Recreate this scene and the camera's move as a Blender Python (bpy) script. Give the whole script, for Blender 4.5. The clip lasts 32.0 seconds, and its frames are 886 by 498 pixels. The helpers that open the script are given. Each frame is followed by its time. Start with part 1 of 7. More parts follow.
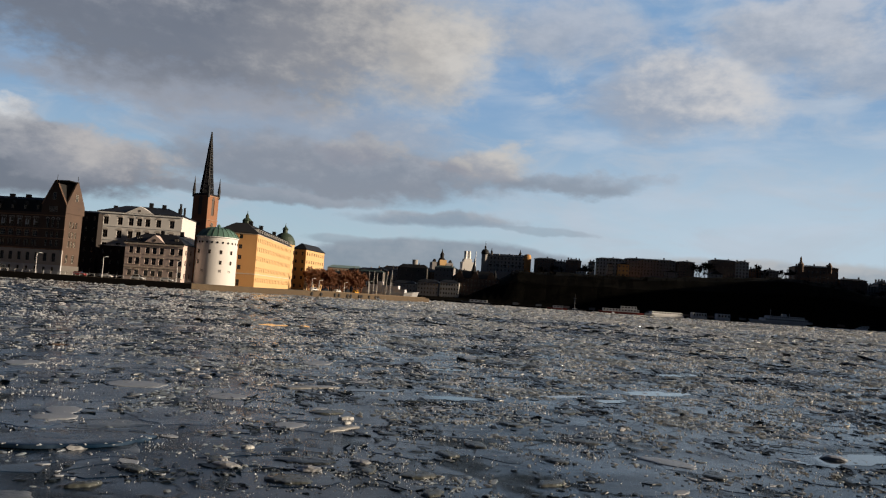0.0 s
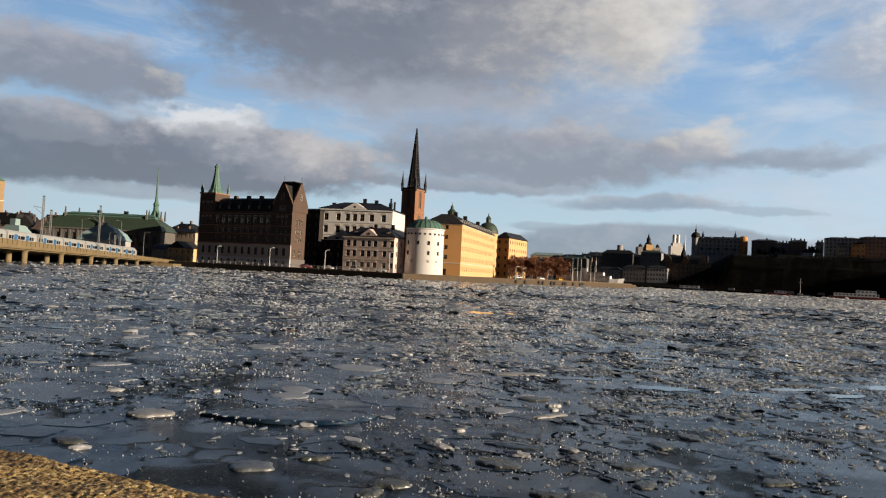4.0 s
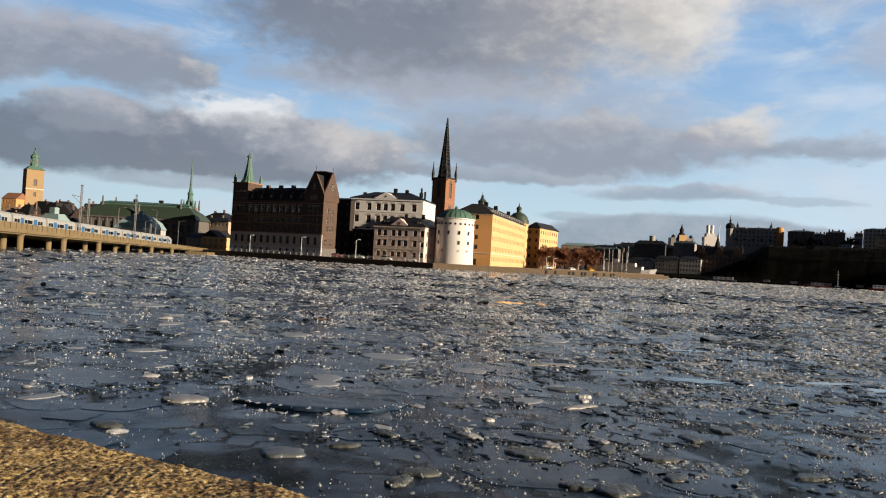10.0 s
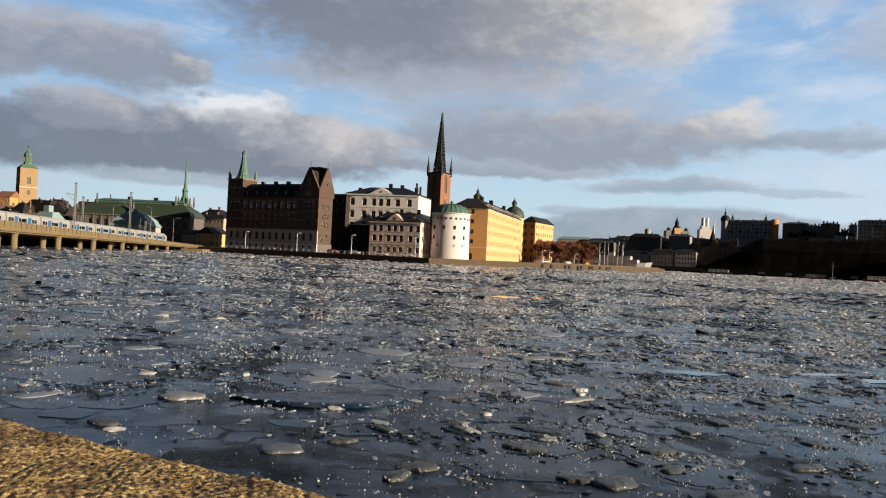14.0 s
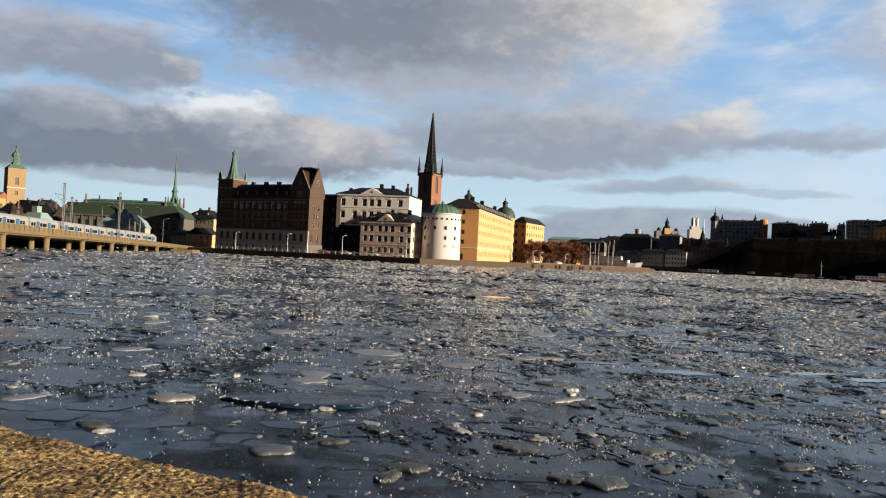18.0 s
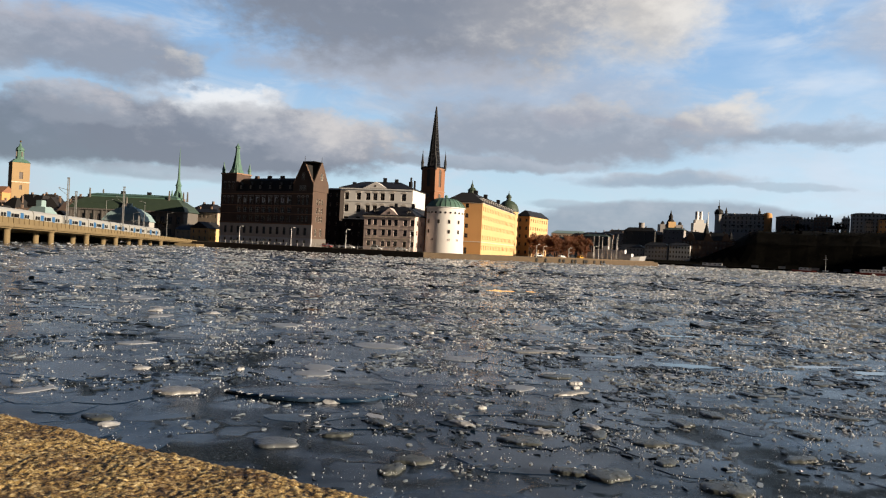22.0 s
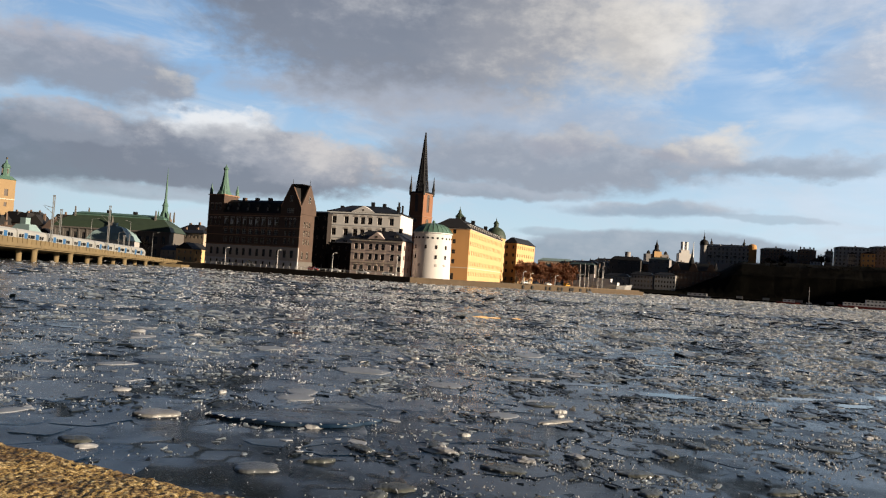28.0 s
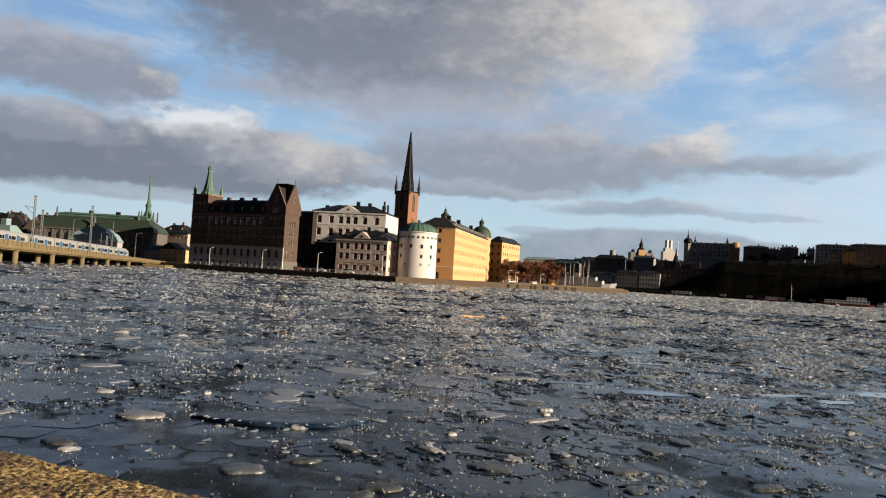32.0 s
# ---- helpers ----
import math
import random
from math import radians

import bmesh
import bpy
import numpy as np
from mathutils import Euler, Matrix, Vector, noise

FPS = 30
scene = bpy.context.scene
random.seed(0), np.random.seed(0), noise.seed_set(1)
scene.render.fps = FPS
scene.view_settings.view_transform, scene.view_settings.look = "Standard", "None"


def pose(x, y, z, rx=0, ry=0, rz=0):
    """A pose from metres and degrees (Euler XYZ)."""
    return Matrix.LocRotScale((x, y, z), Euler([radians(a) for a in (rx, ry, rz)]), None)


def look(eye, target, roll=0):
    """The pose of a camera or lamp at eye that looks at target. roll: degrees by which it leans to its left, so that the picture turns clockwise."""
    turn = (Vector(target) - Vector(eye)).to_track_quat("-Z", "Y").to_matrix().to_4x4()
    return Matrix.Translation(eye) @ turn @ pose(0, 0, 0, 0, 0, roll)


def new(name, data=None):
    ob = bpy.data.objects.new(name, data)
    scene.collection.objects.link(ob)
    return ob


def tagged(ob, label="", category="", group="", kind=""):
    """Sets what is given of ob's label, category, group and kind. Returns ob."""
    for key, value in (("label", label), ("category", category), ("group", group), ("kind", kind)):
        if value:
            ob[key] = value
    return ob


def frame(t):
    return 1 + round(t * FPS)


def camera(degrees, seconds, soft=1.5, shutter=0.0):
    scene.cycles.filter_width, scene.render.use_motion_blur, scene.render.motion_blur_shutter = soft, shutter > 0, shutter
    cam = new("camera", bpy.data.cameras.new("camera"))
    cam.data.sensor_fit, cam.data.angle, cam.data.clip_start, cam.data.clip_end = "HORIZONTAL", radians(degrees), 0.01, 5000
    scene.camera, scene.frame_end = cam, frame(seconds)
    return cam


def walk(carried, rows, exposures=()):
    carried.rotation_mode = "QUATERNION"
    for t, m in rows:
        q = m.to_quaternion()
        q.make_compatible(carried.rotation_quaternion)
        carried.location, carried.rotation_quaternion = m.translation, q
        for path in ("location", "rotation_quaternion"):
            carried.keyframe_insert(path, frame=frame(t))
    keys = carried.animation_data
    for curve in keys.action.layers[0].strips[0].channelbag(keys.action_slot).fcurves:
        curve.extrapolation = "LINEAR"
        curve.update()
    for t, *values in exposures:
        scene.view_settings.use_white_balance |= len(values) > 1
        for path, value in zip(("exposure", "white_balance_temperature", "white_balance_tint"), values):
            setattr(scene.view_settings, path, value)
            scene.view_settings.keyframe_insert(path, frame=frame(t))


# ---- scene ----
EXPOSURES = [(t, stops + 0.22, 6000, 10) for t, stops in ((0.0, 0.25), (3.0, 0.42), (9.0, 0.6), (20.0, 0.68), (24.0, 0.72), (28.0, 0.66), (32.0, 0.56))]
# the camera: held by hand over a granite parapet, turning on the spot
EYE = (0.0, 0.0, 3.0)
SWAY = ((2.0, 3.0, 5.5, 7.0, 8.0, 12.0, 14.0, 17.0, 20.0, 22.0, 24.0, 28.0, 31.0), (-4.0, 0.0, 4.0, -6.0, 1.0, 3.0, 0.0, 5.0, 2.0, -5.0, 1.0, -2.0, -1.0))      # seconds; millimetres up or down
cam = camera(61.9, 32.0, soft=1.15)
TURNS = [  # seconds, then the three angles
    (0.0, 93.81, -3.89, -17.53), (0.5, 93.71, -3.44, -15.92), (1.0, 93.58, -3.23, -12.22),
    (1.5, 93.39, -3.43, -8.24), (2.0, 93.08, -3.79, -5.62), (2.5, 92.81, -3.27, -3.54),
    (3.0, 92.32, -2.91, -1.32), (3.5, 91.94, -2.96, -1.54), (5.5, 91.82, -3.35, -2.4),
    (6.0, 91.67, -3.4, -2.53), (6.5, 91.73, -3.35, -2.54), (7.0, 91.71, -3.62, -0.54),
    (7.5, 91.57, -3.37, 0.22), (8.0, 91.15, -3.2, 0.45), (8.5, 91.11, -3.35, 0.33),
    (9.0, 91.25, -3.53, 0.08), (9.5, 91.23, -3.21, 0.11), (10.0, 90.96, -3.36, 0.52),
    (10.5, 90.96, -3.38, 0.51), (11.0, 90.84, -3.33, 0.24), (11.5, 90.51, -2.98, 0.28),
    (12.0, 90.26, -2.7, 0.44), (12.5, 90.43, -2.92, 0.27), (13.0, 90.7, -2.9, -0.0),
    (13.5, 90.7, -2.81, -0.01), (14.0, 90.58, -2.86, 0.2), (14.5, 90.87, -3.0, -0.07),
    (16.5, 90.83, -2.82, -0.02), (17.0, 91.03, -2.97, -0.42), (17.5, 90.96, -2.75, -0.64),
    (18.0, 90.64, -2.78, -0.5), (18.5, 90.73, -3.02, -0.59), (19.0, 90.88, -2.96, -0.78),
    (19.5, 90.61, -2.82, -0.64), (20.0, 90.24, -2.8, -0.3), (20.5, 90.33, -2.69, -0.34),
    (21.0, 90.53, -2.72, -0.51), (21.5, 90.42, -2.71, -0.46), (22.0, 90.15, -2.73, -0.23),
    (22.5, 90.21, -2.95, -0.13), (23.0, 90.48, -3.08, -0.44), (23.5, 90.22, -3.03, -0.42),
    (24.0, 89.88, -2.77, -0.02), (24.5, 90.13, -3.03, -0.29), (26.5, 90.92, -3.06, -0.9),
    (27.0, 91.5, -3.72, -0.97), (27.5, 91.87, -3.99, -1.06), (28.0, 92.18, -3.79, -1.27),
    (28.5, 92.68, -4.02, -1.77), (29.0, 93.06, -3.75, -2.28), (29.5, 92.9, -3.75, -2.38),
    (30.0, 92.66, -3.59, -2.18), (30.5, 92.58, -3.88, -2.15), (31.0, 92.59, -3.74, -2.21),
    (31.5, 92.45, -3.64, -2.25), (32.0, 92.19, -3.51, -2.38),
]
walk(cam, [(t, pose(EYE[0], EYE[1], EYE[2] + 0.001 * float(np.interp(t, *SWAY)), rx, ry, rz)) for t, rx, ry, rz in TURNS], EXPOSURES)

# ---- sky and sun ----
SUN_AZ, SUN_EL = 115.5, 12.4      # clockwise from straight ahead; above the horizon


SKY_STRENGTH, SKY_LEVEL = 0.09, 0.54


def sky_world():
    world = bpy.data.worlds.new("winter_sky")
    scene.world = world
    world.use_nodes = True
    nt = world.node_tree
    nt.nodes.clear()
    N, L = nt.nodes.new, nt.links.new

    def math_(op, a, b=None, c=None, clamp=False):
        n = N("ShaderNodeMath")
        n.operation, n.use_clamp = op, clamp
        for i, v in enumerate((a, b, c)):
            if v is None:
                continue
            if isinstance(v, (int, float)):
                n.inputs[i].default_value = v
            else:
                L(v, n.inputs[i])
        return n.outputs[0]

    def mix(fac, a, b):
        n = N("ShaderNodeMix")
        n.data_type = "RGBA"
        for key, v in ((0, fac), (6, a), (7, b)):
            if isinstance(v, (int, float)):
                n.inputs[key].default_value = v
            elif isinstance(v, tuple):
                n.inputs[key].default_value = (*v, 1)
            else:
                L(v, n.inputs[key])
        return n.outputs[2]

    def step(v, lo, hi, top=1.0):
        n = N("ShaderNodeMapRange")
        n.interpolation_type = "SMOOTHSTEP"
        n.inputs[1].default_value, n.inputs[2].default_value, n.inputs[4].default_value = lo, hi, top
        L(v, n.inputs[0])
        return n.outputs[0]

    def vector(op, a, b):
        n = N("ShaderNodeVectorMath")
        n.operation = op
        for i, v in enumerate((a, b)):
            if isinstance(v, tuple):
                n.inputs[i].default_value = v
            else:
                L(v, n.inputs[i])
        return n

    sky = N("ShaderNodeTexSky")
    sky.sky_type, sky.sun_disc = "NISHITA", False
    sky.sun_elevation, sky.sun_rotation = radians(SUN_EL), radians(SUN_AZ)
    sky.air_density, sky.dust_density, sky.ozone_density = 1.0, 0.6, 2.0
    coord = N("ShaderNodeTexCoord").outputs["Generated"]
    sep = N("ShaderNodeSeparateXYZ")
    L(coord, sep.inputs[0])
    az = math_("MULTIPLY", math_("ARCTAN2", sep.outputs[0], sep.outputs[1]), 57.2958)
    el = math_("MULTIPLY", math_("ARCSINE", sep.outputs[2]), 57.2958)
    flat = N("ShaderNodeCombineXYZ")
    L(az, flat.inputs[0])
    L(math_("MULTIPLY", el, 1.7), flat.inputs[1])

    def fbm(scale, detail, rough, shift, stretch=1.0):
        n = N("ShaderNodeTexNoise")
        n.inputs["Scale"].default_value, n.inputs["Detail"].default_value = scale, detail
        n.inputs["Roughness"].default_value = rough
        L(vector("MULTIPLY_ADD", flat.outputs[0], (1.0, stretch, 1.0)).outputs[0], n.inputs["Vector"])
        n.inputs["Vector"].links[0].from_node.inputs[2].default_value = (shift, shift * 2.0, 0.0)
        return n

    # the clouds' outlines are pushed about by turbulence, broad and fine
    broad, curl = fbm(0.13, 3.0, 0.5, 3.0), fbm(0.42, 6.0, 0.58, 41.0)
    push = vector("ADD", vector("MULTIPLY", vector("SUBTRACT", broad.outputs["Color"], (0.5, 0.5, 0.5)).outputs[0], (6.5, 3.2, 0.0)).outputs[0],
                  vector("MULTIPLY", vector("SUBTRACT", curl.outputs["Color"], (0.5, 0.5, 0.5)).outputs[0], (4.0, 2.2, 0.0)).outputs[0])
    pushed = N("ShaderNodeSeparateXYZ")
    L(push.outputs[0], pushed.inputs[0])
    calm = step(el, 1.0, 12.0)      # flat and quiet towards the horizon
    caz, cel = math_("ADD", az, pushed.outputs[0]), math_("MULTIPLY_ADD", pushed.outputs[1], calm, el)
    body = fbm(0.30, 5.0, 0.55, 17.0).outputs[0]
    fray = fbm(0.75, 6.0, 0.62, 71.0).outputs[0]
    ragged = math_("ADD", math_("MULTIPLY", math_("SUBTRACT", body, 0.5), 0.9), math_("MULTIPLY", math_("SUBTRACT", fray, 0.5), 0.75))
    relief = math_("ADD", math_("MULTIPLY", math_("SUBTRACT", body, 0.5), 1.7), math_("MULTIPLY", math_("SUBTRACT", fray, 0.5), 1.1))

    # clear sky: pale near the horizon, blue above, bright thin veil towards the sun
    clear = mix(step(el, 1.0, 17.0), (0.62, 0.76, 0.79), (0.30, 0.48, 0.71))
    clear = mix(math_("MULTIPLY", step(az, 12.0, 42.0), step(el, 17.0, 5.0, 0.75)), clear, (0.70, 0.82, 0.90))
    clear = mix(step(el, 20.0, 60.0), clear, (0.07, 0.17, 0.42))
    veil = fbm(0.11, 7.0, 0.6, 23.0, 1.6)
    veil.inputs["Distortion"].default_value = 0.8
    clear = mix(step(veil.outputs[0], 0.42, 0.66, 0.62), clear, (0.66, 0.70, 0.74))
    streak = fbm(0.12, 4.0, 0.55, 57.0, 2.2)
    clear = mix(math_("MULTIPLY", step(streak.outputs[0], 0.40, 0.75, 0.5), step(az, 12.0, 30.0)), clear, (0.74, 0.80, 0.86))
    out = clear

    def cloud(a, e, w, h, shade, bright, opacity=0.95, soft=0.5, right=0.4, up=0.5, bias=0.0, rough=1.0, tilt=0.0):
        """One bank of cloud round a bearing and a height, lit from the sun's side; right, up: where its light side lies."""
        nonlocal out
        da = math_("SUBTRACT", caz, a)
        u = math_("DIVIDE", da, w)
        v = math_("DIVIDE", math_("SUBTRACT", math_("SUBTRACT", cel, e), math_("MULTIPLY", da, tilt)), h)
        inside = math_("SUBTRACT", 1.0, math_("ADD", math_("MULTIPLY", u, u), math_("MULTIPLY", v, v)))
        inside = math_("MULTIPLY_ADD", ragged, rough, inside)
        light = math_("ADD", math_("ADD", math_("MULTIPLY", u, right), math_("MULTIPLY", v, up)), math_("ADD", relief, bias))
        tone = mix(step(light, -0.35, 0.95), shade, bright)
        out = mix(step(inside, -soft * 0.5, soft, opacity), out, tone)

    SLATE, GREY, PALE, BLUE = (0.20, 0.215, 0.25), (0.32, 0.325, 0.355), (0.49, 0.505, 0.54), (0.37, 0.42, 0.47)
    CREAM, WHITE, WARM = (0.72, 0.65, 0.56), (0.95, 0.91, 0.85), (0.62, 0.57, 0.52)
    # unseen broken deck added overhead on the sun's side and behind, shaping the light
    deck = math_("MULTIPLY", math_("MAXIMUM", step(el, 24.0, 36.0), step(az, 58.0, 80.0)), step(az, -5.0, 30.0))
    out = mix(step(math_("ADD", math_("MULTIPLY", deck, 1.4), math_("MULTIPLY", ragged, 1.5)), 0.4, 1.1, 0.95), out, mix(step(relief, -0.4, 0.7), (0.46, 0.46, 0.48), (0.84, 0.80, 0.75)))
    # the low bank along the horizon and its streaks
    cloud(18.0, 1.7, 13.5, 2.9, (0.315, 0.365, 0.42), (0.46, 0.48, 0.51), 0.95, 0.22, 0.1, 0.55, -0.1, 0.3)
    cloud(40.0, 2.6, 15.0, 1.7, BLUE, (0.64, 0.61, 0.58), 0.9, 0.4, 0.2, 0.6, 0.0, 0.7)
    cloud(17.0, 6.0, 7.0, 0.62, (0.35, 0.40, 0.46), (0.55, 0.54, 0.55), 0.85, 0.7, 0.1, 0.6, 0.0, 0.4)
    cloud(25.5, 5.6, 4.0, 0.35, BLUE, PALE, 0.5, 0.6)
    cloud(10.0, 4.0, 4.5, 0.45, BLUE, PALE, 0.6, 0.6)
    # the high soft clouds towards the sun
    cloud(25.5, 20.6, 8.0, 2.6, PALE, (0.70, 0.69, 0.70), 0.72, 0.9, 0.3, 0.4, 0.3)
    cloud(34.8, 16.0, 7.6, 3.6, (0.46, 0.49, 0.55), (0.92, 0.85, 0.77), 0.92, 0.9, 0.85, 0.3, 0.3, 0.7)
    cloud(42.5, 20.0, 6.0, 2.6, PALE, (0.80, 0.77, 0.75), 0.8, 0.8, 0.4, 0.4, 0.3)
    cloud(48.5, 17.0, 5.5, 2.4, PALE, (0.76, 0.75, 0.75), 0.7, 0.9, 0.4, 0.4, 0.3)
    # the middle bank behind the spire
    cloud(5.5, 12.2, 13.5, 2.6, (0.44, 0.455, 0.50), (0.60, 0.60, 0.62), 0.72, 0.9, 0.2, 0.3, 0.0)
    cloud(8.5, 9.2, 15.0, 2.4, (0.33, 0.34, 0.375), (0.54, 0.53, 0.54), 0.92, 0.7, 0.25, 0.5, -0.15)
    cloud(27.0, 9.3, 7.0, 1.0, GREY, PALE, 0.72, 0.8)
    cloud(2.5, 6.9, 9.0, 0.6, GREY, PALE, 0.8, 0.6)
    cloud(20.6, 10.7, 4.0, 1.4, (0.46, 0.44, 0.45), (0.86, 0.75, 0.62), 0.85, 0.9, 0.6, 0.8, 0.1, 0.7)
    cloud(17.3, 10.2, 2.3, 1.0, (0.42, 0.40, 0.42), CREAM, 0.75, 0.7, 0.5, 0.8, 0.1, 0.6)
    cloud(10.6, 11.0, 2.6, 1.1, (0.40, 0.39, 0.42), WARM, 0.75, 0.7, 0.5, 0.8, 0.1, 0.6)
    # the upper left bank
    cloud(-27.0, 13.0, 9.5, 2.6, GREY, (0.54, 0.50, 0.50), 0.92, 0.7, -0.3, 0.8, -0.1)
    cloud(-34.5, 12.0, 6.0, 2.2, GREY, PALE, 0.85, 0.7)
    cloud(-19.6, 12.6, 2.6, 1.0, GREY, CREAM, 0.8, 0.7, 0.2, 0.8)
    # the great cloud: slate underneath, creamy towards the sun
    cloud(-3.5, 14.0, 12.0, 2.0, (0.43, 0.43, 0.46), (0.60, 0.57, 0.56), 0.85, 0.8, 0.3, 0.2)
    cloud(-3.0, 21.0, 18.5, 7.6, (0.255, 0.26, 0.285), (0.56, 0.54, 0.53), 0.96, 0.5, 0.35, 0.3, -0.15, 0.8)
    cloud(-8.0, 20.4, 6.0, 2.6, GREY, (0.72, 0.67, 0.62), 0.65, 1.2, 0.3, 0.6, 0.2)
    cloud(9.8, 19.2, 10.4, 5.4, (0.40, 0.385, 0.385), (0.78, 0.70, 0.60), 0.94, 1.1, 0.75, 0.25, 0.25, 0.7, 0.12)
    cloud(16.4, 18.4, 4.4, 3.6, (0.62, 0.56, 0.49), (0.90, 0.81, 0.69), 0.88, 0.9, 0.6, 0.2, 0.3, 0.6)
    # the long bank over the old town: dark belly, bright crest
    cloud(-29.0, 6.9, 12.0, 2.3, SLATE, (0.34, 0.35, 0.41), 0.95, 0.5, 0.1, 0.6, -0.25, 0.8)
    cloud(-15.5, 7.9, 13.0, 3.1, (0.22, 0.225, 0.26), (0.60, 0.56, 0.54), 0.97, 0.4, 0.35, 0.75, -0.1, 0.8)
    cloud(-26.5, 8.9, 4.6, 1.1, GREY, (0.56, 0.52, 0.51), 0.85, 0.6, 0.1, 0.9)
    cloud(-16.5, 10.3, 4.6, 1.2, (0.50, 0.485, 0.48), WHITE, 0.92, 0.6, -0.2, 1.0, 0.25, 0.7)
    cloud(-8.6, 8.3, 5.2, 2.2, (0.40, 0.39, 0.41), (0.72, 0.64, 0.57), 0.85, 0.9, 0.5, 0.5, 0.25)
    cloud(-14.5, 8.9, 4.5, 1.6, (0.36, 0.36, 0.385), (0.66, 0.61, 0.57), 0.6, 1.0, 0.3, 0.6, 0.15)
    cloud(-21.0, 4.7, 7.0, 0.6, GREY, PALE, 0.6, 0.7)

    def scaled(col):
        n = vector("SCALE", col, (0.0, 0.0, 0.0))
        n.inputs["Scale"].default_value = SKY_LEVEL / SKY_STRENGTH
        return n.outputs[0]
    out = mix(0.94, sky.outputs[0], scaled(out))
    # brightest over the lake; unseen sky overhead and behind dimmed to darken shaded fronts
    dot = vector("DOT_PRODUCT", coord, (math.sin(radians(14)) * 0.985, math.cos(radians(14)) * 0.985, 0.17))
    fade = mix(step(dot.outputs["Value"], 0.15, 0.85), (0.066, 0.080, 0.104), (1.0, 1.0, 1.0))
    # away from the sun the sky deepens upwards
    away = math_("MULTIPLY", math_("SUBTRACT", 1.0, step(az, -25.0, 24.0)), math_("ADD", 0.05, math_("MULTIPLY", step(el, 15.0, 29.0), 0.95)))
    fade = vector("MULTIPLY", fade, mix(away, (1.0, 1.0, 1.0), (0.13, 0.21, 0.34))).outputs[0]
    bg = N("ShaderNodeBackground")
    bg.inputs["Strength"].default_value = SKY_STRENGTH
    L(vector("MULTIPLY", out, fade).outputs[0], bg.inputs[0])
    L(bg.outputs[0], N("ShaderNodeOutputWorld").inputs[0])


sky_world()
sun = new("sun", bpy.data.lights.new("sun", "SUN"))
sun.data.energy, sun.data.angle, sun.data.color = 4.6, radians(0.53), (1.0, 0.79, 0.55)
sun.matrix_world = look((0, 0, 100), (-100 * math.sin(radians(SUN_AZ)), -100 * math.cos(radians(SUN_AZ)), 100 - 100 * math.tan(radians(SUN_EL))))

# ---- materials ----
def mat(name, colour, rough=0.8, other=None, scale=0.6, grain=6.0, bump=0.15, metal=0.0, spread=0.0, spec=0.5):
    """Two colours blended by broad stains and fine grain, with relief; spread: how far single objects differ."""
    m = bpy.data.materials.new(name)
    m.use_nodes = True
    nt = m.node_tree
    N, L = nt.nodes.new, nt.links.new
    b = nt.nodes["Principled BSDF"]
    b.inputs["Roughness"].default_value, b.inputs["Metallic"].default_value = rough, metal
    b.inputs["Specular IOR Level"].default_value = spec
    other = other or tuple(c * 0.72 for c in colour)
    geo = N("ShaderNodeTexCoord").outputs["Object"]
    n1, n2 = N("ShaderNodeTexNoise"), N("ShaderNodeTexNoise")
    n1.inputs["Scale"].default_value, n1.inputs["Detail"].default_value = scale, 6.0
    n2.inputs["Scale"].default_value, n2.inputs["Detail"].default_value = grain, 4.0
    L(geo, n1.inputs["Vector"])
    L(geo, n2.inputs["Vector"])
    add = N("ShaderNodeMath")
    add.operation, add.inputs[2].default_value = "MULTIPLY_ADD", -0.15
    L(n1.outputs[0], add.inputs[0])
    add.inputs[1].default_value = 0.8
    add2 = N("ShaderNodeMath")
    add2.operation, add2.inputs[1].default_value, add2.use_clamp = "MULTIPLY_ADD", 0.5, True
    L(n2.outputs[0], add2.inputs[0])
    L(add.outputs[0], add2.inputs[2])
    mixer = N("ShaderNodeMix")
    mixer.data_type = "RGBA"
    mixer.inputs[6].default_value, mixer.inputs[7].default_value = (*other, 1), (*colour, 1)
    L(add2.outputs[0], mixer.inputs[0])
    out = mixer.outputs[2]
    if spread:
        info, hsv, rng = N("ShaderNodeObjectInfo"), N("ShaderNodeHueSaturation"), N("ShaderNodeMapRange")
        rng.inputs[3].default_value, rng.inputs[4].default_value = 1 - spread, 1 + spread
        L(info.outputs["Random"], rng.inputs[0])
        L(rng.outputs[0], hsv.inputs["Value"])
        L(out, hsv.inputs["Color"])
        out = hsv.outputs[0]
    L(out, b.inputs["Base Color"])
    if bump:
        bp = N("ShaderNodeBump")
        bp.inputs["Strength"].default_value, bp.inputs["Distance"].default_value = bump, 0.05
        L(n2.outputs[0], bp.inputs["Height"])
        L(bp.outputs[0], b.inputs["Normal"])
    return m


BRICK = mat("dark_red_brick", (0.128, 0.080, 0.056), 0.9, (0.050, 0.035, 0.029), 0.25, 5.0)
BRICK_TRIM = mat("light_brick_bands", (0.33, 0.19, 0.12), 0.9)
PALE_STONE = mat("pale_limestone", (0.52, 0.47, 0.42), 0.85, (0.40, 0.36, 0.33))
GREY_PLASTER = mat("white_grey_plaster", (0.66, 0.66, 0.68), 0.85)
WHITE_PLASTER = mat("white_plaster", (0.72, 0.69, 0.66), 0.85, (0.61, 0.58, 0.55), 0.15, 3.0, 0.08)
PINK_PLASTER = mat("pinkish_plaster", (0.66, 0.53, 0.47), 0.88, (0.58, 0.46, 0.41), 0.15, 3.0, 0.08)
CREAM_TRIM = mat("cream_trim", (0.72, 0.62, 0.50), 0.85)
ORANGE_PLASTER = mat("orange_plaster", (0.62, 0.335, 0.125), 0.88, (0.51, 0.265, 0.095), 0.15, 3.0, 0.08)
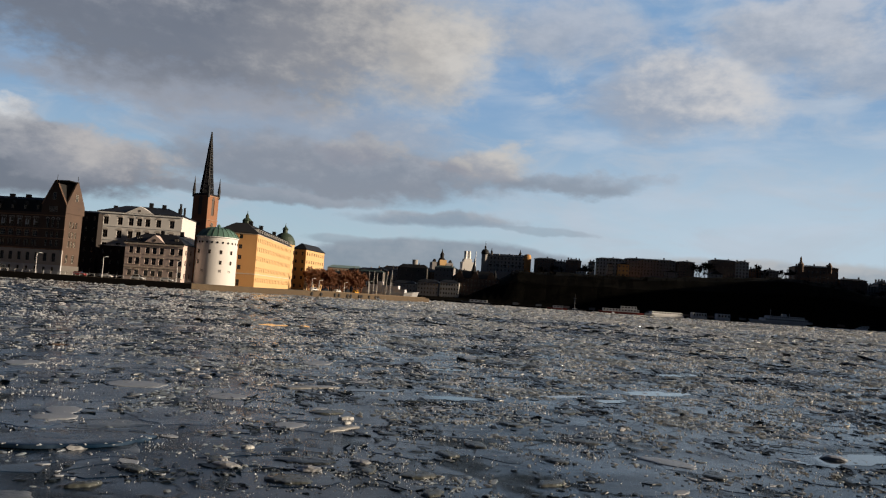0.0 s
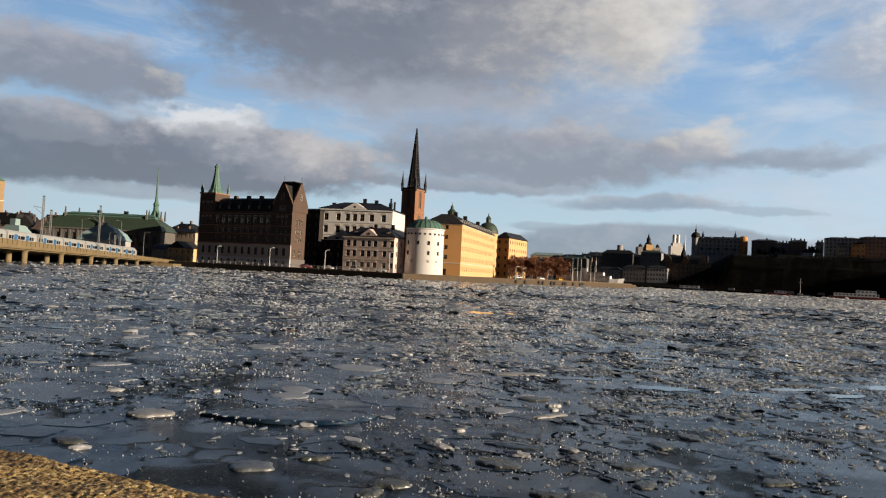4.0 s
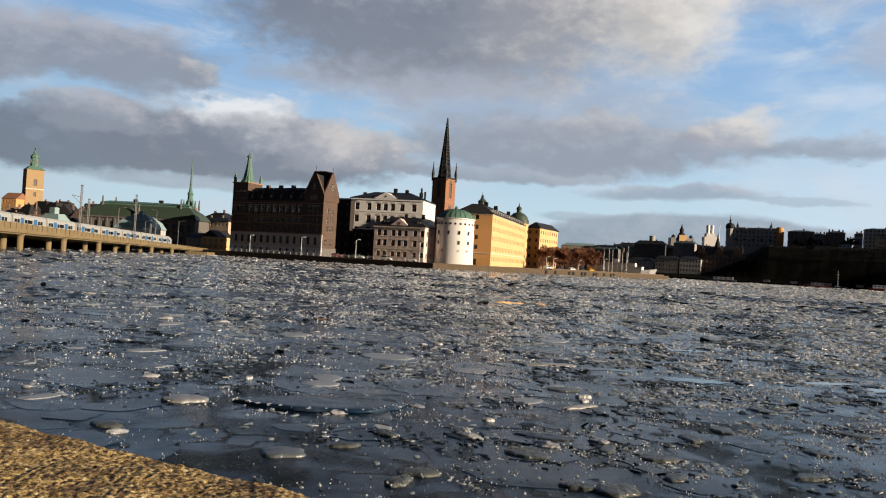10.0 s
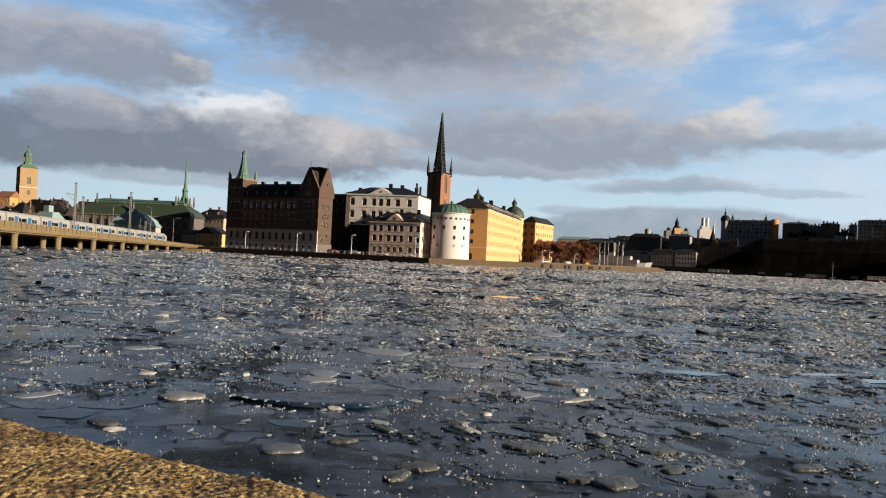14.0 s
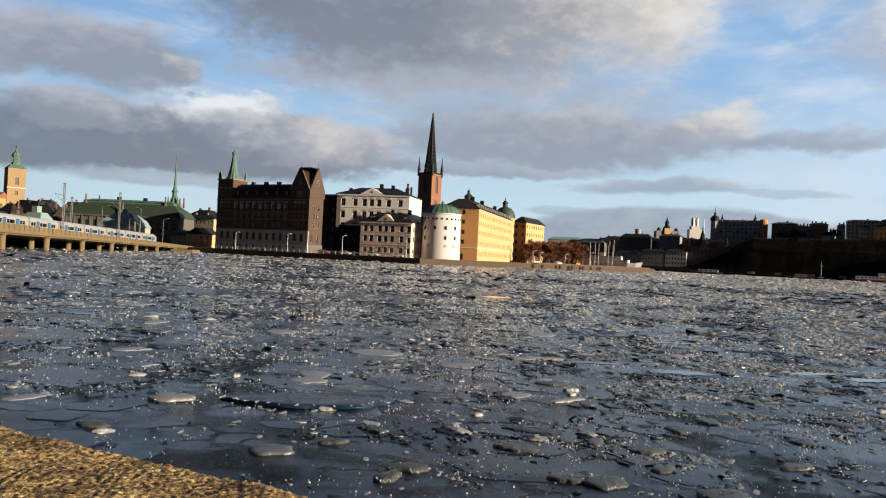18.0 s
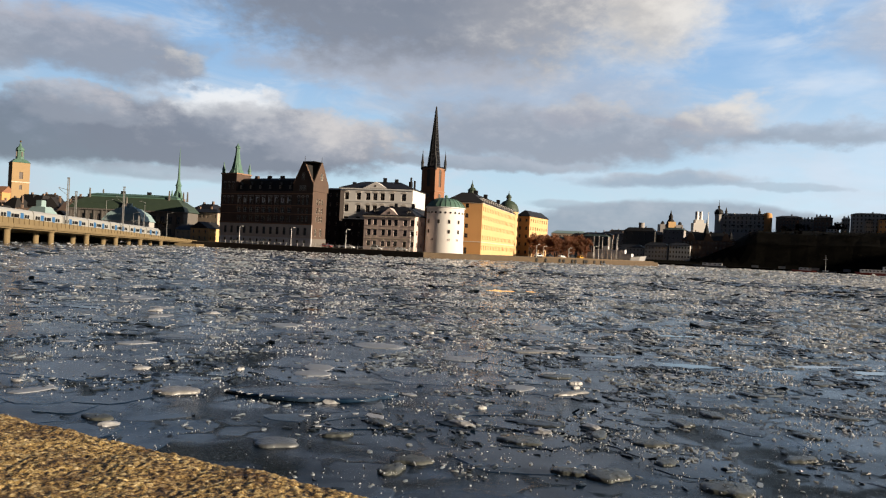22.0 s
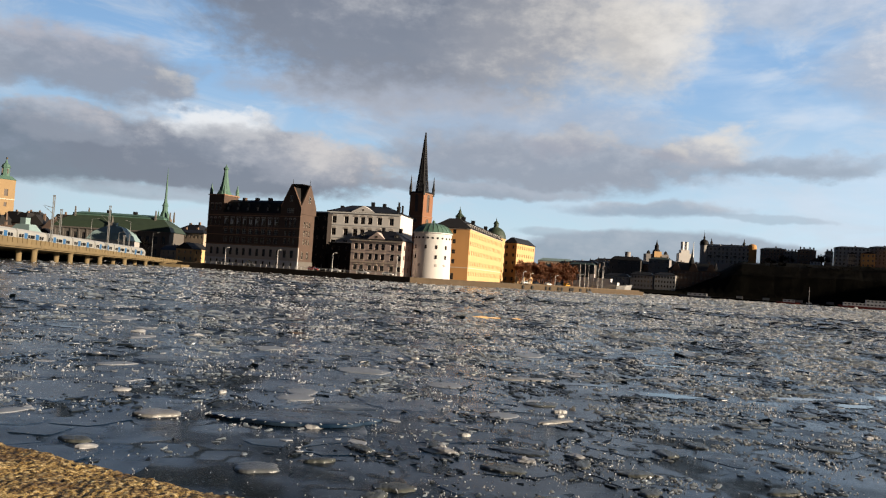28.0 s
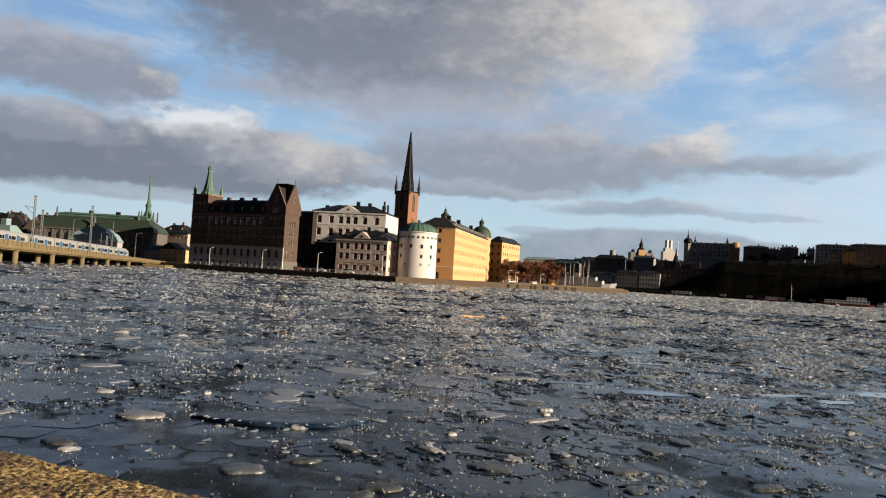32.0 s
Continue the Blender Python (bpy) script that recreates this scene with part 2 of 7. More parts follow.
YELLOW_PLASTER = mat("yellow_plaster", (0.69, 0.455, 0.215), 0.88, (0.59, 0.37, 0.165), 0.15, 3.0, 0.08)
BEIGE_PLASTER = mat("beige_plaster", (0.50, 0.40, 0.30), 0.88, spread=0.2)
GREY_WALL = mat("grey_wall", (0.34, 0.32, 0.31), 0.88, spread=0.25)
BROWN_WALL = mat("brown_wall", (0.22, 0.15, 0.11), 0.9, spread=0.25)
PALE_WALL = mat("pale_wall", (0.55, 0.53, 0.50), 0.88, spread=0.15)
RED_BRICK = mat("red_brick", (0.31, 0.15, 0.078), 0.9, (0.21, 0.098, 0.055), 0.2, 4.0)
BLACK_ROOF = mat("black_sheet_roof", (0.020, 0.020, 0.022), 0.6, (0.012, 0.012, 0.013), 0.3, 3.0, spec=0.2)
SLATE_ROOF = mat("dark_slate_roof", (0.032, 0.030, 0.029), 0.65, (0.02, 0.019, 0.019), spec=0.2)
COPPER = mat("green_copper", (0.12, 0.215, 0.165), 0.6, (0.05, 0.11, 0.085), 0.4, 3.0)
DARK_COPPER = mat("dark_green_copper", (0.050, 0.074, 0.046), 0.6, (0.026, 0.042, 0.028), 0.4, 3.0)
PALE_COPPER = mat("pale_blue_copper", (0.28, 0.38, 0.38), 0.6, (0.2, 0.29, 0.29))
IRON = mat("black_cast_iron", (0.016, 0.016, 0.019), 0.6, metal=0.0, spec=0.25)
GALVANISED = mat("grey_painted_steel", (0.30, 0.30, 0.29), 0.5, metal=0.4)
WHITE_PAINT = mat("white_paint", (0.78, 0.77, 0.75), 0.45)
DARK_FRAME = mat("dark_window_frame", (0.10, 0.075, 0.06), 0.6)
LIGHT_FRAME = mat("light_window_frame", (0.52, 0.46, 0.38), 0.6)
PANE = mat("dark_window_glass", (0.02, 0.022, 0.025), 0.07, bump=0.0, spread=0.4, spec=0.6)
CONCRETE = mat("weathered_concrete", (0.25, 0.185, 0.09), 0.9, (0.12, 0.09, 0.047), 0.25, 2.0, 0.2)
QUAY_STONE = mat("quay_granite", (0.115, 0.08, 0.044), 0.9, (0.055, 0.039, 0.024), 0.5, 3.0, 0.3)
# near-black: the shade on the bluff is put into this colour
EARTH = mat("wooded_slope_shade", (0.008, 0.0075, 0.006), 0.95, (0.004, 0.004, 0.003), 0.08, 0.6, 0.6, spec=0.05)
BARK = mat("bare_twigs", (0.26, 0.115, 0.055), 0.9, (0.16, 0.07, 0.04))
RUBBER = mat("black_rubber", (0.015, 0.015, 0.015), 0.8)
TOWER_PLASTER = mat("ochre_tower_plaster", (0.37, 0.255, 0.13), 0.88, (0.27, 0.185, 0.095), 0.12, 2.0, 0.08)
# brick darkened to near black: the shade on these walls is in its colour
SHADE_BRICK = mat("shade_dark_brick", (0.035, 0.026, 0.022), 0.9)
WARM_STONE = mat("warm_quay_stone", (0.15, 0.105, 0.06), 0.9, (0.08, 0.055, 0.034), 0.4, 3.0, 0.3)
# grey stone darkened: shade on the palace and plinth put into its colour
SHADE_STONE = mat("shade_grey_stone", (0.16, 0.145, 0.13), 0.9, (0.11, 0.10, 0.09), 0.3, 2.0, 0.15)

# ---- mesh helpers ----
def part(name, bm, material, parent, label=""):
    me = bpy.data.meshes.new(name)
    bm.normal_update()
    bm.to_mesh(me)
    bm.free()
    me.materials.append(material)
    ob = new(name, me)
    ob.parent = parent
    return tagged(ob, label)


def share(name, mesh, parent, m):
    ob = new(name, mesh)
    ob.parent = parent
    ob.matrix_basis = m
    return ob


def thing(name, label, category, m=None, group="", kind=""):
    ob = new(name)
    ob.empty_display_size = 0.5
    if m is not None:
        ob.matrix_world = m
    return tagged(ob, label, category, group, kind)


def box(bm, x0, y0, z0, x1, y1, z1):
    v = [bm.verts.new(p) for p in ((x0, y0, z0), (x1, y0, z0), (x1, y1, z0), (x0, y1, z0), (x0, y0, z1), (x1, y0, z1), (x1, y1, z1), (x0, y1, z1))]
    for f in ((0, 3, 2, 1), (4, 5, 6, 7), (0, 1, 5, 4), (1, 2, 6, 5), (2, 3, 7, 6), (3, 0, 4, 7)):
        bm.faces.new([v[i] for i in f])
    return bm


def boxed(*dims):
    return box(bmesh.new(), *dims)


def frustum(bm, x0, y0, x1, y1, z0, ix, iy, z1):
    """A block whose top is drawn in by ix and iy on each side."""
    lo = [bm.verts.new(p) for p in ((x0, y0, z0), (x1, y0, z0), (x1, y1, z0), (x0, y1, z0))]
    hi = [bm.verts.new(p) for p in ((x0 + ix, y0 + iy, z1), (x1 - ix, y0 + iy, z1), (x1 - ix, y1 - iy, z1), (x0 + ix, y1 - iy, z1))]
    bm.faces.new(lo[::-1]), bm.faces.new(hi)
    for i in range(4):
        bm.faces.new((lo[i], lo[(i + 1) % 4], hi[(i + 1) % 4], hi[i]))
    return bm


def lathe(bm, profile, segs=16, cx=0.0, cy=0.0, square=False, turn=0.0):
    """Rings of (radius, height), closed at both ends."""
    rings = []
    for r, z in profile:
        rings.append([bm.verts.new((cx + r * math.cos(turn + 2 * math.pi * i / segs), cy + r * math.sin(turn + 2 * math.pi * i / segs), z)) for i in range(segs)])
    for a, b in zip(rings, rings[1:]):
        for i in range(segs):
            bm.faces.new((a[i], a[(i + 1) % segs], b[(i + 1) % segs], b[i]))
    bm.faces.new(rings[0][::-1]), bm.faces.new(rings[-1])
    return bm


def prism(bm, outline, y0, y1):
    """An outline in x and z, drawn out from y0 to y1."""
    a = [bm.verts.new((x, y0, z)) for x, z in outline]
    b = [bm.verts.new((x, y1, z)) for x, z in outline]
    bm.faces.new(a), bm.faces.new(b[::-1])
    n = len(a)
    for i in range(n):
        bm.faces.new((a[(i + 1) % n], a[i], b[i], b[(i + 1) % n]))
    return bm


def rod(bm, a, b, r, segs=6, r2=None):
    a, b = Vector(a), Vector(b)
    q = (b - a).to_track_quat("Z", "Y")
    r2 = r if r2 is None else r2
    lo = [bm.verts.new(a + q @ Vector((r * math.cos(2 * math.pi * i / segs), r * math.sin(2 * math.pi * i / segs), 0))) for i in range(segs)]
    hi = [bm.verts.new(b + q @ Vector((r2 * math.cos(2 * math.pi * i / segs), r2 * math.sin(2 * math.pi * i / segs), 0))) for i in range(segs)]
    for i in range(segs):
        bm.faces.new((lo[i], lo[(i + 1) % segs], hi[(i + 1) % segs], hi[i]))
    bm.faces.new(lo[::-1]), bm.faces.new(hi)
    return bm


def holed_wall(bm, w, z0, z1, holes, thick, at=None):
    """A wall in x and z with its outer face at y = 0 and openings (x0, z0, x1, z1) that go through it; at: a matrix."""
    holes = [tuple(round(q, 3) for q in h) for h in holes]
    w, z0, z1 = round(w, 3), round(z0, 3), round(z1, 3)
    xs = sorted({0.0, w, *(h[0] for h in holes), *(h[2] for h in holes)})
    zs = sorted({z0, z1, *(h[1] for h in holes), *(h[3] for h in holes)})
    M = at or Matrix()
    cache = {}

    def v(x, y, z):
        k = (round(x, 3), y, round(z, 3))
        if k not in cache:
            cache[k] = bm.verts.new(M @ Vector(k))
        return cache[k]

    def solid(i, j):
        if not (0 <= i < len(xs) - 1 and 0 <= j < len(zs) - 1):
            return False
        cx, cz = (xs[i] + xs[i + 1]) / 2, (zs[j] + zs[j + 1]) / 2
        return not any(h[0] < cx < h[2] and h[1] < cz < h[3] for h in holes)
    for i in range(len(xs) - 1):
        for j in range(len(zs) - 1):
            if not solid(i, j):
                continue
            a, b, c, d = xs[i], xs[i + 1], zs[j], zs[j + 1]
            bm.faces.new((v(a, 0, c), v(b, 0, c), v(b, 0, d), v(a, 0, d)))
            bm.faces.new((v(a, thick, d), v(b, thick, d), v(b, thick, c), v(a, thick, c)))
            for di, dj, p, q in ((-1, 0, (a, d), (a, c)), (1, 0, (b, c), (b, d)), (0, -1, (a, c), (b, c)), (0, 1, (b, d), (a, d))):
                if not solid(i + di, j + dj):
                    bm.faces.new((v(q[0], 0, q[1]), v(p[0], 0, p[1]), v(p[0], thick, p[1]), v(q[0], thick, q[1])))
    return bm


WINDOWS = {}
STYLE = {"joined": False}      # far windows are one mesh with frame and glass


def window(parent, x, z, w, h, frame_mat, m=None, rows=2, inset=0.22, arch=False):
    """A window with its frame, bars and pane, lower left corner at x, z, set back into the wall."""
    key = (round(w, 2), round(h, 2), frame_mat.name, rows, STYLE["joined"])
    if key not in WINDOWS:
        t = max(0.07, min(w, h) * 0.07)
        cells = []
        for k in range(rows):
            for x0, x1 in ((t, w / 2 - t / 2), (w / 2 + t / 2, w - t)):
                cells.append((x0, t + (h - t) * k / rows, x1, (h - t) * (k + 1) / rows))
        bm = holed_wall(bmesh.new(), w, 0.0, h, cells, 0.1)
        fr = bpy.data.meshes.new("window")
        bm.to_mesh(fr)
        bm.free()
        fr.materials.append(frame_mat)
        bm = boxed(t * 0.5, 0.1, t * 0.5, w - t * 0.5, 0.13, h - t * 0.5)
        pa = bpy.data.meshes.new("pane")
        bm.to_mesh(pa)
        bm.free()
        pa.materials.append(PANE)
        WINDOWS[key] = fr, pa
    fr, pa = WINDOWS[key]
    if STYLE["joined"]:
        if len(fr.materials) == 1:
            bm = bmesh.new()
            bm.from_mesh(fr)
            n = len(bm.faces)
            bm.from_mesh(pa)
            for i, f in enumerate(bm.faces):
                f.material_index = int(i >= n)
            far = bpy.data.meshes.new("window")
            bm.to_mesh(far)
            bm.free()
            far.materials.append(frame_mat)
            far.materials.append(PANE)
            WINDOWS[key] = far, pa
            fr = far
        return share("window", fr, parent, (m or Matrix()) @ pose(x, inset, z))
    ob = share("window", fr, parent, (m or Matrix()) @ pose(x, inset, z))
    share("pane", pa, ob, Matrix())
    return ob


def place(a, b, z=0.0):
    """The pose whose x runs from plan point a to b and whose y runs away from the viewer; and the length."""
    a, b = Vector(a), Vector(b)
    d = b - a
    return pose(a.x, a.y, z, 0, 0, math.degrees(math.atan2(d.y, d.x))), d.length


def spread(n, w, size, margin):
    """Left edges of n windows of a size evenly along a wall."""
    if n == 1:
        return [w / 2 - size / 2]
    return [margin + i * (w - 2 * margin - size) / (n - 1) for i in range(n)]


def roof_mesh(kind, w, d, z0, z1, over=0.4, run=None):
    bm = bmesh.new()
    run = run if run is not None else d / 2
    if kind == "hip":
        frustum(bm, -over, -over, w + over, d + over, z0, min(run + over, (w + 2 * over) / 2 - 0.2), min(run + over, d / 2 + over - 0.05), z1)
        box(bm, -over, -over, z0 - 0.3, w + over, d + over, z0 - 0.003)
    elif kind == "gable":      # ridge along x
        a = [(-over, z0), (d + over, z0), (d / 2, z1)]
        lo = [bm.verts.new((-over, y, z)) for y, z in a]
        hi = [bm.verts.new((w + over, y, z)) for y, z in a]
        bm.faces.new(lo[::-1]), bm.faces.new(hi)
        for i in range(3):
            bm.faces.new((lo[i], lo[(i + 1) % 3], hi[(i + 1) % 3], hi[i]))
    elif kind == "cross":      # ridge along y, gable to the front
        prism(bm, [(-over, z0), (w + over, z0), (w / 2, z1)], -over, d + over)
    elif kind == "flat":
        box(bm, -over, -over, z0, w + over, d + over, z1)
    return bm


def block(name, label, a, b, depth, z0, z1, zr, wall_mat, roof_mat, floors=3, cols=5, win=(1.1, 1.7), roof="hip", frame_mat=None, run=None,
          side_cols=0, left_cols=0, chimneys=0, category="building", group="", first=None, over=0.4, margin=None, rows_z=None, cornice=None, side_mat=None):
    """A house: walls with openings and windows, roof, cornice, chimneys. a and b are the ground corners of its front."""
    m, w = place(a, b)
    ob = thing(name, label, category, m, group)
    fm = frame_mat or LIGHT_FRAME
    ww, wh = win
    step_z = (z1 - z0) / max(floors, 1)
    zz = rows_z or [z0 + step_z * (k + 0.5) - wh * 0.45 for k in range(floors)]

    def face(width, n, base, name_):
        mg = margin if margin is not None else width / max(n, 1) / 2 - ww / 2
        xs = spread(n, width, ww, max(mg, 0.3)) if n else []
        holes = [(x, z, x + ww, z + wh) for x in xs for z in zz]
        bm = holed_wall(bmesh.new(), width, z0, z1, holes, 0.45)
        wall = part(name_, bm, wall_mat if name_ == "front_wall" or not side_mat else side_mat, ob)
        wall.matrix_basis = base
        for x in xs:
            for z in zz:
                window(ob, x, z, ww, wh, fm, base)
    face(w, cols, Matrix(), "front_wall")
    face(depth - 0.9, side_cols, pose(w, 0.45, 0, 0, 0, 90), "side_wall")
    face(depth - 0.9, left_cols, pose(0, depth - 0.45, 0, 0, 0, -90), "side_wall")
    part("back_wall", boxed(0, depth - 0.44, z0, w, depth, z1), wall_mat, ob)
    part("floor_slab", boxed(0.46, 0.46, z0 + 0.02, w - 0.46, depth - 0.46, z0 + 0.3), CONCRETE, ob)
    if cornice:
        bm = boxed(-0.35, -0.35, z1 - 0.5, w + 0.35, -0.003, z1)
        part("cornice", bm, cornice, ob)
    part("roof", roof_mesh(roof, w, depth, z1 + 0.31 if roof == "hip" else z1 + 0.003, zr, over, run), roof_mat, ob)
    rnd = random.Random(name + str(a))
    for k in range(chimneys):
        x = w * (k + 0.5 + rnd.uniform(-0.2, 0.2)) / chimneys
        part("chimney", boxed(x - 0.6, depth / 2 - 0.5, (z1 + zr) / 2, x + 0.6, depth / 2 + 0.5, zr + rnd.uniform(0.8, 1.8)), BROWN_WALL, ob)
    return ob

# ---- water and ice ----
def ice_material(name, seams, milk, pale=(0.125, 0.145, 0.17), grain=0.0):
    """Thin grey ice: dark glassy sheets, milky streaks, frost specks; with seams also dark refrozen cracks."""
    m = bpy.data.materials.new(name)
    m.use_nodes = True
    nt = m.node_tree
    N, L = nt.nodes.new, nt.links.new
    b = nt.nodes["Principled BSDF"]
    geo = N("ShaderNodeNewGeometry").outputs["Position"]

    def noise_(scale, detail, rough=0.6, warp=0.0, stretch=(1, 1, 1)):
        mp = N("ShaderNodeMapping")
        mp.inputs["Scale"].default_value = stretch
        L(geo, mp.inputs[0])
        n = N("ShaderNodeTexNoise")
        n.inputs["Scale"].default_value, n.inputs["Detail"].default_value = scale, detail
        n.inputs["Roughness"].default_value, n.inputs["Distortion"].default_value = rough, warp
        L(mp.outputs[0], n.inputs["Vector"])
        return n.outputs[0]

    def ramp(v, lo, hi):
        n = N("ShaderNodeMapRange")
        n.interpolation_type = "SMOOTHSTEP"
        n.inputs[1].default_value, n.inputs[2].default_value = lo, hi
        L(v, n.inputs[0])
        return n.outputs[0]

    def op(kind, a, c):
        n = N("ShaderNodeMath")
        n.operation = kind
        for i, v in enumerate((a, c)):
            if isinstance(v, (int, float)):
                n.inputs[i].default_value = v
            else:
                L(v, n.inputs[i])
        return n.outputs[0]

    def mix(f, a, c):
        n = N("ShaderNodeMix")
        n.data_type = "RGBA"
        L(f, n.inputs[0])
        for k, v in ((6, a), (7, c)):
            if isinstance(v, tuple):
                n.inputs[k].default_value = (*v, 1)
            else:
                L(v, n.inputs[k])
        return n.outputs[2]

    def crack(scale, width, warp_amount):
        vor = N("ShaderNodeTexVoronoi")
        vor.feature = "DISTANCE_TO_EDGE"
        vor.inputs["Scale"].default_value = scale
        warp, tex = N("ShaderNodeVectorMath"), N("ShaderNodeTexNoise")
        warp.operation = "MULTIPLY_ADD"
        warp.inputs[1].default_value = (warp_amount, warp_amount, 0)
        tex.inputs["Scale"].default_value, tex.inputs["Detail"].default_value = scale * 1.6, 6.0
        L(geo, tex.inputs["Vector"])
        L(tex.outputs["Color"], warp.inputs[0])
        L(geo, warp.inputs[2])
        L(warp.outputs[0], vor.inputs["Vector"])
        return ramp(vor.outputs[0], width, width * 0.25)
    broad, mid, fine = noise_(0.16, 5.0, 0.55, 0.8, (1.0, 0.6, 1.0)), noise_(1.1, 7.0, 0.62, 0.7, (1.0, 0.7, 1.0)), noise_(24.0, 4.0, 0.7)
    slush = noise_(4.5, 8.0, 0.7, 0.5)
    huge = noise_(0.035, 4.0, 0.6, 0.6, (1.0, 0.8, 1.0))
    patch = op("MULTIPLY", ramp(broad, 0.43, 0.57), ramp(huge, 0.36, 0.60))
    tone = mix(patch, (0.002, 0.008, 0.019), (0.009, 0.026, 0.056))
    # milky streaks drawn out along the sheets, with soft and sharp ends
    milky = op("MULTIPLY", ramp(noise_(0.55, 3.0, 0.5, 1.2, (0.5, 1.5, 1.0)), 0.42, 0.68), ramp(mid, 0.34, 0.60))
    tone = mix(op("MULTIPLY", milky, milk), tone, pale)
    rough = op("ADD", op("MULTIPLY", ramp(mid, 0.4, 0.65), 0.16), 0.10 + grain)
    gloss = op("ADD", op("MULTIPLY", ramp(noise_(0.30, 5.0, 0.55, 1.0, (0.7, 1.3, 1.0)), 0.40, 0.62), 0.44), 0.17)
    if seams:      # paler in patches with distance from the quay
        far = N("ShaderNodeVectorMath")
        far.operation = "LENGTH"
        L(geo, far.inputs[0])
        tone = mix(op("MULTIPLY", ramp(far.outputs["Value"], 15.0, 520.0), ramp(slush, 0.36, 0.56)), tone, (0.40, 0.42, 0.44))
    speck = op("MULTIPLY", ramp(fine, 0.66, 0.72), ramp(slush, 0.56, 0.70))
    height = op("ADD", op("MULTIPLY", slush, 0.5), op("MULTIPLY", mid, 0.9))
    if seams:
        c1 = op("MULTIPLY", crack(0.33, 0.10, 2.4), ramp(broad, 0.62, 0.40))
        c2 = op("MULTIPLY", crack(1.1, 0.09, 0.9), ramp(mid, 0.60, 0.42))
        seam = op("MAXIMUM", c1, op("MULTIPLY", c2, 0.8))
        rub = op("MULTIPLY", seam, ramp(slush, 0.40, 0.60))
        tone = mix(seam, tone, (0.006, 0.010, 0.012))
        tone = mix(op("MULTIPLY", rub, ramp(fine, 0.54, 0.70)), tone, (0.16, 0.19, 0.22))
        height = op("ADD", height, op("MULTIPLY", op("MULTIPLY", seam, fine), 1.4))
        L(op("MULTIPLY", gloss, op("SUBTRACT", 1.0, op("MULTIPLY", seam, 0.9))), b.inputs["Specular IOR Level"])
    else:
        L(gloss, b.inputs["Specular IOR Level"])
    tone = mix(speck, tone, (0.55, 0.57, 0.60))
    bump = N("ShaderNodeBump")
    bump.inputs["Distance"].default_value, bump.inputs["Strength"].default_value = 0.035, 0.36
    L(height, bump.inputs["Height"])
    L(bump.outputs[0], b.inputs["Normal"])
    L(tone, b.inputs["Base Color"])
    L(rough, b.inputs["Roughness"])
    b.inputs["IOR"].default_value = 1.31
    return m


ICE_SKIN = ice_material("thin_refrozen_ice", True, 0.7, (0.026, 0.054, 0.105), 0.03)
ICE_PLATE = ice_material("glassy_ice_plate", False, 1.0, (0.045, 0.077, 0.122))
ICE_GREY = ice_material("clouded_ice_plate", False, 1.0, (0.070, 0.108, 0.165), 0.05)
ICE_PALE = ice_material("milky_ice_plate", False, 1.0, (0.18, 0.205, 0.235), 0.10)
ICE_CHUNK = mat("broken_ice", (0.52, 0.60, 0.70), 0.13, (0.035, 0.062, 0.10), 1.3, 9.0, 0.4)


def let_light_through(m, share_, colour):
    """Ice that the low sun shines through."""
    nt = m.node_tree
    b, out = nt.nodes["Principled BSDF"], nt.nodes["Material Output"]
    t, mx = nt.nodes.new("ShaderNodeBsdfTranslucent"), nt.nodes.new("ShaderNodeMixShader")
    t.inputs["Color"].default_value = (*colour, 1)
    mx.inputs[0].default_value = share_
    nt.links.new(b.outputs[0], mx.inputs[1])
    nt.links.new(t.outputs[0], mx.inputs[2])
    nt.links.new(mx.outputs[0], out.inputs[0])


let_light_through(ICE_CHUNK, 0.5, (0.85, 0.82, 0.74))
FROST = mat("white_frost", (0.70, 0.73, 0.78), 0.6, (0.38, 0.41, 0.46), 3.0, 30.0, 0.3)
let_light_through(FROST, 0.35, (0.95, 0.92, 0.86))
FLAKE = mat("grey_frost_flake", (0.46, 0.48, 0.52), 0.75, (0.24, 0.26, 0.29), 3.0, 30.0, 0.3)
LAKE = mat("black_lake_water", (0.010, 0.014, 0.016), 0.03, (0.006, 0.009, 0.011), 0.5, 2.5, 0.05)

bm = bmesh.new()
v = [bm.verts.new(p) for p in ((-4500, -4500, 0), (4500, -4500, 0), (4500, 4500, 0), (-4500, 4500, 0))]
bm.faces.new(v)
tagged(part("water", bm, LAKE, None), "dark lake water under the ice", "water", kind="structure")

# the frozen skin of the lake, from the quay to the far shores
bm = bmesh.new()
arcs = []
for r in (1.9, 8.0, 40.0, 100.0, 200.0, 400.0, 900.0, 2500.0):
    arcs.append([bm.verts.new((r * math.sin(radians(-70 + 2 * i)), r * math.cos(radians(-70 + 2 * i)), 0.02)) for i in range(76)])
for p, q in zip(arcs, arcs[1:]):
    for i in range(75):
        bm.faces.new((p[i], q[i], q[i + 1], p[i + 1]))
bmesh.ops.recalc_face_normals(bm, faces=bm.faces)
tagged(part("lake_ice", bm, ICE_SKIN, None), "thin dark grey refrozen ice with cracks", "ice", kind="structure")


def cut(poly, nx, ny, c):
    """The part of a polygon where nx*x + ny*y <= c."""
    out = []
    for i in range(len(poly)):
        (x0, y0), (x1, y1) = poly[i], poly[(i + 1) % len(poly)]
        d0, d1 = nx * x0 + ny * y0 - c, nx * x1 + ny * y1 - c
        if d0 <= 0:
            out.append((x0, y0))
        if d0 * d1 < 0:
            t = d0 / (d0 - d1)
            out.append((x0 + (x1 - x0) * t, y0 + (y1 - y0) * t))
    return out


SEAM_POINTS = []


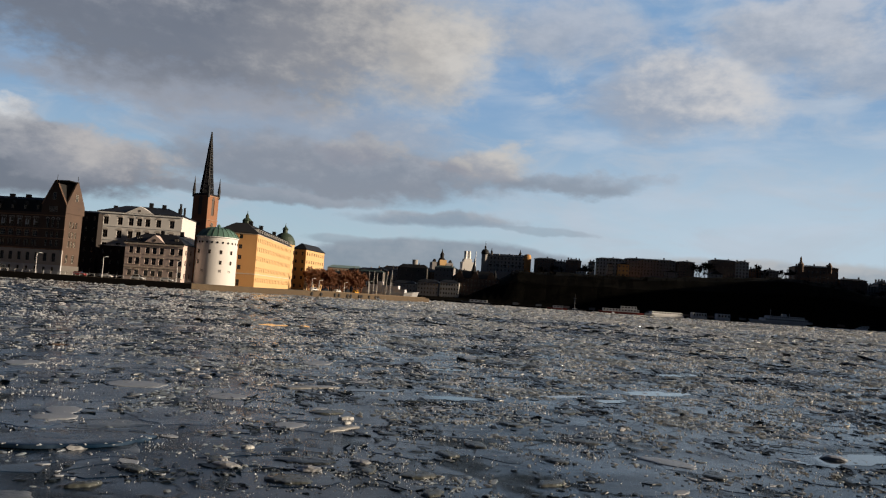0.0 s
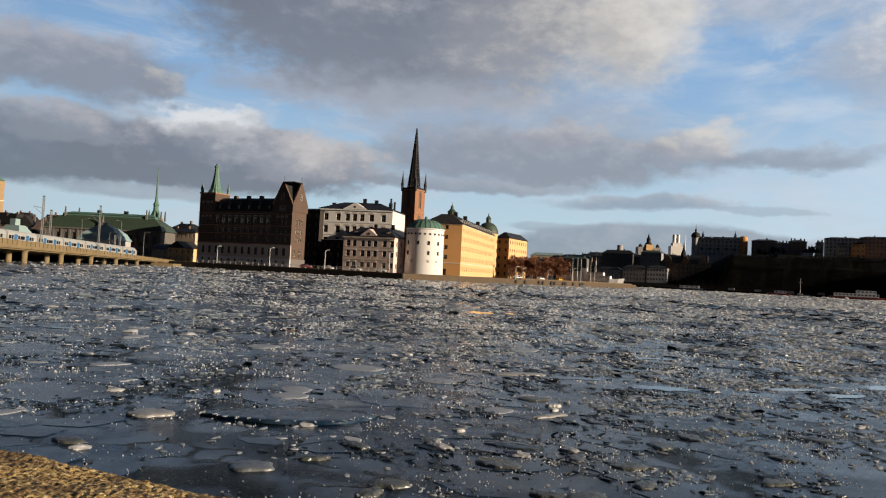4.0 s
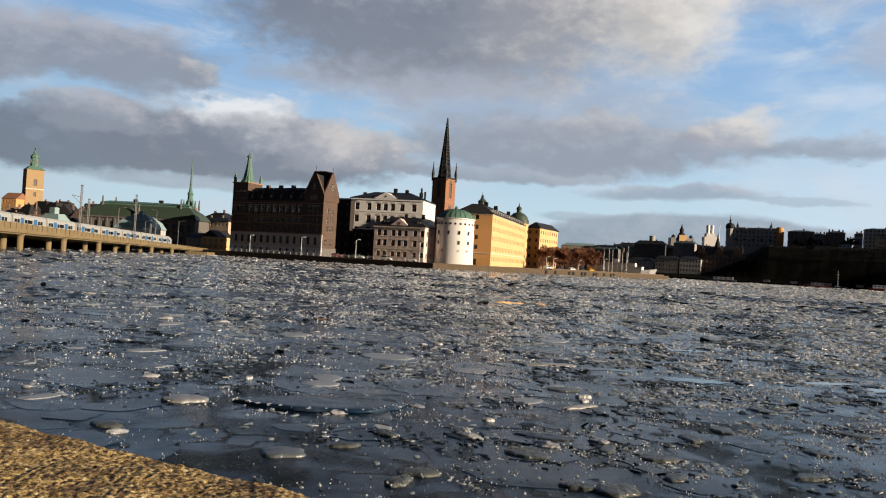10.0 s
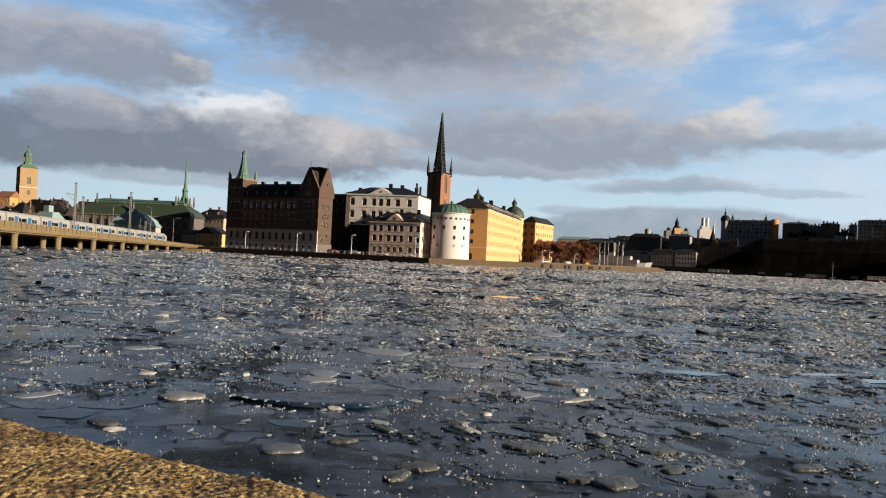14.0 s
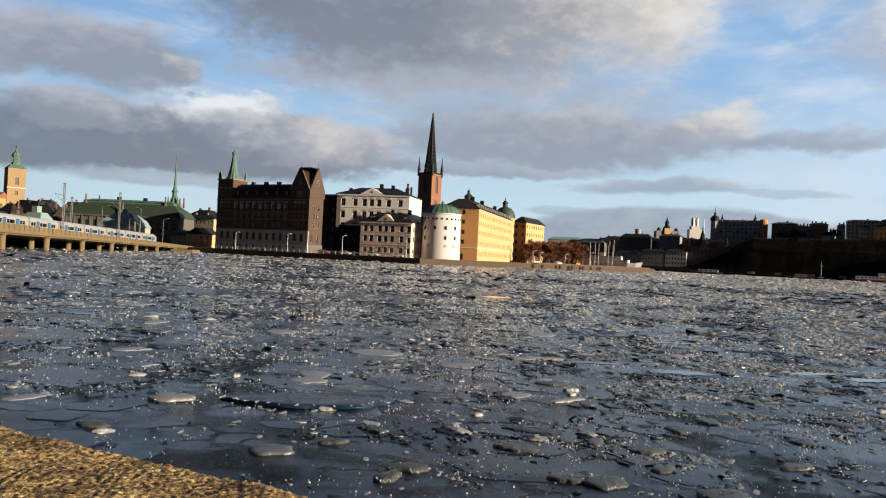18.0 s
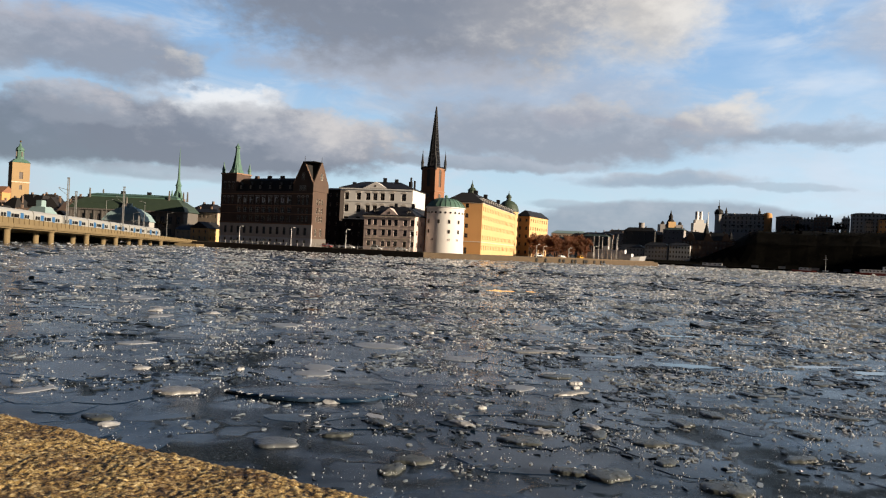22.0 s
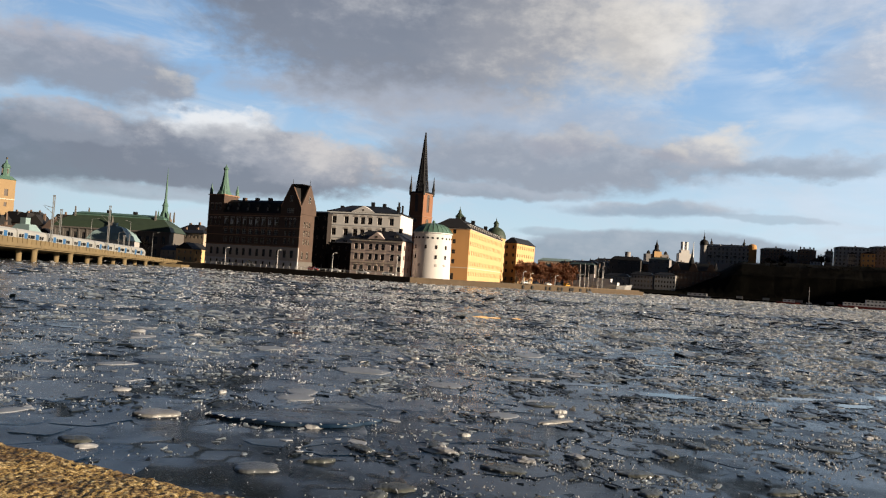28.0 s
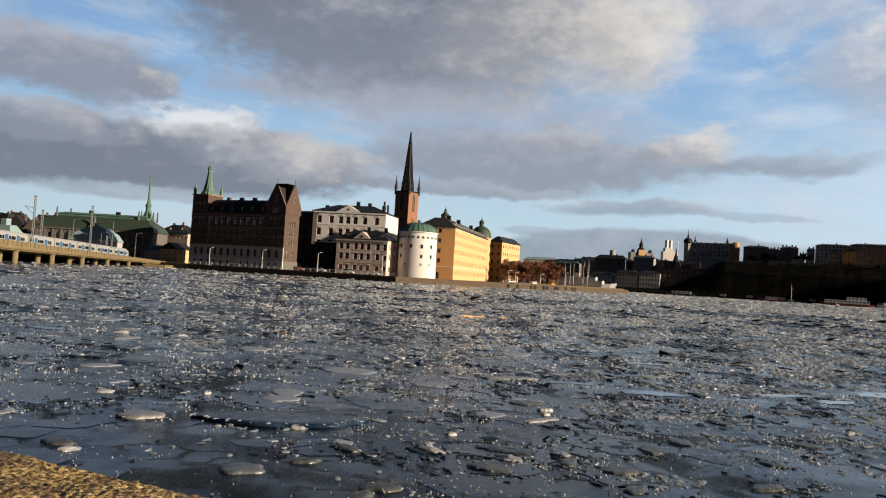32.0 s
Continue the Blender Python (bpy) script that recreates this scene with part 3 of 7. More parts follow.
def near_floes():
    rnd = random.Random(11)
    sites = []
    for tries in range(9000):
        r = 4.0 + 44.0 * rnd.random() ** 1.1
        az = radians(rnd.uniform(-40, 52))
        x, y = r * math.sin(az), r * math.cos(az)
        own = rnd.choice((0.5, 0.9, 1.6, 2.6)) * (0.62 + r / 45)
        if all((x - p) ** 2 + (y - q) ** 2 > (0.72 * (own + s)) ** 2 for p, q, s in sites):
            sites.append((x, y, own))
    made = 0
    for x, y, own in sites:
        r = math.hypot(x, y)
        if r > 44 or made >= 300 or rnd.random() < 0.38:
            continue
        big = 3.2 * own + 1.0
        poly = [(x - big, y - big), (x + big, y - big), (x + big, y + big), (x - big, y + big)]
        gap = rnd.choice((0.03, 0.06, 0.14, 0.32)) * (0.5 + r / 25)
        for p, q, s in sites:
            dx, dy = p - x, q - y
            d = math.hypot(dx, dy)
            if 0 < d < 2 * big:
                mid = d * own / (own + s) - gap / 2
                poly = cut(poly, dx / d, dy / d, (dx * x + dy * y) / d + mid)
                if len(poly) < 3:
                    break
        if len(poly) < 3:
            continue
        ring = []
        for i in range(len(poly)):
            (x0, y0), (x1, y1) = poly[i], poly[(i + 1) % len(poly)]
            n = max(1, int(math.hypot(x1 - x0, y1 - y0) / (0.09 + r * 0.009)))
            for k in range(n):
                px, py = x0 + (x1 - x0) * k / n - x, y0 + (y1 - y0) * k / n - y
                wx, wy = px + x, py + y
                px += 0.55 * noise.noise((wx * 0.55, wy * 0.55, 1)) + 0.16 * noise.noise((wx * 2.3, wy * 2.3, 2))
                py += 0.55 * noise.noise((wx * 0.55, wy * 0.55, 7)) + 0.16 * noise.noise((wx * 2.3, wy * 2.3, 8))
                f = 1.0 - 0.06 * abs(noise.noise((wx * 1.3, wy * 1.3, 4))) - 0.05 * rnd.random()
                ring.append((px * f, py * f))
        if len(ring) < 5:
            continue
        bm = bmesh.new()
        h = rnd.uniform(0.024, 0.033)
        lo = [bm.verts.new((a * 1.015, b * 1.015, 0.005)) for a, b in ring]
        mid_ = [bm.verts.new((a, b, h - 0.004 - 0.006 * rnd.random())) for a, b in ring]
        hi = [bm.verts.new((a * 0.97, b * 0.97, h + rnd.uniform(-0.001, 0.001))) for a, b in ring]
        SEAM_POINTS.extend((x + a, y + b) for a, b in ring)
        n = len(ring)
        for p, q in ((lo, mid_), (mid_, hi)):
            for i in range(n):
                bm.faces.new((p[i], p[(i + 1) % n], q[(i + 1) % n], q[i]))
        bm.faces.new(hi)
        luck = rnd.random()
        pale = own < 1.0 and luck < 0.10
        ob = part("ice_floe", bm, ICE_PALE if pale else ICE_GREY if luck > 0.62 else ICE_PLATE, None)
        ob.matrix_world = pose(x, y, 0, rnd.uniform(-0.3, 0.3) / max(1, own), rnd.uniform(-0.3, 0.3) / max(1, own), 0)
        tagged(ob, "milky pale grey sheet of lake ice" if pale else "thin dark grey sheet of lake ice with frosted edge", "ice floe", "ice floes")
        made += 1


near_floes()


def frost_flakes():
    """Thin white flakes of frost and snow that lie on the sheets."""
    g = random.Random(5)
    verts, faces = [], []
    for k in range(9000):
        r = 12.0 + 130.0 * g.random() ** 1.3
        a = radians(g.uniform(-37, 50))
        x, y = r * math.sin(a), r * math.cos(a)
        if noise.noise((x * 0.3, y * 0.3, 17.0)) < g.uniform(-0.3, 0.5) or g.random() > 0.15 + 0.85 * (math.degrees(a) + 37) / 60:
            continue
        if r < 26 and g.random() > (r / 26) ** 2:
            continue
        s = g.uniform(0.02, 0.10) * (1 + 2.6 * (g.random() < 0.12)) * (0.6 + r / 22)
        n, base, t = g.randint(6, 10), len(verts), g.uniform(0, 6.28)
        for i in range(n):
            q = 6.2832 * i / n
            px, py = s * g.uniform(0.5, 1.2) * math.cos(q), 0.55 * s * g.uniform(0.5, 1.2) * math.sin(q)
            verts.append((x + px * math.cos(t) - py * math.sin(t), y + px * math.sin(t) + py * math.cos(t), 0.037))
        for i in range(n):
            vx, vy, vz = verts[base + i]
            verts.append((x + (vx - x) * 1.08, y + (vy - y) * 1.08, 0.022))
        faces.append(tuple(range(base, base + n)))
        for i in range(n):
            j = (i + 1) % n
            faces.append((base + n + i, base + n + j, base + j, base + i))
    me = bpy.data.meshes.new("frost_flakes")
    me.from_pydata(verts, [], faces)
    me.materials.append(FLAKE)
    tagged(new("frost_flakes", me), "small flat flakes of white frost on the ice", "ice", kind="stuff")


frost_flakes()


def lump(g, verts, faces, x, y, s, flat, tilt):
    """One broken piece: an uneven slab with a smaller top."""
    base, t, tdir, n = len(verts), g.uniform(0, 6.28), g.uniform(0, 6.28), int(g.integers(4, 8))
    sx, sy, h = s * g.uniform(0.6, 1.6), s * g.uniform(0.3, 0.8), s * g.uniform(0.06, 0.42) * flat
    slope = g.normal(0, tilt)
    for lev, sc in ((-0.012 - 0.1 * h, 1.0), (h, g.uniform(0.5, 0.92))):
        for i in range(n):
            q = 6.2832 * (i + g.uniform(-0.3, 0.3)) / n
            px, py = sx * sc * math.cos(q), sy * sc * math.sin(q)
            wx, wy = px * math.cos(t) - py * math.sin(t), px * math.sin(t) + py * math.cos(t)
            verts.append((x + wx, y + wy, lev + slope * (wx * math.cos(tdir) + wy * math.sin(tdir)) + 0.035))
    faces.append(tuple(range(base + n, base + 2 * n)))
    for i in range(n):
        j = (i + 1) % n
        faces.append((base + i, base + j, base + n + j, base + n + i))


def heap(name, label, verts, faces, material):
    me = bpy.data.meshes.new(name)
    me.from_pydata(verts, [], faces)
    me.materials.append(material)
    tagged(new(name, me), label, "ice", kind="stuff")


# open pools in the ice: place, half width and depth, turn
PUDDLES = [(4.9, 59.1, 1.25, 1.6, 4), (7.36, 59.5, 0.45, 1.3, 0), (7.06, 21.2, 1.0, 0.42, -10), (16.0, 23.7, 1.5, 0.6, 8), (13.8, 13.1, 1.5, 0.5, 10), (5.0, 22.4, 0.8, 0.25, 0), (11.4, 22.2, 0.9, 0.25, 12),
           (-5.75, 33.9, 0.4, 0.45, 0), (22.0, 31.0, 1.6, 0.5, 14), (9.6, 29.5, 0.9, 0.3, 6), (-14.0, 30.0, 1.0, 0.35, -8), (12.7, 21.4, 0.7, 0.3, 20), (52.6, 60.6, 4.0, 0.9, -30), (47.0, 70.0, 3.0, 0.8, -20)]


def in_pool(x, y):
    return any(((x - px) / (rx * 1.25)) ** 2 + ((y - py) / (ry * 1.3)) ** 2 < 1.0 for px, py, rx, ry, _ in PUDDLES)


def brash(name, label, count, p0, p1, seed, flat, material, bare, tilt=0.16, nearest=7.0, farthest=430.0, thin=0.0):
    """Broken pieces strewn evenly as seen from the quay: the farther out, the larger the drifts; p0, p1: their width in milliradians."""
    g = np.random.default_rng(seed)
    verts, faces = [], []
    made = 0
    while made < count:
        dip = 3.0 / farthest + (3.0 / nearest - 3.0 / farthest) * g.random() ** 1.3
        r, a = 3.0 / dip, radians(g.uniform(-36, 50))
        lr = math.log(r)
        d = noise.noise((a * 9, lr * 7, 3.0 + seed)) + 0.6 * noise.noise((a * 34, lr * 24, 9.0))
        if not (d > g.uniform(bare, bare + 0.5) + 1.5 * dip or g.random() < 0.02):
            continue
        if g.random() > min(1.0, (r / 150.0) ** thin) * (1.0 if not thin else 0.3 + 0.7 * min(1.0, max(0.0, (a + 0.5) / 1.0))):
            continue
        if g.random() > 0.13 + 0.87 * min(1.0, max(0.0, (a + 0.5) / 0.95)):
            continue
        if r < 34 and g.random() > (r / 34) ** 1.9:
            continue
        if in_pool(r * math.sin(a), r * math.cos(a)):
            continue
        made += 1
        s = (p0 + (p1 - p0) * g.random() ** 3.2) * 0.0005 * r
        lump(g, verts, faces, r * math.sin(a), r * math.cos(a), s, flat, tilt)
    heap(name, label, verts, faces, material)


def seams():
    """Crushed ice pushed up along the edges of the near floes."""
    g = np.random.default_rng(3)
    pale, dark, spark = ([], []), ([], []), ([], [])
    for x, y in SEAM_POINTS:
        r = math.hypot(x, y)
        rough = noise.noise((x * 0.22, y * 0.22, 30.0))
        for k in range(int(max(0.0, (rough + 0.05) * (7 + min(r, 20) * 0.8)) * g.random())):
            w = 0.07 + 0.012 * r
            wet = g.random() < 0.55
            lump(g, *(dark if wet else pale), x + g.normal(0, w), y + g.normal(0, w), (0.004 + (0.09 if wet else 0.045) * g.random() ** 3.2) * (0.6 + r / 26), 0.5, 0.25)
        if rough > -0.1 and g.random() < 0.75:
            for k in range(int(g.integers(1, 4))):
                lump(g, *spark, x + g.normal(0, 0.06 + 0.006 * r), y + g.normal(0, 0.06 + 0.006 * r), (0.005 + 0.016 * g.random() ** 3) * (0.7 + r / 30), 1.6, 0.5)
    heap("seam_frost", "tiny white frost crystals along the seams", *spark, FROST)
    heap("seam_ice", "crushed whitish ice along the edges of the floes", *pale, ICE_CHUNK)
    heap("seam_ice", "crushed dark glassy ice along the edges of the floes", *dark, WET_ICE)


FAR_FROST = mat("packed_white_ice", (0.80, 0.79, 0.77), 0.4, (0.40, 0.41, 0.43), 0.7, 5.0, 0.3)
let_light_through(FAR_FROST, 0.35, (0.95, 0.92, 0.86))
WET_ICE = mat("wet_dark_ice", (0.022, 0.029, 0.036), 0.3, (0.006, 0.008, 0.009), 1.0, 7.0, 0.4, spec=0.2)
seams()
brash("brash_ice", "drifts of broken whitish ice frozen into the sheet", 28000, 1.2, 15.0, 2, 0.5, ICE_CHUNK, 0.0)
brash("brash_ice", "drifts of broken dark wet ice on the sheet", 15000, 2.0, 24.0, 4, 0.3, WET_ICE, -0.1, 0.16, 7.0, 150.0)
brash("ice_splinters", "small upright splinters of white ice that catch the sun", 26000, 0.8, 3.5, 6, 2.2, FROST, -0.1, 0.5, 9.0)
brash("brash_ice", "pale belt of packed ice under the far shore", 26000, 1.0, 6.0, 12, 0.6, FAR_FROST, -0.95, 0.2, 60.0, 760.0, 0.5)
brash("brash_ice", "close-packed broken white ice towards the far shore", 44000, 1.2, 8.5, 8, 0.45, FAR_FROST, -0.45, 0.16, 22.0, 680.0, 1.2)


def ice_blocks():
    """Single thick lumps of clear and milky ice."""
    g = random.Random(9)
    for k in range(18):
        r = 12.5 + 40 * g.random() ** 1.4
        a = radians(g.uniform(-30, 46))
        s = g.uniform(0.06, 0.16) * (0.7 + r / 30)
        bm = bmesh.new()
        bmesh.ops.create_icosphere(bm, subdivisions=2, radius=s)
        for q in bm.verts:
            f = 1 + 0.45 * noise.noise(q.co * (1.2 / s) + Vector((k, 0, 0)))
            q.co = Vector((q.co.x * f * 1.35, q.co.y * f * 0.8, max(q.co.z * f * 0.42, -0.02)))
        ob = part("ice_block", bm, MILKY, None)
        ob.matrix_world = pose(r * math.sin(a), r * math.cos(a), 0.04, 0, 0, g.uniform(-40, 40))
        tagged(ob, "rounded milky lump of ice on the frozen sheet", "ice block", "ice blocks")


def ice_cake(x, y, w, d, h, material, label, turn=0.0, lift=0.0, lean=0.0, seed=0, chips=0):
    """A loose slab with a broken outline, thick rounded edge and crumbs of frost on it; lean: the near edge stands up, in degrees."""
    g = random.Random(seed)
    ob = thing("ice_cake", label, "ice piece", pose(x, y, 0.03 + lift, -lean if d > 1.2 else lean * 0.5, 0, turn), "loose ice pieces")
    bm = bmesh.new()
    n = 34
    shape = []
    for i in range(n):
        q = 2 * math.pi * i / n
        f = 1 + 0.28 * noise.noise((1.3 * math.cos(q), 1.3 * math.sin(q), seed * 3.1)) + 0.16 * noise.noise((4 * math.cos(q), 4 * math.sin(q), seed * 1.7)) + g.uniform(-0.03, 0.03)
        shape.append((0.5 * w * f * math.cos(q), 0.5 * d * f * math.sin(q)))
    rings = []
    for sc, z in ((1.0, -0.04), (1.02, h * 0.25), (0.97, h * 0.55), (0.86, h * 0.8), (0.6, h * 0.95), (0.3, h)):
        rings.append([bm.verts.new((px * sc * (1 + g.uniform(-0.012, 0.012)), py * sc, z * (1 + g.uniform(-0.12, 0.12)))) for px, py in shape])
    for a, b in zip(rings, rings[1:]):
        for i in range(n):
            bm.faces.new((a[i], a[(i + 1) % n], b[(i + 1) % n], b[i])).smooth = True
    bm.faces.new(rings[-1])
    part("body", bm, material, ob)
    if chips:
        verts, faces = [], []
        rng = np.random.default_rng(seed + 50)
        for k in range(chips):
            i = g.randrange(n // 2, n) if chips > 40 else g.randrange(n)
            t = g.choice((1.0, 0.97, 0.95, g.uniform(0.1, 0.9)))
            lump(rng, verts, faces, shape[i][0] * t, shape[i][1] * t, 0.008 + 0.04 * g.random() ** 3, 0.7, 0.4)
        me = bpy.data.meshes.new("frost_crumbs")
        me.from_pydata([(p, q, r + h * 0.55 - 0.035) for p, q, r in verts], [], faces)
        me.materials.append(FROST)
        crumbs = new("frost_crumbs", me)
        crumbs.parent = ob
        tagged(crumbs, "white frost crumbs", kind="stuff")


def loose_ice():
    clear, milk = SLAB_CLEAR, SLAB_MILK
    ice_cake(-2.41, 14.8, 3.5, 1.7, 0.05, ICE_GREY, "large grey sheet of ice with its thick edge pushed up", 6, 0.01, 2.6, 1, 150)
    ice_cake(-2.31, 11.0, 0.70, 0.50, 0.045, DISC_ICE, "rounded milky disc of ice lying on a smooth sheet", 0, 0, 0, 2)
    ice_cake(-4.96, 14.3, 0.80, 0.6, 0.05, milk, "curved cream-coloured slab of ice caught by the sun", 20, 0.02, 5, 3, 4)
    flat = "thin pale flake of ice lying flat on the dark sheet"
    for k, (x, y, w, d) in enumerate(((0.71, 20.5, 1.0, 1.0), (-2.8, 17.1, 0.85, 0.8), (-8.4, 20.7, 1.05, 0.6), (1.9, 16.4, 0.78, 0.6), (-1.73, 22.4, 1.15, 1.6), (6.06, 19.2, 0.7, 0.8), (-2.8, 17.9, 1.1, 0.7), (9.0, 12.9, 1.1, 0.6),
                                      (-10.0, 42.9, 2.0, 3.0), (4.4, 30.5, 1.3, 1.8), (-14.5, 36.0, 1.6, 2.0), (13.5, 36.0, 1.5, 2.2), (24.0, 44.0, 1.6, 2.6), (-5.5, 27.0, 1.1, 1.2), (-7.5, 13.9, 0.8, 0.4))):
        ice_cake(x, y, w, d, 0.018, FLAKE_ICE, flat, 17 * k, 0, 0, 10 + k, 3)
    thick = "thick greenish-grey slab of clear ice with wet edges"
    for k, (x, y, w, d) in enumerate(((3.56, 12.0, 0.62, 0.42), (5.72, 11.4, 0.62, 0.3), (3.49, 10.9, 0.46, 0.3), (2.82, 12.4, 0.62, 0.25), (5.49, 14.5, 0.7, 0.4), (7.29, 16.9, 0.7, 0.4), (1.42, 11.8, 0.7, 0.6), (1.95, 10.2, 0.5, 0.35),
                                      (-0.25, 10.4, 0.6, 0.4), (-1.45, 11.6, 0.46, 0.2), (12.1, 23.6, 1.2, 0.9), (9.29, 11.8, 0.6, 0.4), (4.6, 13.6, 0.6, 0.4), (6.6, 13.0, 0.5, 0.3), (8.2, 14.8, 0.7, 0.4), (-5.4, 12.0, 0.55, 0.3), (3.0, 18.2, 0.8, 0.5), (10.0, 19.0, 0.9, 0.5))):
        ice_cake(x, y, w, d, 0.042, clear, thick, 23 * k, 0, (k % 4) * 2.0, 40 + k, 4 + 3 * (k % 3))
    for k, (x, y, w, d) in enumerate(((3.95, 9.72, 0.7, 0.55), (2.44, 10.1, 0.65, 0.5), (-0.5, 9.9, 0.5, 0.3), (0.35, 13.1, 0.5, 0.3), (-0.9, 12.5, 0.6, 0.3))):
        ice_cake(x, y, w, d, 0.055, clear, "wet slab of clear ice covered with sparkling crumbs", 31 * k, 0, 3, 70 + k, 26)
    for k, (x, y, w) in enumerate(((0.91, 14.05, 0.24), (3.2, 16.7, 0.28), (-4.48, 17.1, 0.26), (0.45, 13.0, 0.30), (-0.24, 26.5, 0.42), (3.3, 17.3, 0.4))):
        ice_cake(x, y, w * 0.9, w * 0.6, 0.06, FROST_LUMP, "white lump of ice standing on the sheet", 40 * k, 0, 8, 80 + k)
    ice_cake(1.8, 13.05, 1.05, 0.4, 0.04, WET_SLAB, "long dark wedge of wet ice", -18, 0.0, 6, 90)
    ice_cake(3.2, 22.65, 1.7, 0.45, 0.05, milk, "long narrow ridge of ice lit by the sun", 14, 0.0, 4, 91)
    ice_cake(3.0, 16.0, 0.9, 0.22, 0.05, milk, "narrow splinter of pale ice on the sheet", 35, 0.0, 4, 92)


def puddle(x, y, rx, ry, turn, seed):
    """Smooth open meltwater on the ice."""
    bm = bmesh.new()
    c = bm.verts.new((0, 0, 0))
    ring = []
    for i in range(40):
        a = 2 * math.pi * i / 40
        f = 1 + 0.55 * noise.noise((2.2 * math.cos(a), 2.2 * math.sin(a), seed)) + 0.3 * noise.noise((6 * math.cos(a), 6 * math.sin(a), seed + 5))
        ring.append(bm.verts.new((rx * f * math.cos(a), ry * f * math.sin(a), 0)))
    for i in range(40):
        bm.faces.new((c, ring[i], ring[(i + 1) % 40]))
    ob = part("open_water", bm, LAKE, None)
    ob.matrix_world = pose(x, y, 0.03 + 0.0007 * seed, 0, 0, turn)
    tagged(ob, "smooth patch of open water that mirrors the sky", "puddle", "open water patches")


for k, (x, y, rx, ry, turn) in enumerate(PUDDLES):
    puddle(x, y, rx, ry, turn, k)
MILKY = mat("milky_ice", (0.42, 0.42, 0.42), 0.3, (0.20, 0.21, 0.23), 4.0, 20.0, 0.4)
ice_blocks()
SLAB_CLEAR = mat("clear_greenish_ice", (0.15, 0.155, 0.135), 0.12, (0.035, 0.043, 0.044), 3.0, 16.0, 0.6)
DISC_ICE = mat("dull_milky_ice", (0.15, 0.16, 0.165), 0.3, (0.06, 0.07, 0.08), 2.5, 14.0, 0.4)
SLAB_MILK = mat("milky_slab_ice", (0.34, 0.325, 0.30), 0.28, (0.11, 0.12, 0.13), 2.5, 18.0, 0.4)
FLAKE_ICE = mat("pale_flat_ice", (0.34, 0.36, 0.39), 0.45, (0.18, 0.195, 0.215), 2.0, 20.0, 0.25)
FROST_LUMP = mat("white_ice_lump", (0.62, 0.61, 0.58), 0.35, (0.30, 0.31, 0.32), 6.0, 24.0, 0.6)
WET_SLAB = mat("dark_wet_slab", (0.035, 0.040, 0.038), 0.15, (0.012, 0.014, 0.014), 3.0, 14.0, 0.5)
let_light_through(SLAB_CLEAR, 0.25, (0.30, 0.30, 0.24))
loose_ice()

# ---- the near parapet ----
def granite_material():
    m = bpy.data.materials.new("coarse_granite")
    m.use_nodes = True
    nt = m.node_tree
    N, L = nt.nodes.new, nt.links.new
    b = nt.nodes["Principled BSDF"]
    b.inputs["Roughness"].default_value = 0.7
    geo = N("ShaderNodeTexCoord").outputs["Object"]
    ramps = []
    for scale, detail, stops in ((115.0, 7.0, ((0.40, (0.022, 0.015, 0.010)), (0.47, (0.26, 0.160, 0.050)), (0.56, (0.55, 0.385, 0.135)), (0.66, (0.90, 0.76, 0.45)))), (14.0, 6.0, ((0.34, (0.32, 0.26, 0.22)), (0.54, (1.0, 1.0, 1.0))))):
        n, r = N("ShaderNodeTexNoise"), N("ShaderNodeValToRGB")
        n.inputs["Scale"].default_value, n.inputs["Detail"].default_value, n.inputs["Roughness"].default_value = scale, detail, 0.65
        L(geo, n.inputs["Vector"])
        while len(r.color_ramp.elements) < len(stops):
            r.color_ramp.elements.new(0.5)
        for e, (pos, col) in zip(r.color_ramp.elements, stops):
            e.position, e.color = pos, (*col, 1)
        L(n.outputs[0], r.inputs[0])
        ramps.append((n, r))
    mul = N("ShaderNodeMix")
    mul.data_type, mul.blend_type = "RGBA", "MULTIPLY"
    mul.inputs[0].default_value = 1.0
    L(ramps[0][1].outputs[0], mul.inputs[6])
    L(ramps[1][1].outputs[0], mul.inputs[7])
    L(mul.outputs[2], b.inputs["Base Color"])
    bp = N("ShaderNodeBump")
    bp.inputs["Strength"].default_value, bp.inputs["Distance"].default_value = 0.9, 0.006
    L(ramps[0][0].outputs[0], bp.inputs["Height"])
    L(bp.outputs[0], b.inputs["Normal"])
    return m


GRANITE = granite_material()
EDGE_A, EDGE_B = Vector((-0.98, 1.66)), Vector((-0.21, 1.275))


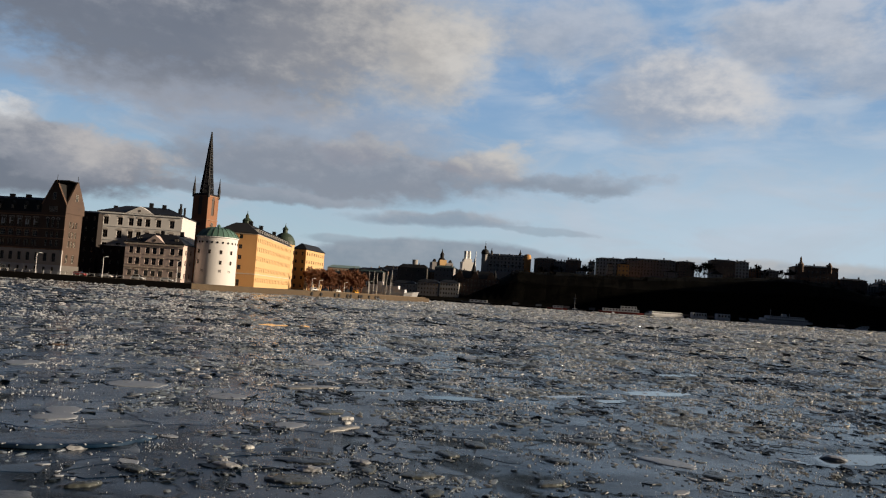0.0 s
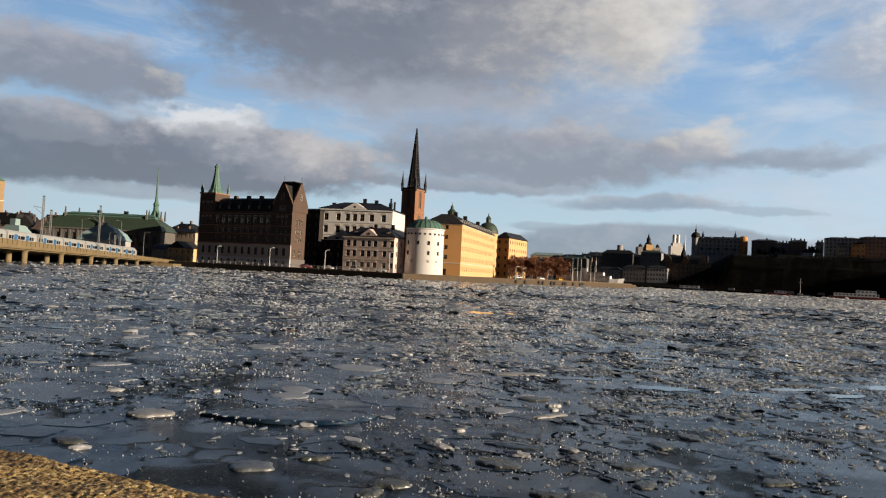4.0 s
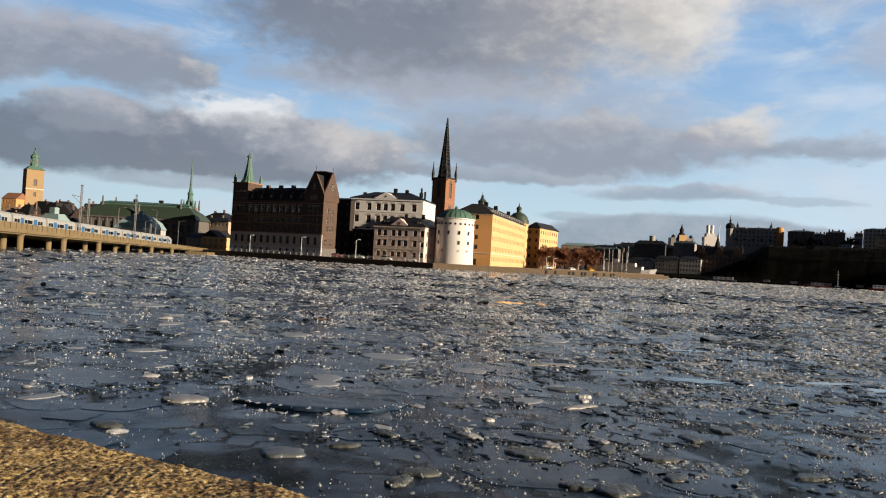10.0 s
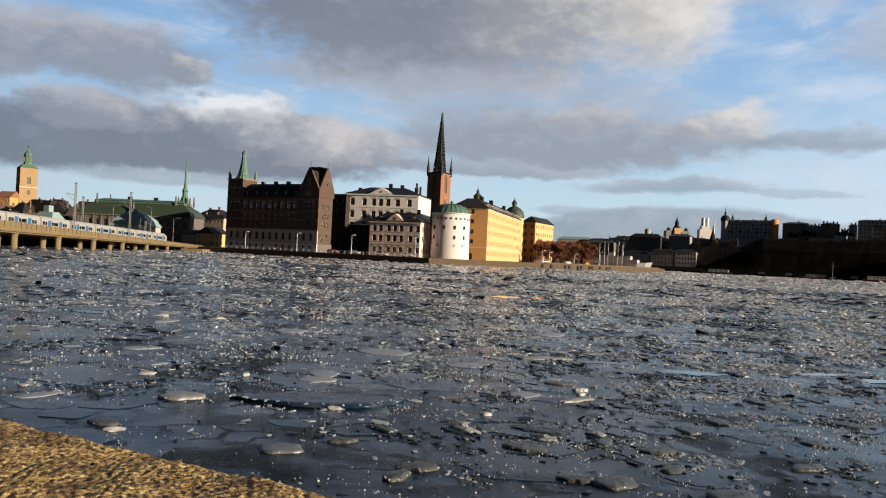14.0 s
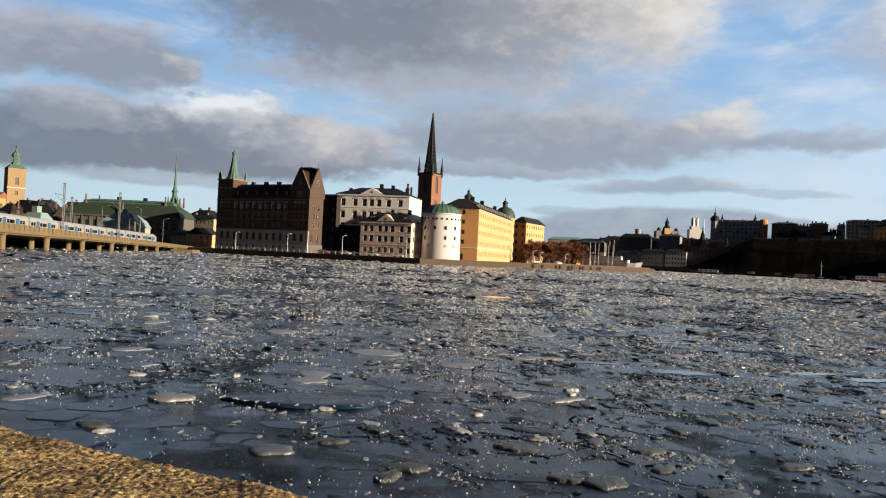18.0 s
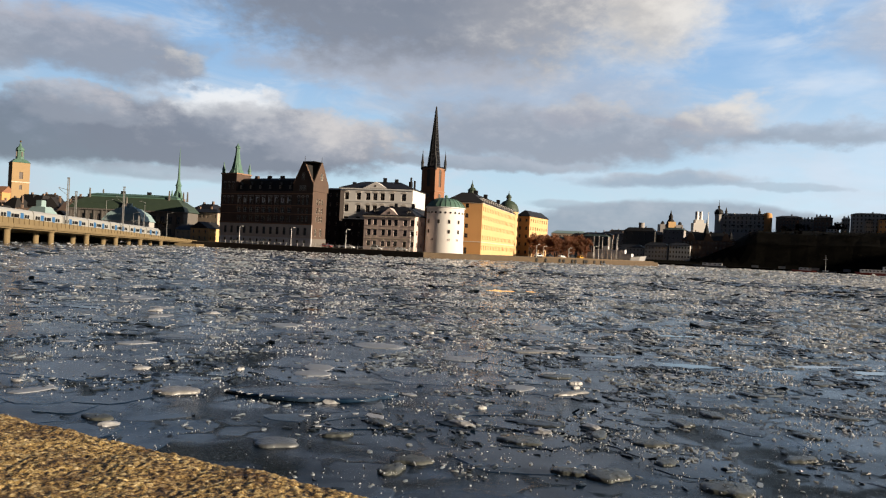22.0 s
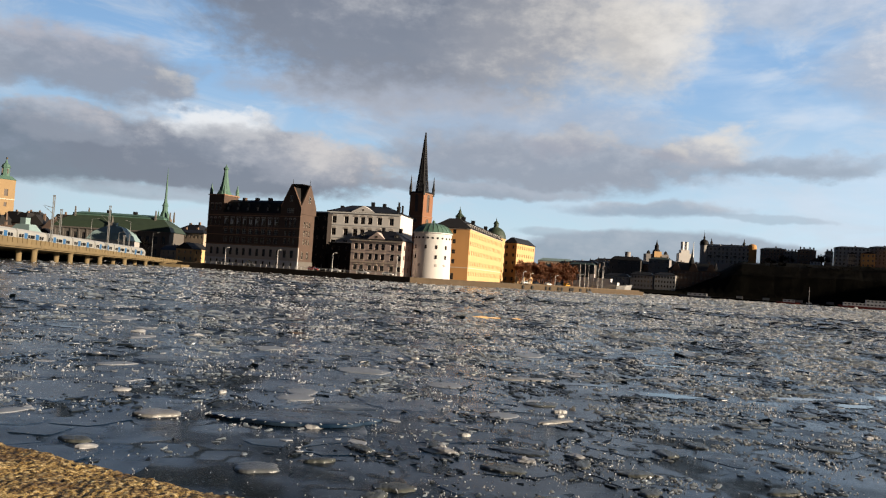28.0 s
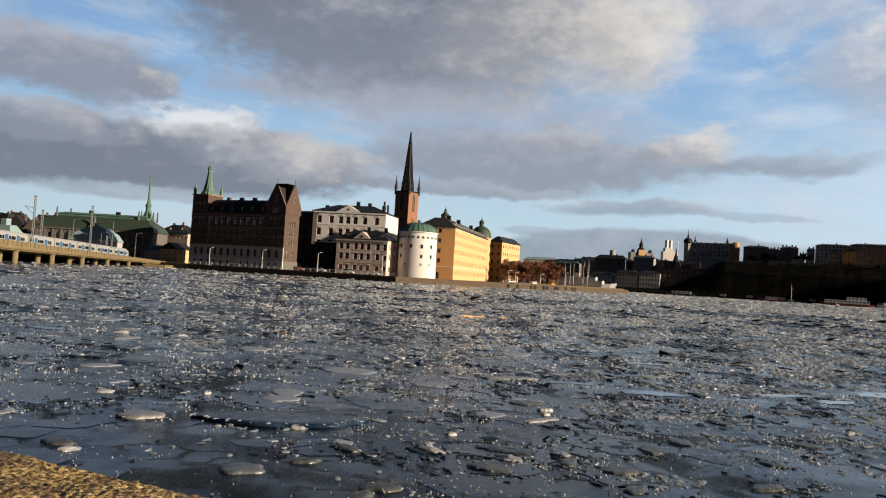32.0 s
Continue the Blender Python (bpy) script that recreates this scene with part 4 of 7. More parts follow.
def parapet():
    d = (EDGE_B - EDGE_A).normalized()
    inward = Vector((d.y, -d.x))
    root = thing("parapet", "coarse sunlit brown granite parapet block on the quay", "parapet")
    for k, (s0, s1) in enumerate(((-4.3, -0.42), (-0.41, 1.2), (1.21, 4.0))):
        bm = bmesh.new()
        nx, ny = (420, 130) if k == 1 else (40, 10)
        grid = []
        for i in range(nx + 1):
            row = []
            for j in range(ny + 1):
                s, q = s0 + (s1 - s0) * i / nx, 0.5 * (j / ny) ** 1.15
                e = min(q, 0.5 - q, (s - s0) * 2 + 0.01, (s1 - s) * 2 + 0.01)
                z = 2.595 - 0.022 * math.exp(-e / 0.012)
                p = EDGE_A + d * s + inward * q
                if k == 1:
                    z += 0.0030 * noise.noise((p.x * 72, p.y * 72, 0)) + 0.0028 * noise.noise((p.x * 140, p.y * 140, 5)) + 0.006 * noise.noise((p.x * 9, p.y * 9, 8))
                row.append(bm.verts.new((p.x, p.y, z)))
            grid.append(row)
        for i in range(nx):
            for j in range(ny):
                bm.faces.new((grid[i][j], grid[i][j + 1], grid[i + 1][j + 1], grid[i + 1][j])).smooth = True
        rim = [r[0] for r in grid] + grid[-1][1:] + [r[-1] for r in grid[::-1]][1:] + grid[0][::-1][1:-1]
        low = [bm.verts.new((q.co.x, q.co.y, 1.55)) for q in rim]
        for i in range(len(rim)):
            j = (i + 1) % len(rim)
            bm.faces.new((rim[i], low[i], low[j], rim[j]))
        part("block", bm, GRANITE, root)
    return d, inward


d_edge, d_in = parapet()


def near_quay():
    m = Matrix.Translation((EDGE_A.x, EDGE_A.y, 0)) @ Matrix.Rotation(math.atan2(d_edge.y, d_edge.x), 4, "Z")
    ob = part("quay", boxed(-40, -30, -2.0, 40, 0.06, 1.548), QUAY_STONE, None)
    ob.matrix_world = m
    tagged(ob, "grey granite quay that carries the parapet", "quay", kind="structure")


near_quay()

# ---- the island ----
ISLAND = [(-135, 330), (-103, 306), (-91, 303), (-6, 268), (6, 277), (40, 309), (69, 340), (95, 374), (119, 404), (121, 409), (104, 410), (84, 424), (75, 470), (70, 640), (-150, 640)]


def slab(name, outline, z0, z1, material, label, category):
    bm = bmesh.new()
    a = [bm.verts.new((x, y, z0)) for x, y in outline]
    b = [bm.verts.new((x, y, z1)) for x, y in outline]
    bm.faces.new(a[::-1]), bm.faces.new(b)
    for i in range(len(a)):
        j = (i + 1) % len(a)
        bm.faces.new((a[i], a[j], b[j], b[i]))
    bmesh.ops.recalc_face_normals(bm, faces=bm.faces)
    return tagged(part(name, bm, material, None), label, category, kind="structure")


slab("island_quay", ISLAND, -2, 2.2, QUAY_STONE, "low stone quay round the old island", "quay")


# darker facing: wet stone, and the shade on this stretch put into its colour
QUAY_WET_SHADE = mat("wet_shade_granite", (0.028, 0.022, 0.017), 0.7, (0.012, 0.010, 0.008), 0.5, 3.0, 0.3, spec=0.2)
slab("quay_wall", [(-103.1, 306.0), (-91.1, 302.7), (-6.0, 267.8), (-5.9, 268.0), (-91.0, 303.0), (-103.0, 306.2)], -1.0, 2.05, QUAY_WET_SHADE, "dark wet granite facing of the island quay, shade in its colour", "quay")


def hill_share(s):
    """How high the bluff rises along the shore."""
    return float(np.interp(s, [300, 380, 455, 495, 520, 600], [1.0, 1.10, 1.24, 1.12, 0.93, 0.88]))


def shore_hill():
    """The wooded bluff across the water, and the old town's ground."""
    bm = bmesh.new()
    a, b = Vector((60, 682)), Vector((760, 354))
    along = (b - a).normalized()
    back = Vector((-along.y, along.x))
    prof = [(0, -2), (0, 1.6), (16, 1.8), (20, 6), (30, 22), (44, 31), (58, 34), (120, 36), (400, 42), (900, 50)]
    rows = []
    for i in range(121):
        s = (b - a).length * i / 120
        t = min(1.0, max(0.0, (s - 165) / 45))
        k = (0.16 + 0.84 * t) * hill_share(s)
        k *= 1.0 + 0.05 * noise.noise((s * 0.02, 0, 0))
        row = []
        for q, z in prof:
            p = a + along * s + back * q
            zz = z if z < 2 else 2 + (z - 2) * k + 1.5 * noise.noise((s * 0.06, q * 0.06, 2)) * t
            row.append(bm.verts.new((p.x, p.y, zz)))
        rows.append(row)
    for r0, r1 in zip(rows, rows[1:]):
        for j in range(len(prof) - 1):
            bm.faces.new((r0[j], r1[j], r1[j + 1], r0[j + 1]))
    bmesh.ops.recalc_face_normals(bm, faces=bm.faces)
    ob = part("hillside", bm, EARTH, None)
    tagged(ob, "dark wooded bluff above the far shore in shade", "hill", kind="structure")


shore_hill()


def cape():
    """A wooded hill added out of view, beyond the bluff's end, to shade the bluff."""
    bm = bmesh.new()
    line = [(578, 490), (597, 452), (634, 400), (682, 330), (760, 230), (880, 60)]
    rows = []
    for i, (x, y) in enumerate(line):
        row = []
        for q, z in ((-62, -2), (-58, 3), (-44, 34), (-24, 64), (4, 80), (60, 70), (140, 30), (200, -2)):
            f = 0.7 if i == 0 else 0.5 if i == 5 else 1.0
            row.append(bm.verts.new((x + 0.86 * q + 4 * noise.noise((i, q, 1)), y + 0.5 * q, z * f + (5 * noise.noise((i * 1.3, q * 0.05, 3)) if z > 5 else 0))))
        rows.append(row)
    for r0, r1 in zip(rows, rows[1:]):
        for j in range(7):
            bm.faces.new((r0[j], r1[j], r1[j + 1], r0[j + 1]))
    bmesh.ops.recalc_face_normals(bm, faces=bm.faces)
    tagged(part("hillside", bm, EARTH, None), "dark wooded hill added out of view to shade the bluff", "hill", kind="structure")


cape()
slab("old_town_ground", [(-650, 420), (-350, 330), (-150, 345), (-136, 332), (-150, 640), (60, 682), (60, 1300), (-700, 1300)], -2, 3.0, QUAY_STONE, "stone ground of the old town", "ground")

# ---- the island's buildings ----
def brick_palace():
    """The long dark brick house with a corner tower, a mansard roof and a steep gabled pavilion."""
    m, w = place((-95.8, 320.0), (-51.9, 296.0))
    ob = thing("brick_building", "dark red brick building with pale base and green corner spire", "building", m)
    x_t, x_p = 8.6, w - 10.0     # end of the tower, start of the pavilion
    zb, zs, ze = 2.2, 10.8, 24.4
    # pale stone base with tall windows and a row of low ones
    hi = [(x, 6.6, x + 1.5, 9.6) for x in spread(13, w, 1.5, 2.6)]
    lo = [(x + 0.2, 2.9, x + 1.3, 4.6) for x in spread(13, w, 1.5, 2.6)]
    part("base_wall", holed_wall(bmesh.new(), w, 5.4, zs, hi, 0.5), PALE_STONE, ob, "pale stone lower storey")
    part("plinth", holed_wall(bmesh.new(), w, zb, 5.397, lo, 0.55, pose(0, -0.05, 0)), GREY_PLASTER, ob, "white-grey ground storey")
    for x0, z0, x1, z1 in hi:
        window(ob, x0, z0, x1 - x0, z1 - z0, DARK_FRAME)
    for x0, z0, x1, z1 in lo:
        window(ob, x0, z0, x1 - x0, z1 - z0, DARK_FRAME)
    # brick front with three storeys
    holes = []
    for x in spread(9, x_p - x_t, 2.2, 1.0):
        x += x_t
        holes += [(x, 12.0, x + 1.0, 14.2), (x + 1.2, 12.0, x + 2.2, 14.2), (x + 0.1, 15.6, x + 2.1, 17.6)]
        holes += [(x - 0.1, 18.9, x + 0.65, 22.2), (x + 0.72, 18.9, x + 1.47, 22.2), (x + 1.54, 18.9, x + 2.29, 22.2)]
    for x in (x_p + 2.2, x_p + 4.4, x_p + 6.6):
        holes += [(x, 12.2, x + 1.2, 14.4), (x, 15.4, x + 1.2, 17.4), (x, 19.0, x + 1.2, 22.0)]
    for x in (1.6, 3.9, 6.2):
        holes += [(x, 19.2, x + 1.1, 21.8), (x, 25.4, x + 1.1, 27.9)]
    front = [h for h in holes if h[1] < 24]
    part("front_wall", holed_wall(bmesh.new(), w, zs + 0.003, ze, front, 0.5), BRICK, ob)
    part("tower_wall", holed_wall(bmesh.new(), x_t, ze + 0.003, 31.7, [h for h in holes if h[1] > 24], 0.5), BRICK, ob)
    for x0, z0, x1, z1 in holes:
        window(ob, x0, z0, x1 - x0, z1 - z0, LIGHT_FRAME)
    for z in (10.9, 14.9, 18.3, 23.2):
        part("string_course", boxed(-0.1, -0.18, z, w + 0.1, -0.003, z + 0.28), BRICK_TRIM, ob)
    for x in spread(9, x_p - x_t, 2.2, 1.0):
        bm = bmesh.new()
        for i in range(8):
            a0, a1 = math.pi * i / 8, math.pi * (i + 1) / 8
            cx, r = x + x_t + 1.1, 1.2
            prism(bm, [(cx + r * math.cos(a0), 17.0 + r * math.sin(a0)), (cx + (r + 0.3) * math.cos(a0), 17.0 + (r + 0.3) * math.sin(a0)),
                       (cx + (r + 0.3) * math.cos(a1), 17.0 + (r + 0.3) * math.sin(a1)), (cx + r * math.cos(a1), 17.0 + r * math.sin(a1))], -0.14, -0.003)
        part("arch", bm, BRICK_TRIM, ob)
    def pale_arch(cx, z, r, t):
        bm = bmesh.new()
        for i in range(6):
            a0, a1 = math.pi * i / 6, math.pi * (i + 1) / 6
            prism(bm, [(cx + q * math.cos(b), z + q * math.sin(b)) for q, b in ((r, a0), (r + t, a0), (r + t, a1), (r, a1))], -0.12, -0.003)
        part("window_arch", bm, PALE_STONE, ob, "pale stone window arch")
    for x in spread(9, x_p - x_t, 2.2, 1.0):
        for k in range(3):
            pale_arch(x + x_t + 0.28 + 0.81 * k, 22.2, 0.30, 0.22)
    for x in (1.6, 3.9, 6.2):
        for z in (21.8, 27.9):
            pale_arch(x + 0.55, z, 0.5, 0.25)
    for x in (x_p + 2.2, x_p + 4.4, x_p + 6.6):
        pale_arch(x + 0.6, 22.0, 0.55, 0.25)
    # the row of letters is drawn as plain pale bars
    for k, x in enumerate(spread(9, x_p - x_t, 1.0, 1.6)):
        bm = boxed(0, -0.45, 0, 0.25, -0.2, 1.7)
        if k % 3 == 0:
            box(bm, 0.26, -0.44, 1.4, 1.0, -0.2, 1.7)
        elif k % 3 == 1:
            box(bm, 0.26, -0.44, 0.0, 1.0, -0.2, 0.3), box(bm, 0.75, -0.44, 0.31, 1.0, -0.2, 1.4)
        else:
            box(bm, 0.26, -0.44, 0.7, 1.0, -0.2, 0.95)
        sign = part("sign_bar", bm, WHITE_PAINT, ob, "pale bar of a lettered sign")
        sign.matrix_basis = pose(x + x_t, 0, 19.6) @ Matrix.Diagonal((1.25, 1, 1.3, 1))
    # sides and back
    d = 9.6
    side_holes = [(x, z, x + 0.9, z + 2.3) for x in (2.0, 3.6, 5.2) for z in (12.2, 15.6, 19.2)] + [(x, 6.4, x + 1.3, 9.4) for x in (1.4, 4.8)]
    side_m = pose(w, 0.5, 0, 0, 0, 90)
    wall = part("side_wall", holed_wall(bmesh.new(), d - 1, 5.4, ze, side_holes, 0.5), BRICK, ob)
    wall.matrix_basis = side_m
    for x0, z0, x1, z1 in side_holes:
        window(ob, x0, z0, x1 - x0, z1 - z0, LIGHT_FRAME, side_m)
    # side plinth takes the darker stone to imitate the shade over its foot
    part("side_plinth", boxed(w - 0.5, 0.5, zb, w + 0.05, d, 5.397), SHADE_STONE, ob)
    part("side_wall", boxed(0, 0.51, zb, 0.5, d, ze), BRICK, ob)
    part("back_wall", boxed(0.51, d - 0.5, zb, w - 0.51, d, ze), BRICK, ob)
    # mansard roof with dormers
    bm = frustum(bmesh.new(), x_t + 0.1, 0.1, x_p - 0.02, d, ze + 0.003, 0.0, 2.6, 29.2)
    frustum(bm, x_t + 0.1, 2.7, x_p - 0.02, d - 2.6, 29.203, 0, 2.0, 30.2)
    part("roof", bm, SLATE_ROOF, ob)
    for x in spread(6, x_p - x_t, 1.3, 1.6):
        bm = boxed(x + x_t, 0.6, ze + 0.6, x + x_t + 1.3, 4.0, 27.0)
        prism(bm, [(x + x_t - 0.2, 27.003), (x + x_t + 1.5, 27.003), (x + x_t + 0.65, 28.3)], 0.4, 4.2)
        dormer = part("dormer", bm, SLATE_ROOF, ob)
        window(dormer, x + x_t + 0.25, ze + 1.0, 0.8, 1.4, LIGHT_FRAME, inset=0.48)
    for x in (15, 22, 29):
        part("chimney", boxed(x, 4.2, 29.5, x + 1.6, 5.4, 31.2), BRICK, ob)
    # pavilion with two steep gables
    part("pavilion_wall", boxed(x_p, -0.25, ze + 0.003, w + 0.25, d, 27.4), BRICK, ob)
    mid, top, half = (x_p + w) / 2, 36.2, d / 2
    part("gable", prism(bmesh.new(), [(x_p, 27.403), (w + 0.2, 27.403), (mid + 0.45, top), (mid - 0.45, top)], -0.25, 0.5), BRICK, ob)
    g = part("gable", prism(bmesh.new(), [(-0.2, 27.403), (d, 27.403), (half + 0.4, top), (half - 0.4, top)], 0, 0.7), BRICK, ob)
    g.matrix_basis = pose(w + 0.25, 0, 0, 0, 0, 90)
    part("pavilion_roof", prism(bmesh.new(), [(x_p, 27.41), (w, 27.41), (mid + 0.4, top - 0.15), (mid - 0.4, top - 0.15)], 0.51, d - 0.1), SLATE_ROOF, ob)
    g = part("pavilion_roof", prism(bmesh.new(), [(0.1, 27.42), (d - 0.1, 27.42), (half + 0.35, top - 0.1), (half - 0.35, top - 0.1)], 0.71, w - x_p), BLACK_ROOF, ob)
    g.matrix_basis = pose(w + 0.25, 0, 0, 0, 0, 90)
    part("roof_ridge", boxed(mid - 0.5, -0.3, top, w + 0.3, half + 0.5, top + 0.25), BLACK_ROOF, ob)
    for x0, x1 in ((x_p - 0.2, mid - 0.45), (w + 0.3, mid + 0.45)):
        out = [(x0, 27.4), (x0 + (0.5 if x0 < mid else -0.5), 27.4), (x1, top - 0.4), (x1, top + 0.1)]
        part("gable_edge", prism(bmesh.new(), out if x0 < mid else out[::-1], -0.4, -0.253), BRICK_TRIM, ob)
    for x in (mid - 1.2, mid, mid + 1.2):
        window(ob, x - 0.45, 24.7, 0.9, 2.0, LIGHT_FRAME, inset=-0.37)
    for x, y in ((mid, 0.2), (w, half)):
        part("finial", rod(bmesh.new(), (x, y, top + 0.2), (x, y, top + 2.4), 0.09, 6), IRON, ob)
    window(ob, mid - 0.65, 29.2, 1.3, 2.6, LIGHT_FRAME, inset=-0.37)
    window(ob, half - 0.6, 29.2, 1.2, 2.6, LIGHT_FRAME, pose(w + 0.25, 0, 0, 0, 0, 90), inset=-0.12)
    # corner tower and its copper spire
    part("tower_wall", boxed(0, 0.51, ze + 0.003, 0.5, x_t, 31.7), BRICK, ob)
    part("tower_wall", boxed(x_t - 0.5, 0.51, ze + 0.003, x_t, x_t, 31.7), BRICK, ob)
    part("tower_wall", boxed(0.51, x_t - 0.5, ze + 0.003, x_t - 0.51, x_t, 31.7), BRICK, ob)
    part("tower_cornice", boxed(-0.3, -0.3, 31.703, x_t + 0.3, x_t + 0.3, 32.2), BRICK_TRIM, ob)
    c = x_t / 2
    bm = lathe(bmesh.new(), [(3.6, 32.203), (2.5, 34.0), (1.7, 37.0), (1.05, 40.8), (0.85, 43.2), (1.15, 43.4), (1.15, 43.9), (0.45, 44.6), (0.08, 45.6)], 8, c, c, turn=math.pi / 8)
    part("spire", bm, COPPER, ob, "green copper spire")
    for i in (0, 1):
        for j in (0, 1):
            bm = lathe(bmesh.new(), [(0.7, 32.203), (0.7, 33.4), (0.85, 33.5), (0.35, 35.4), (0.05, 37.0)], 8, 0.5 + i * (x_t - 1.0), 0.5 + j * (x_t - 1.0))
            part("turret", bm, COPPER, ob)


brick_palace()


def white_palace():
    ob = block("white_palace", "white plastered palace with arched windows, pediment and black roof", (-49.2, 354.0), (-14.0, 346.0), 24.0, 2.2, 30.9, 35.0,
               WHITE_PLASTER, BLACK_ROOF, floors=0, cols=0, run=9.0, chimneys=0, category="palace")
    w = 36.1
    for o in [c for c in ob.children if c.name.startswith("front_wall")]:
        bpy.data.objects.remove(o)
    xs = [2.7, 8.7, 13.4, 16.9, 20.5, 25.2, 31.0]
    holes = [(x - 0.2, z, x + 1.9, z + h) for x in xs for z, h in ((25.5, 3.3), (19.7, 3.3), (15.0, 2.4), (10.4, 2.4))]
    part("front_wall", holed_wall(bmesh.new(), w, 2.2, 30.9, holes, 0.45), WHITE_PLASTER, ob)
    for x0, z0, x1, z1 in holes:
        window(ob, x0, z0, x1 - x0, z1 - z0, DARK_FRAME)
    for x in xs:
        for z in (28.8, 23.0):
            bm = bmesh.new()
            out = [(x + 0.85 + 1.3 * math.cos(math.pi * i / 8), z + 1.0 * math.sin(math.pi * i / 8)) for i in range(9)]
            prism(bm, out[::-1], -0.1, -0.003)
            part("arch", bm, PALE_STONE, ob)
    for z in (24.6, 18.6):
        part("string_course", boxed(0, -0.2, z, w, -0.003, z + 0.35), WHITE_PAINT, ob)
    part("cornice", boxed(-0.4, -0.45, 30.3, w + 0.4, -0.003, 30.9), WHITE_PAINT, ob)
    x0, x1 = 11.6, 23.9
    part("pediment", prism(bmesh.new(), [(x0, 31.0), (x1, 31.0), ((x0 + x1) / 2, 34.2)], -0.5, 6.0), WHITE_PLASTER, ob)
    part("pediment_disc", prism(bmesh.new(), [(17.75 + 0.5 * math.cos(i * 0.5236), 32.2 + 0.5 * math.sin(i * 0.5236)) for i in range(12)][::-1], -0.6, -0.503), DARK_FRAME, ob)
    for x, y, z in ((18.5, 9, 37.0), (24.0, 10, 36.6), (31.5, 9, 35.4), (4.0, 6, 34.4)):
        part("chimney", boxed(x, y, 33.0, x + 1.6, y + 1.2, z), BLACK_ROOF, ob)
    for x, z in ((34.4, 37.2), (36.2, 35.6)):
        part("flue", rod(bmesh.new(), (x - 1.0, 6, 31.5), (x - 1.0, 6, z), 0.5, 8), BLACK_ROOF, ob)
    block("dark_wing", "low dark wing with sheet roof beside the white palace", (-44.5, 331.5), (-31.5, 325.0), 12.0, 2.2, 14.9, 15.9, SHADE_BRICK, BLACK_ROOF, 3, 4, (1.0, 1.6), roof="hip", run=3)
    block("red_brown_house", "red-brown rendered house in shade between the palaces", (-56.0, 341.0), (-46.4, 335.5), 3.0, 2.2, 28.3, 29.4, SHADE_BRICK, BLACK_ROOF, 6, 3, (1.1, 1.7))


white_palace()
# hidden block added behind the brick building to throw shade on the long palace
block("courtyard_house", "dark brick house added behind the brick building to cast shade", (-106.0, 374.0), (-57.5, 350.0), 12.0, 2.2, 28.6, 30.4, SHADE_BRICK, BLACK_ROOF, 5, 10, (1.2, 1.9), run=4)


def small_palace():
    a, b = (-31.7, 303.6), (-10.7, 296.0)
    m, w = place(a, b)
    xs = [1.6, 4.3, 8.0, 10.7, 13.5, 17.6, 20.7]
    ob = block("small_palace", "pinkish plastered three-storey house with black hipped roof and pediment", a, b, 11.0, 2.2, 16.2, 20.2, PINK_PLASTER, BLACK_ROOF,
               3, 0, run=5.2, over=0.6, category="house", side_cols=2, win=(1.0, 1.9), rows_z=[3.7, 8.6, 12.6], frame_mat=DARK_FRAME)
    for o in [c for c in ob.children if c.name.startswith("front_wall")]:
        bpy.data.objects.remove(o)
    holes = [(x - 0.15, z, x + 1.45, z + h) for x in xs for z, h in ((12.2, 2.5), (8.1, 2.5), (3.8, 2.1))]
    part("front_wall", holed_wall(bmesh.new(), w, 2.2, 16.2, holes, 0.45), PINK_PLASTER, ob)
    for x0, z0, x1, z1 in holes:
        window(ob, x0, z0, x1 - x0, z1 - z0, DARK_FRAME)
        part("window_sill", boxed(x0 - 0.2, -0.12, z0 - 0.25, x1 + 0.2, -0.003, z0 - 0.05), CREAM_TRIM, ob)
        bm = bmesh.new()
        if z0 < 5:
            out = [((x0 + x1) / 2 + 0.9 * math.cos(math.pi * i / 8), z1 + 0.6 * math.sin(math.pi * i / 8)) for i in range(9)]
            prism(bm, out[::-1], -0.1, -0.003)
        else:
            box(bm, x0 - 0.2, -0.15, z1 + 0.05, x1 + 0.2, -0.003, z1 + 0.3)
        part("window_hood", bm, CREAM_TRIM, ob)
    part("string_course", boxed(0, -0.15, 6.8, w, -0.003, 7.2), CREAM_TRIM, ob)
    part("cornice", boxed(-0.5, -0.5, 15.6, w + 0.5, -0.003, 16.2), CREAM_TRIM, ob)
    part("pediment", prism(bmesh.new(), [(7.0, 16.25), (15.6, 16.25), (11.3, 19.4)], -0.55, 3.5), PINK_PLASTER, ob)
    part("pediment_window", prism(bmesh.new(), [(11.3 + 0.55 * math.cos(i * 0.5236), 17.4 + 0.55 * math.sin(i * 0.5236)) for i in range(12)][::-1], -0.62, -0.553), DARK_FRAME, ob)
    for x in (3.6, 18.2):
        d = part("dormer", boxed(x, 1.2, 17.0, x + 1.8, 3.5, 18.6), BLACK_ROOF, ob)
        window(d, x + 0.2, 17.2, 1.4, 1.2, LIGHT_FRAME, inset=1.08)
    for x in (11.0, 18.6):
        part("chimney", boxed(x, 5.0, 19.6, x + 1.2, 6.0, 21.6), BLACK_ROOF, ob)


small_palace()


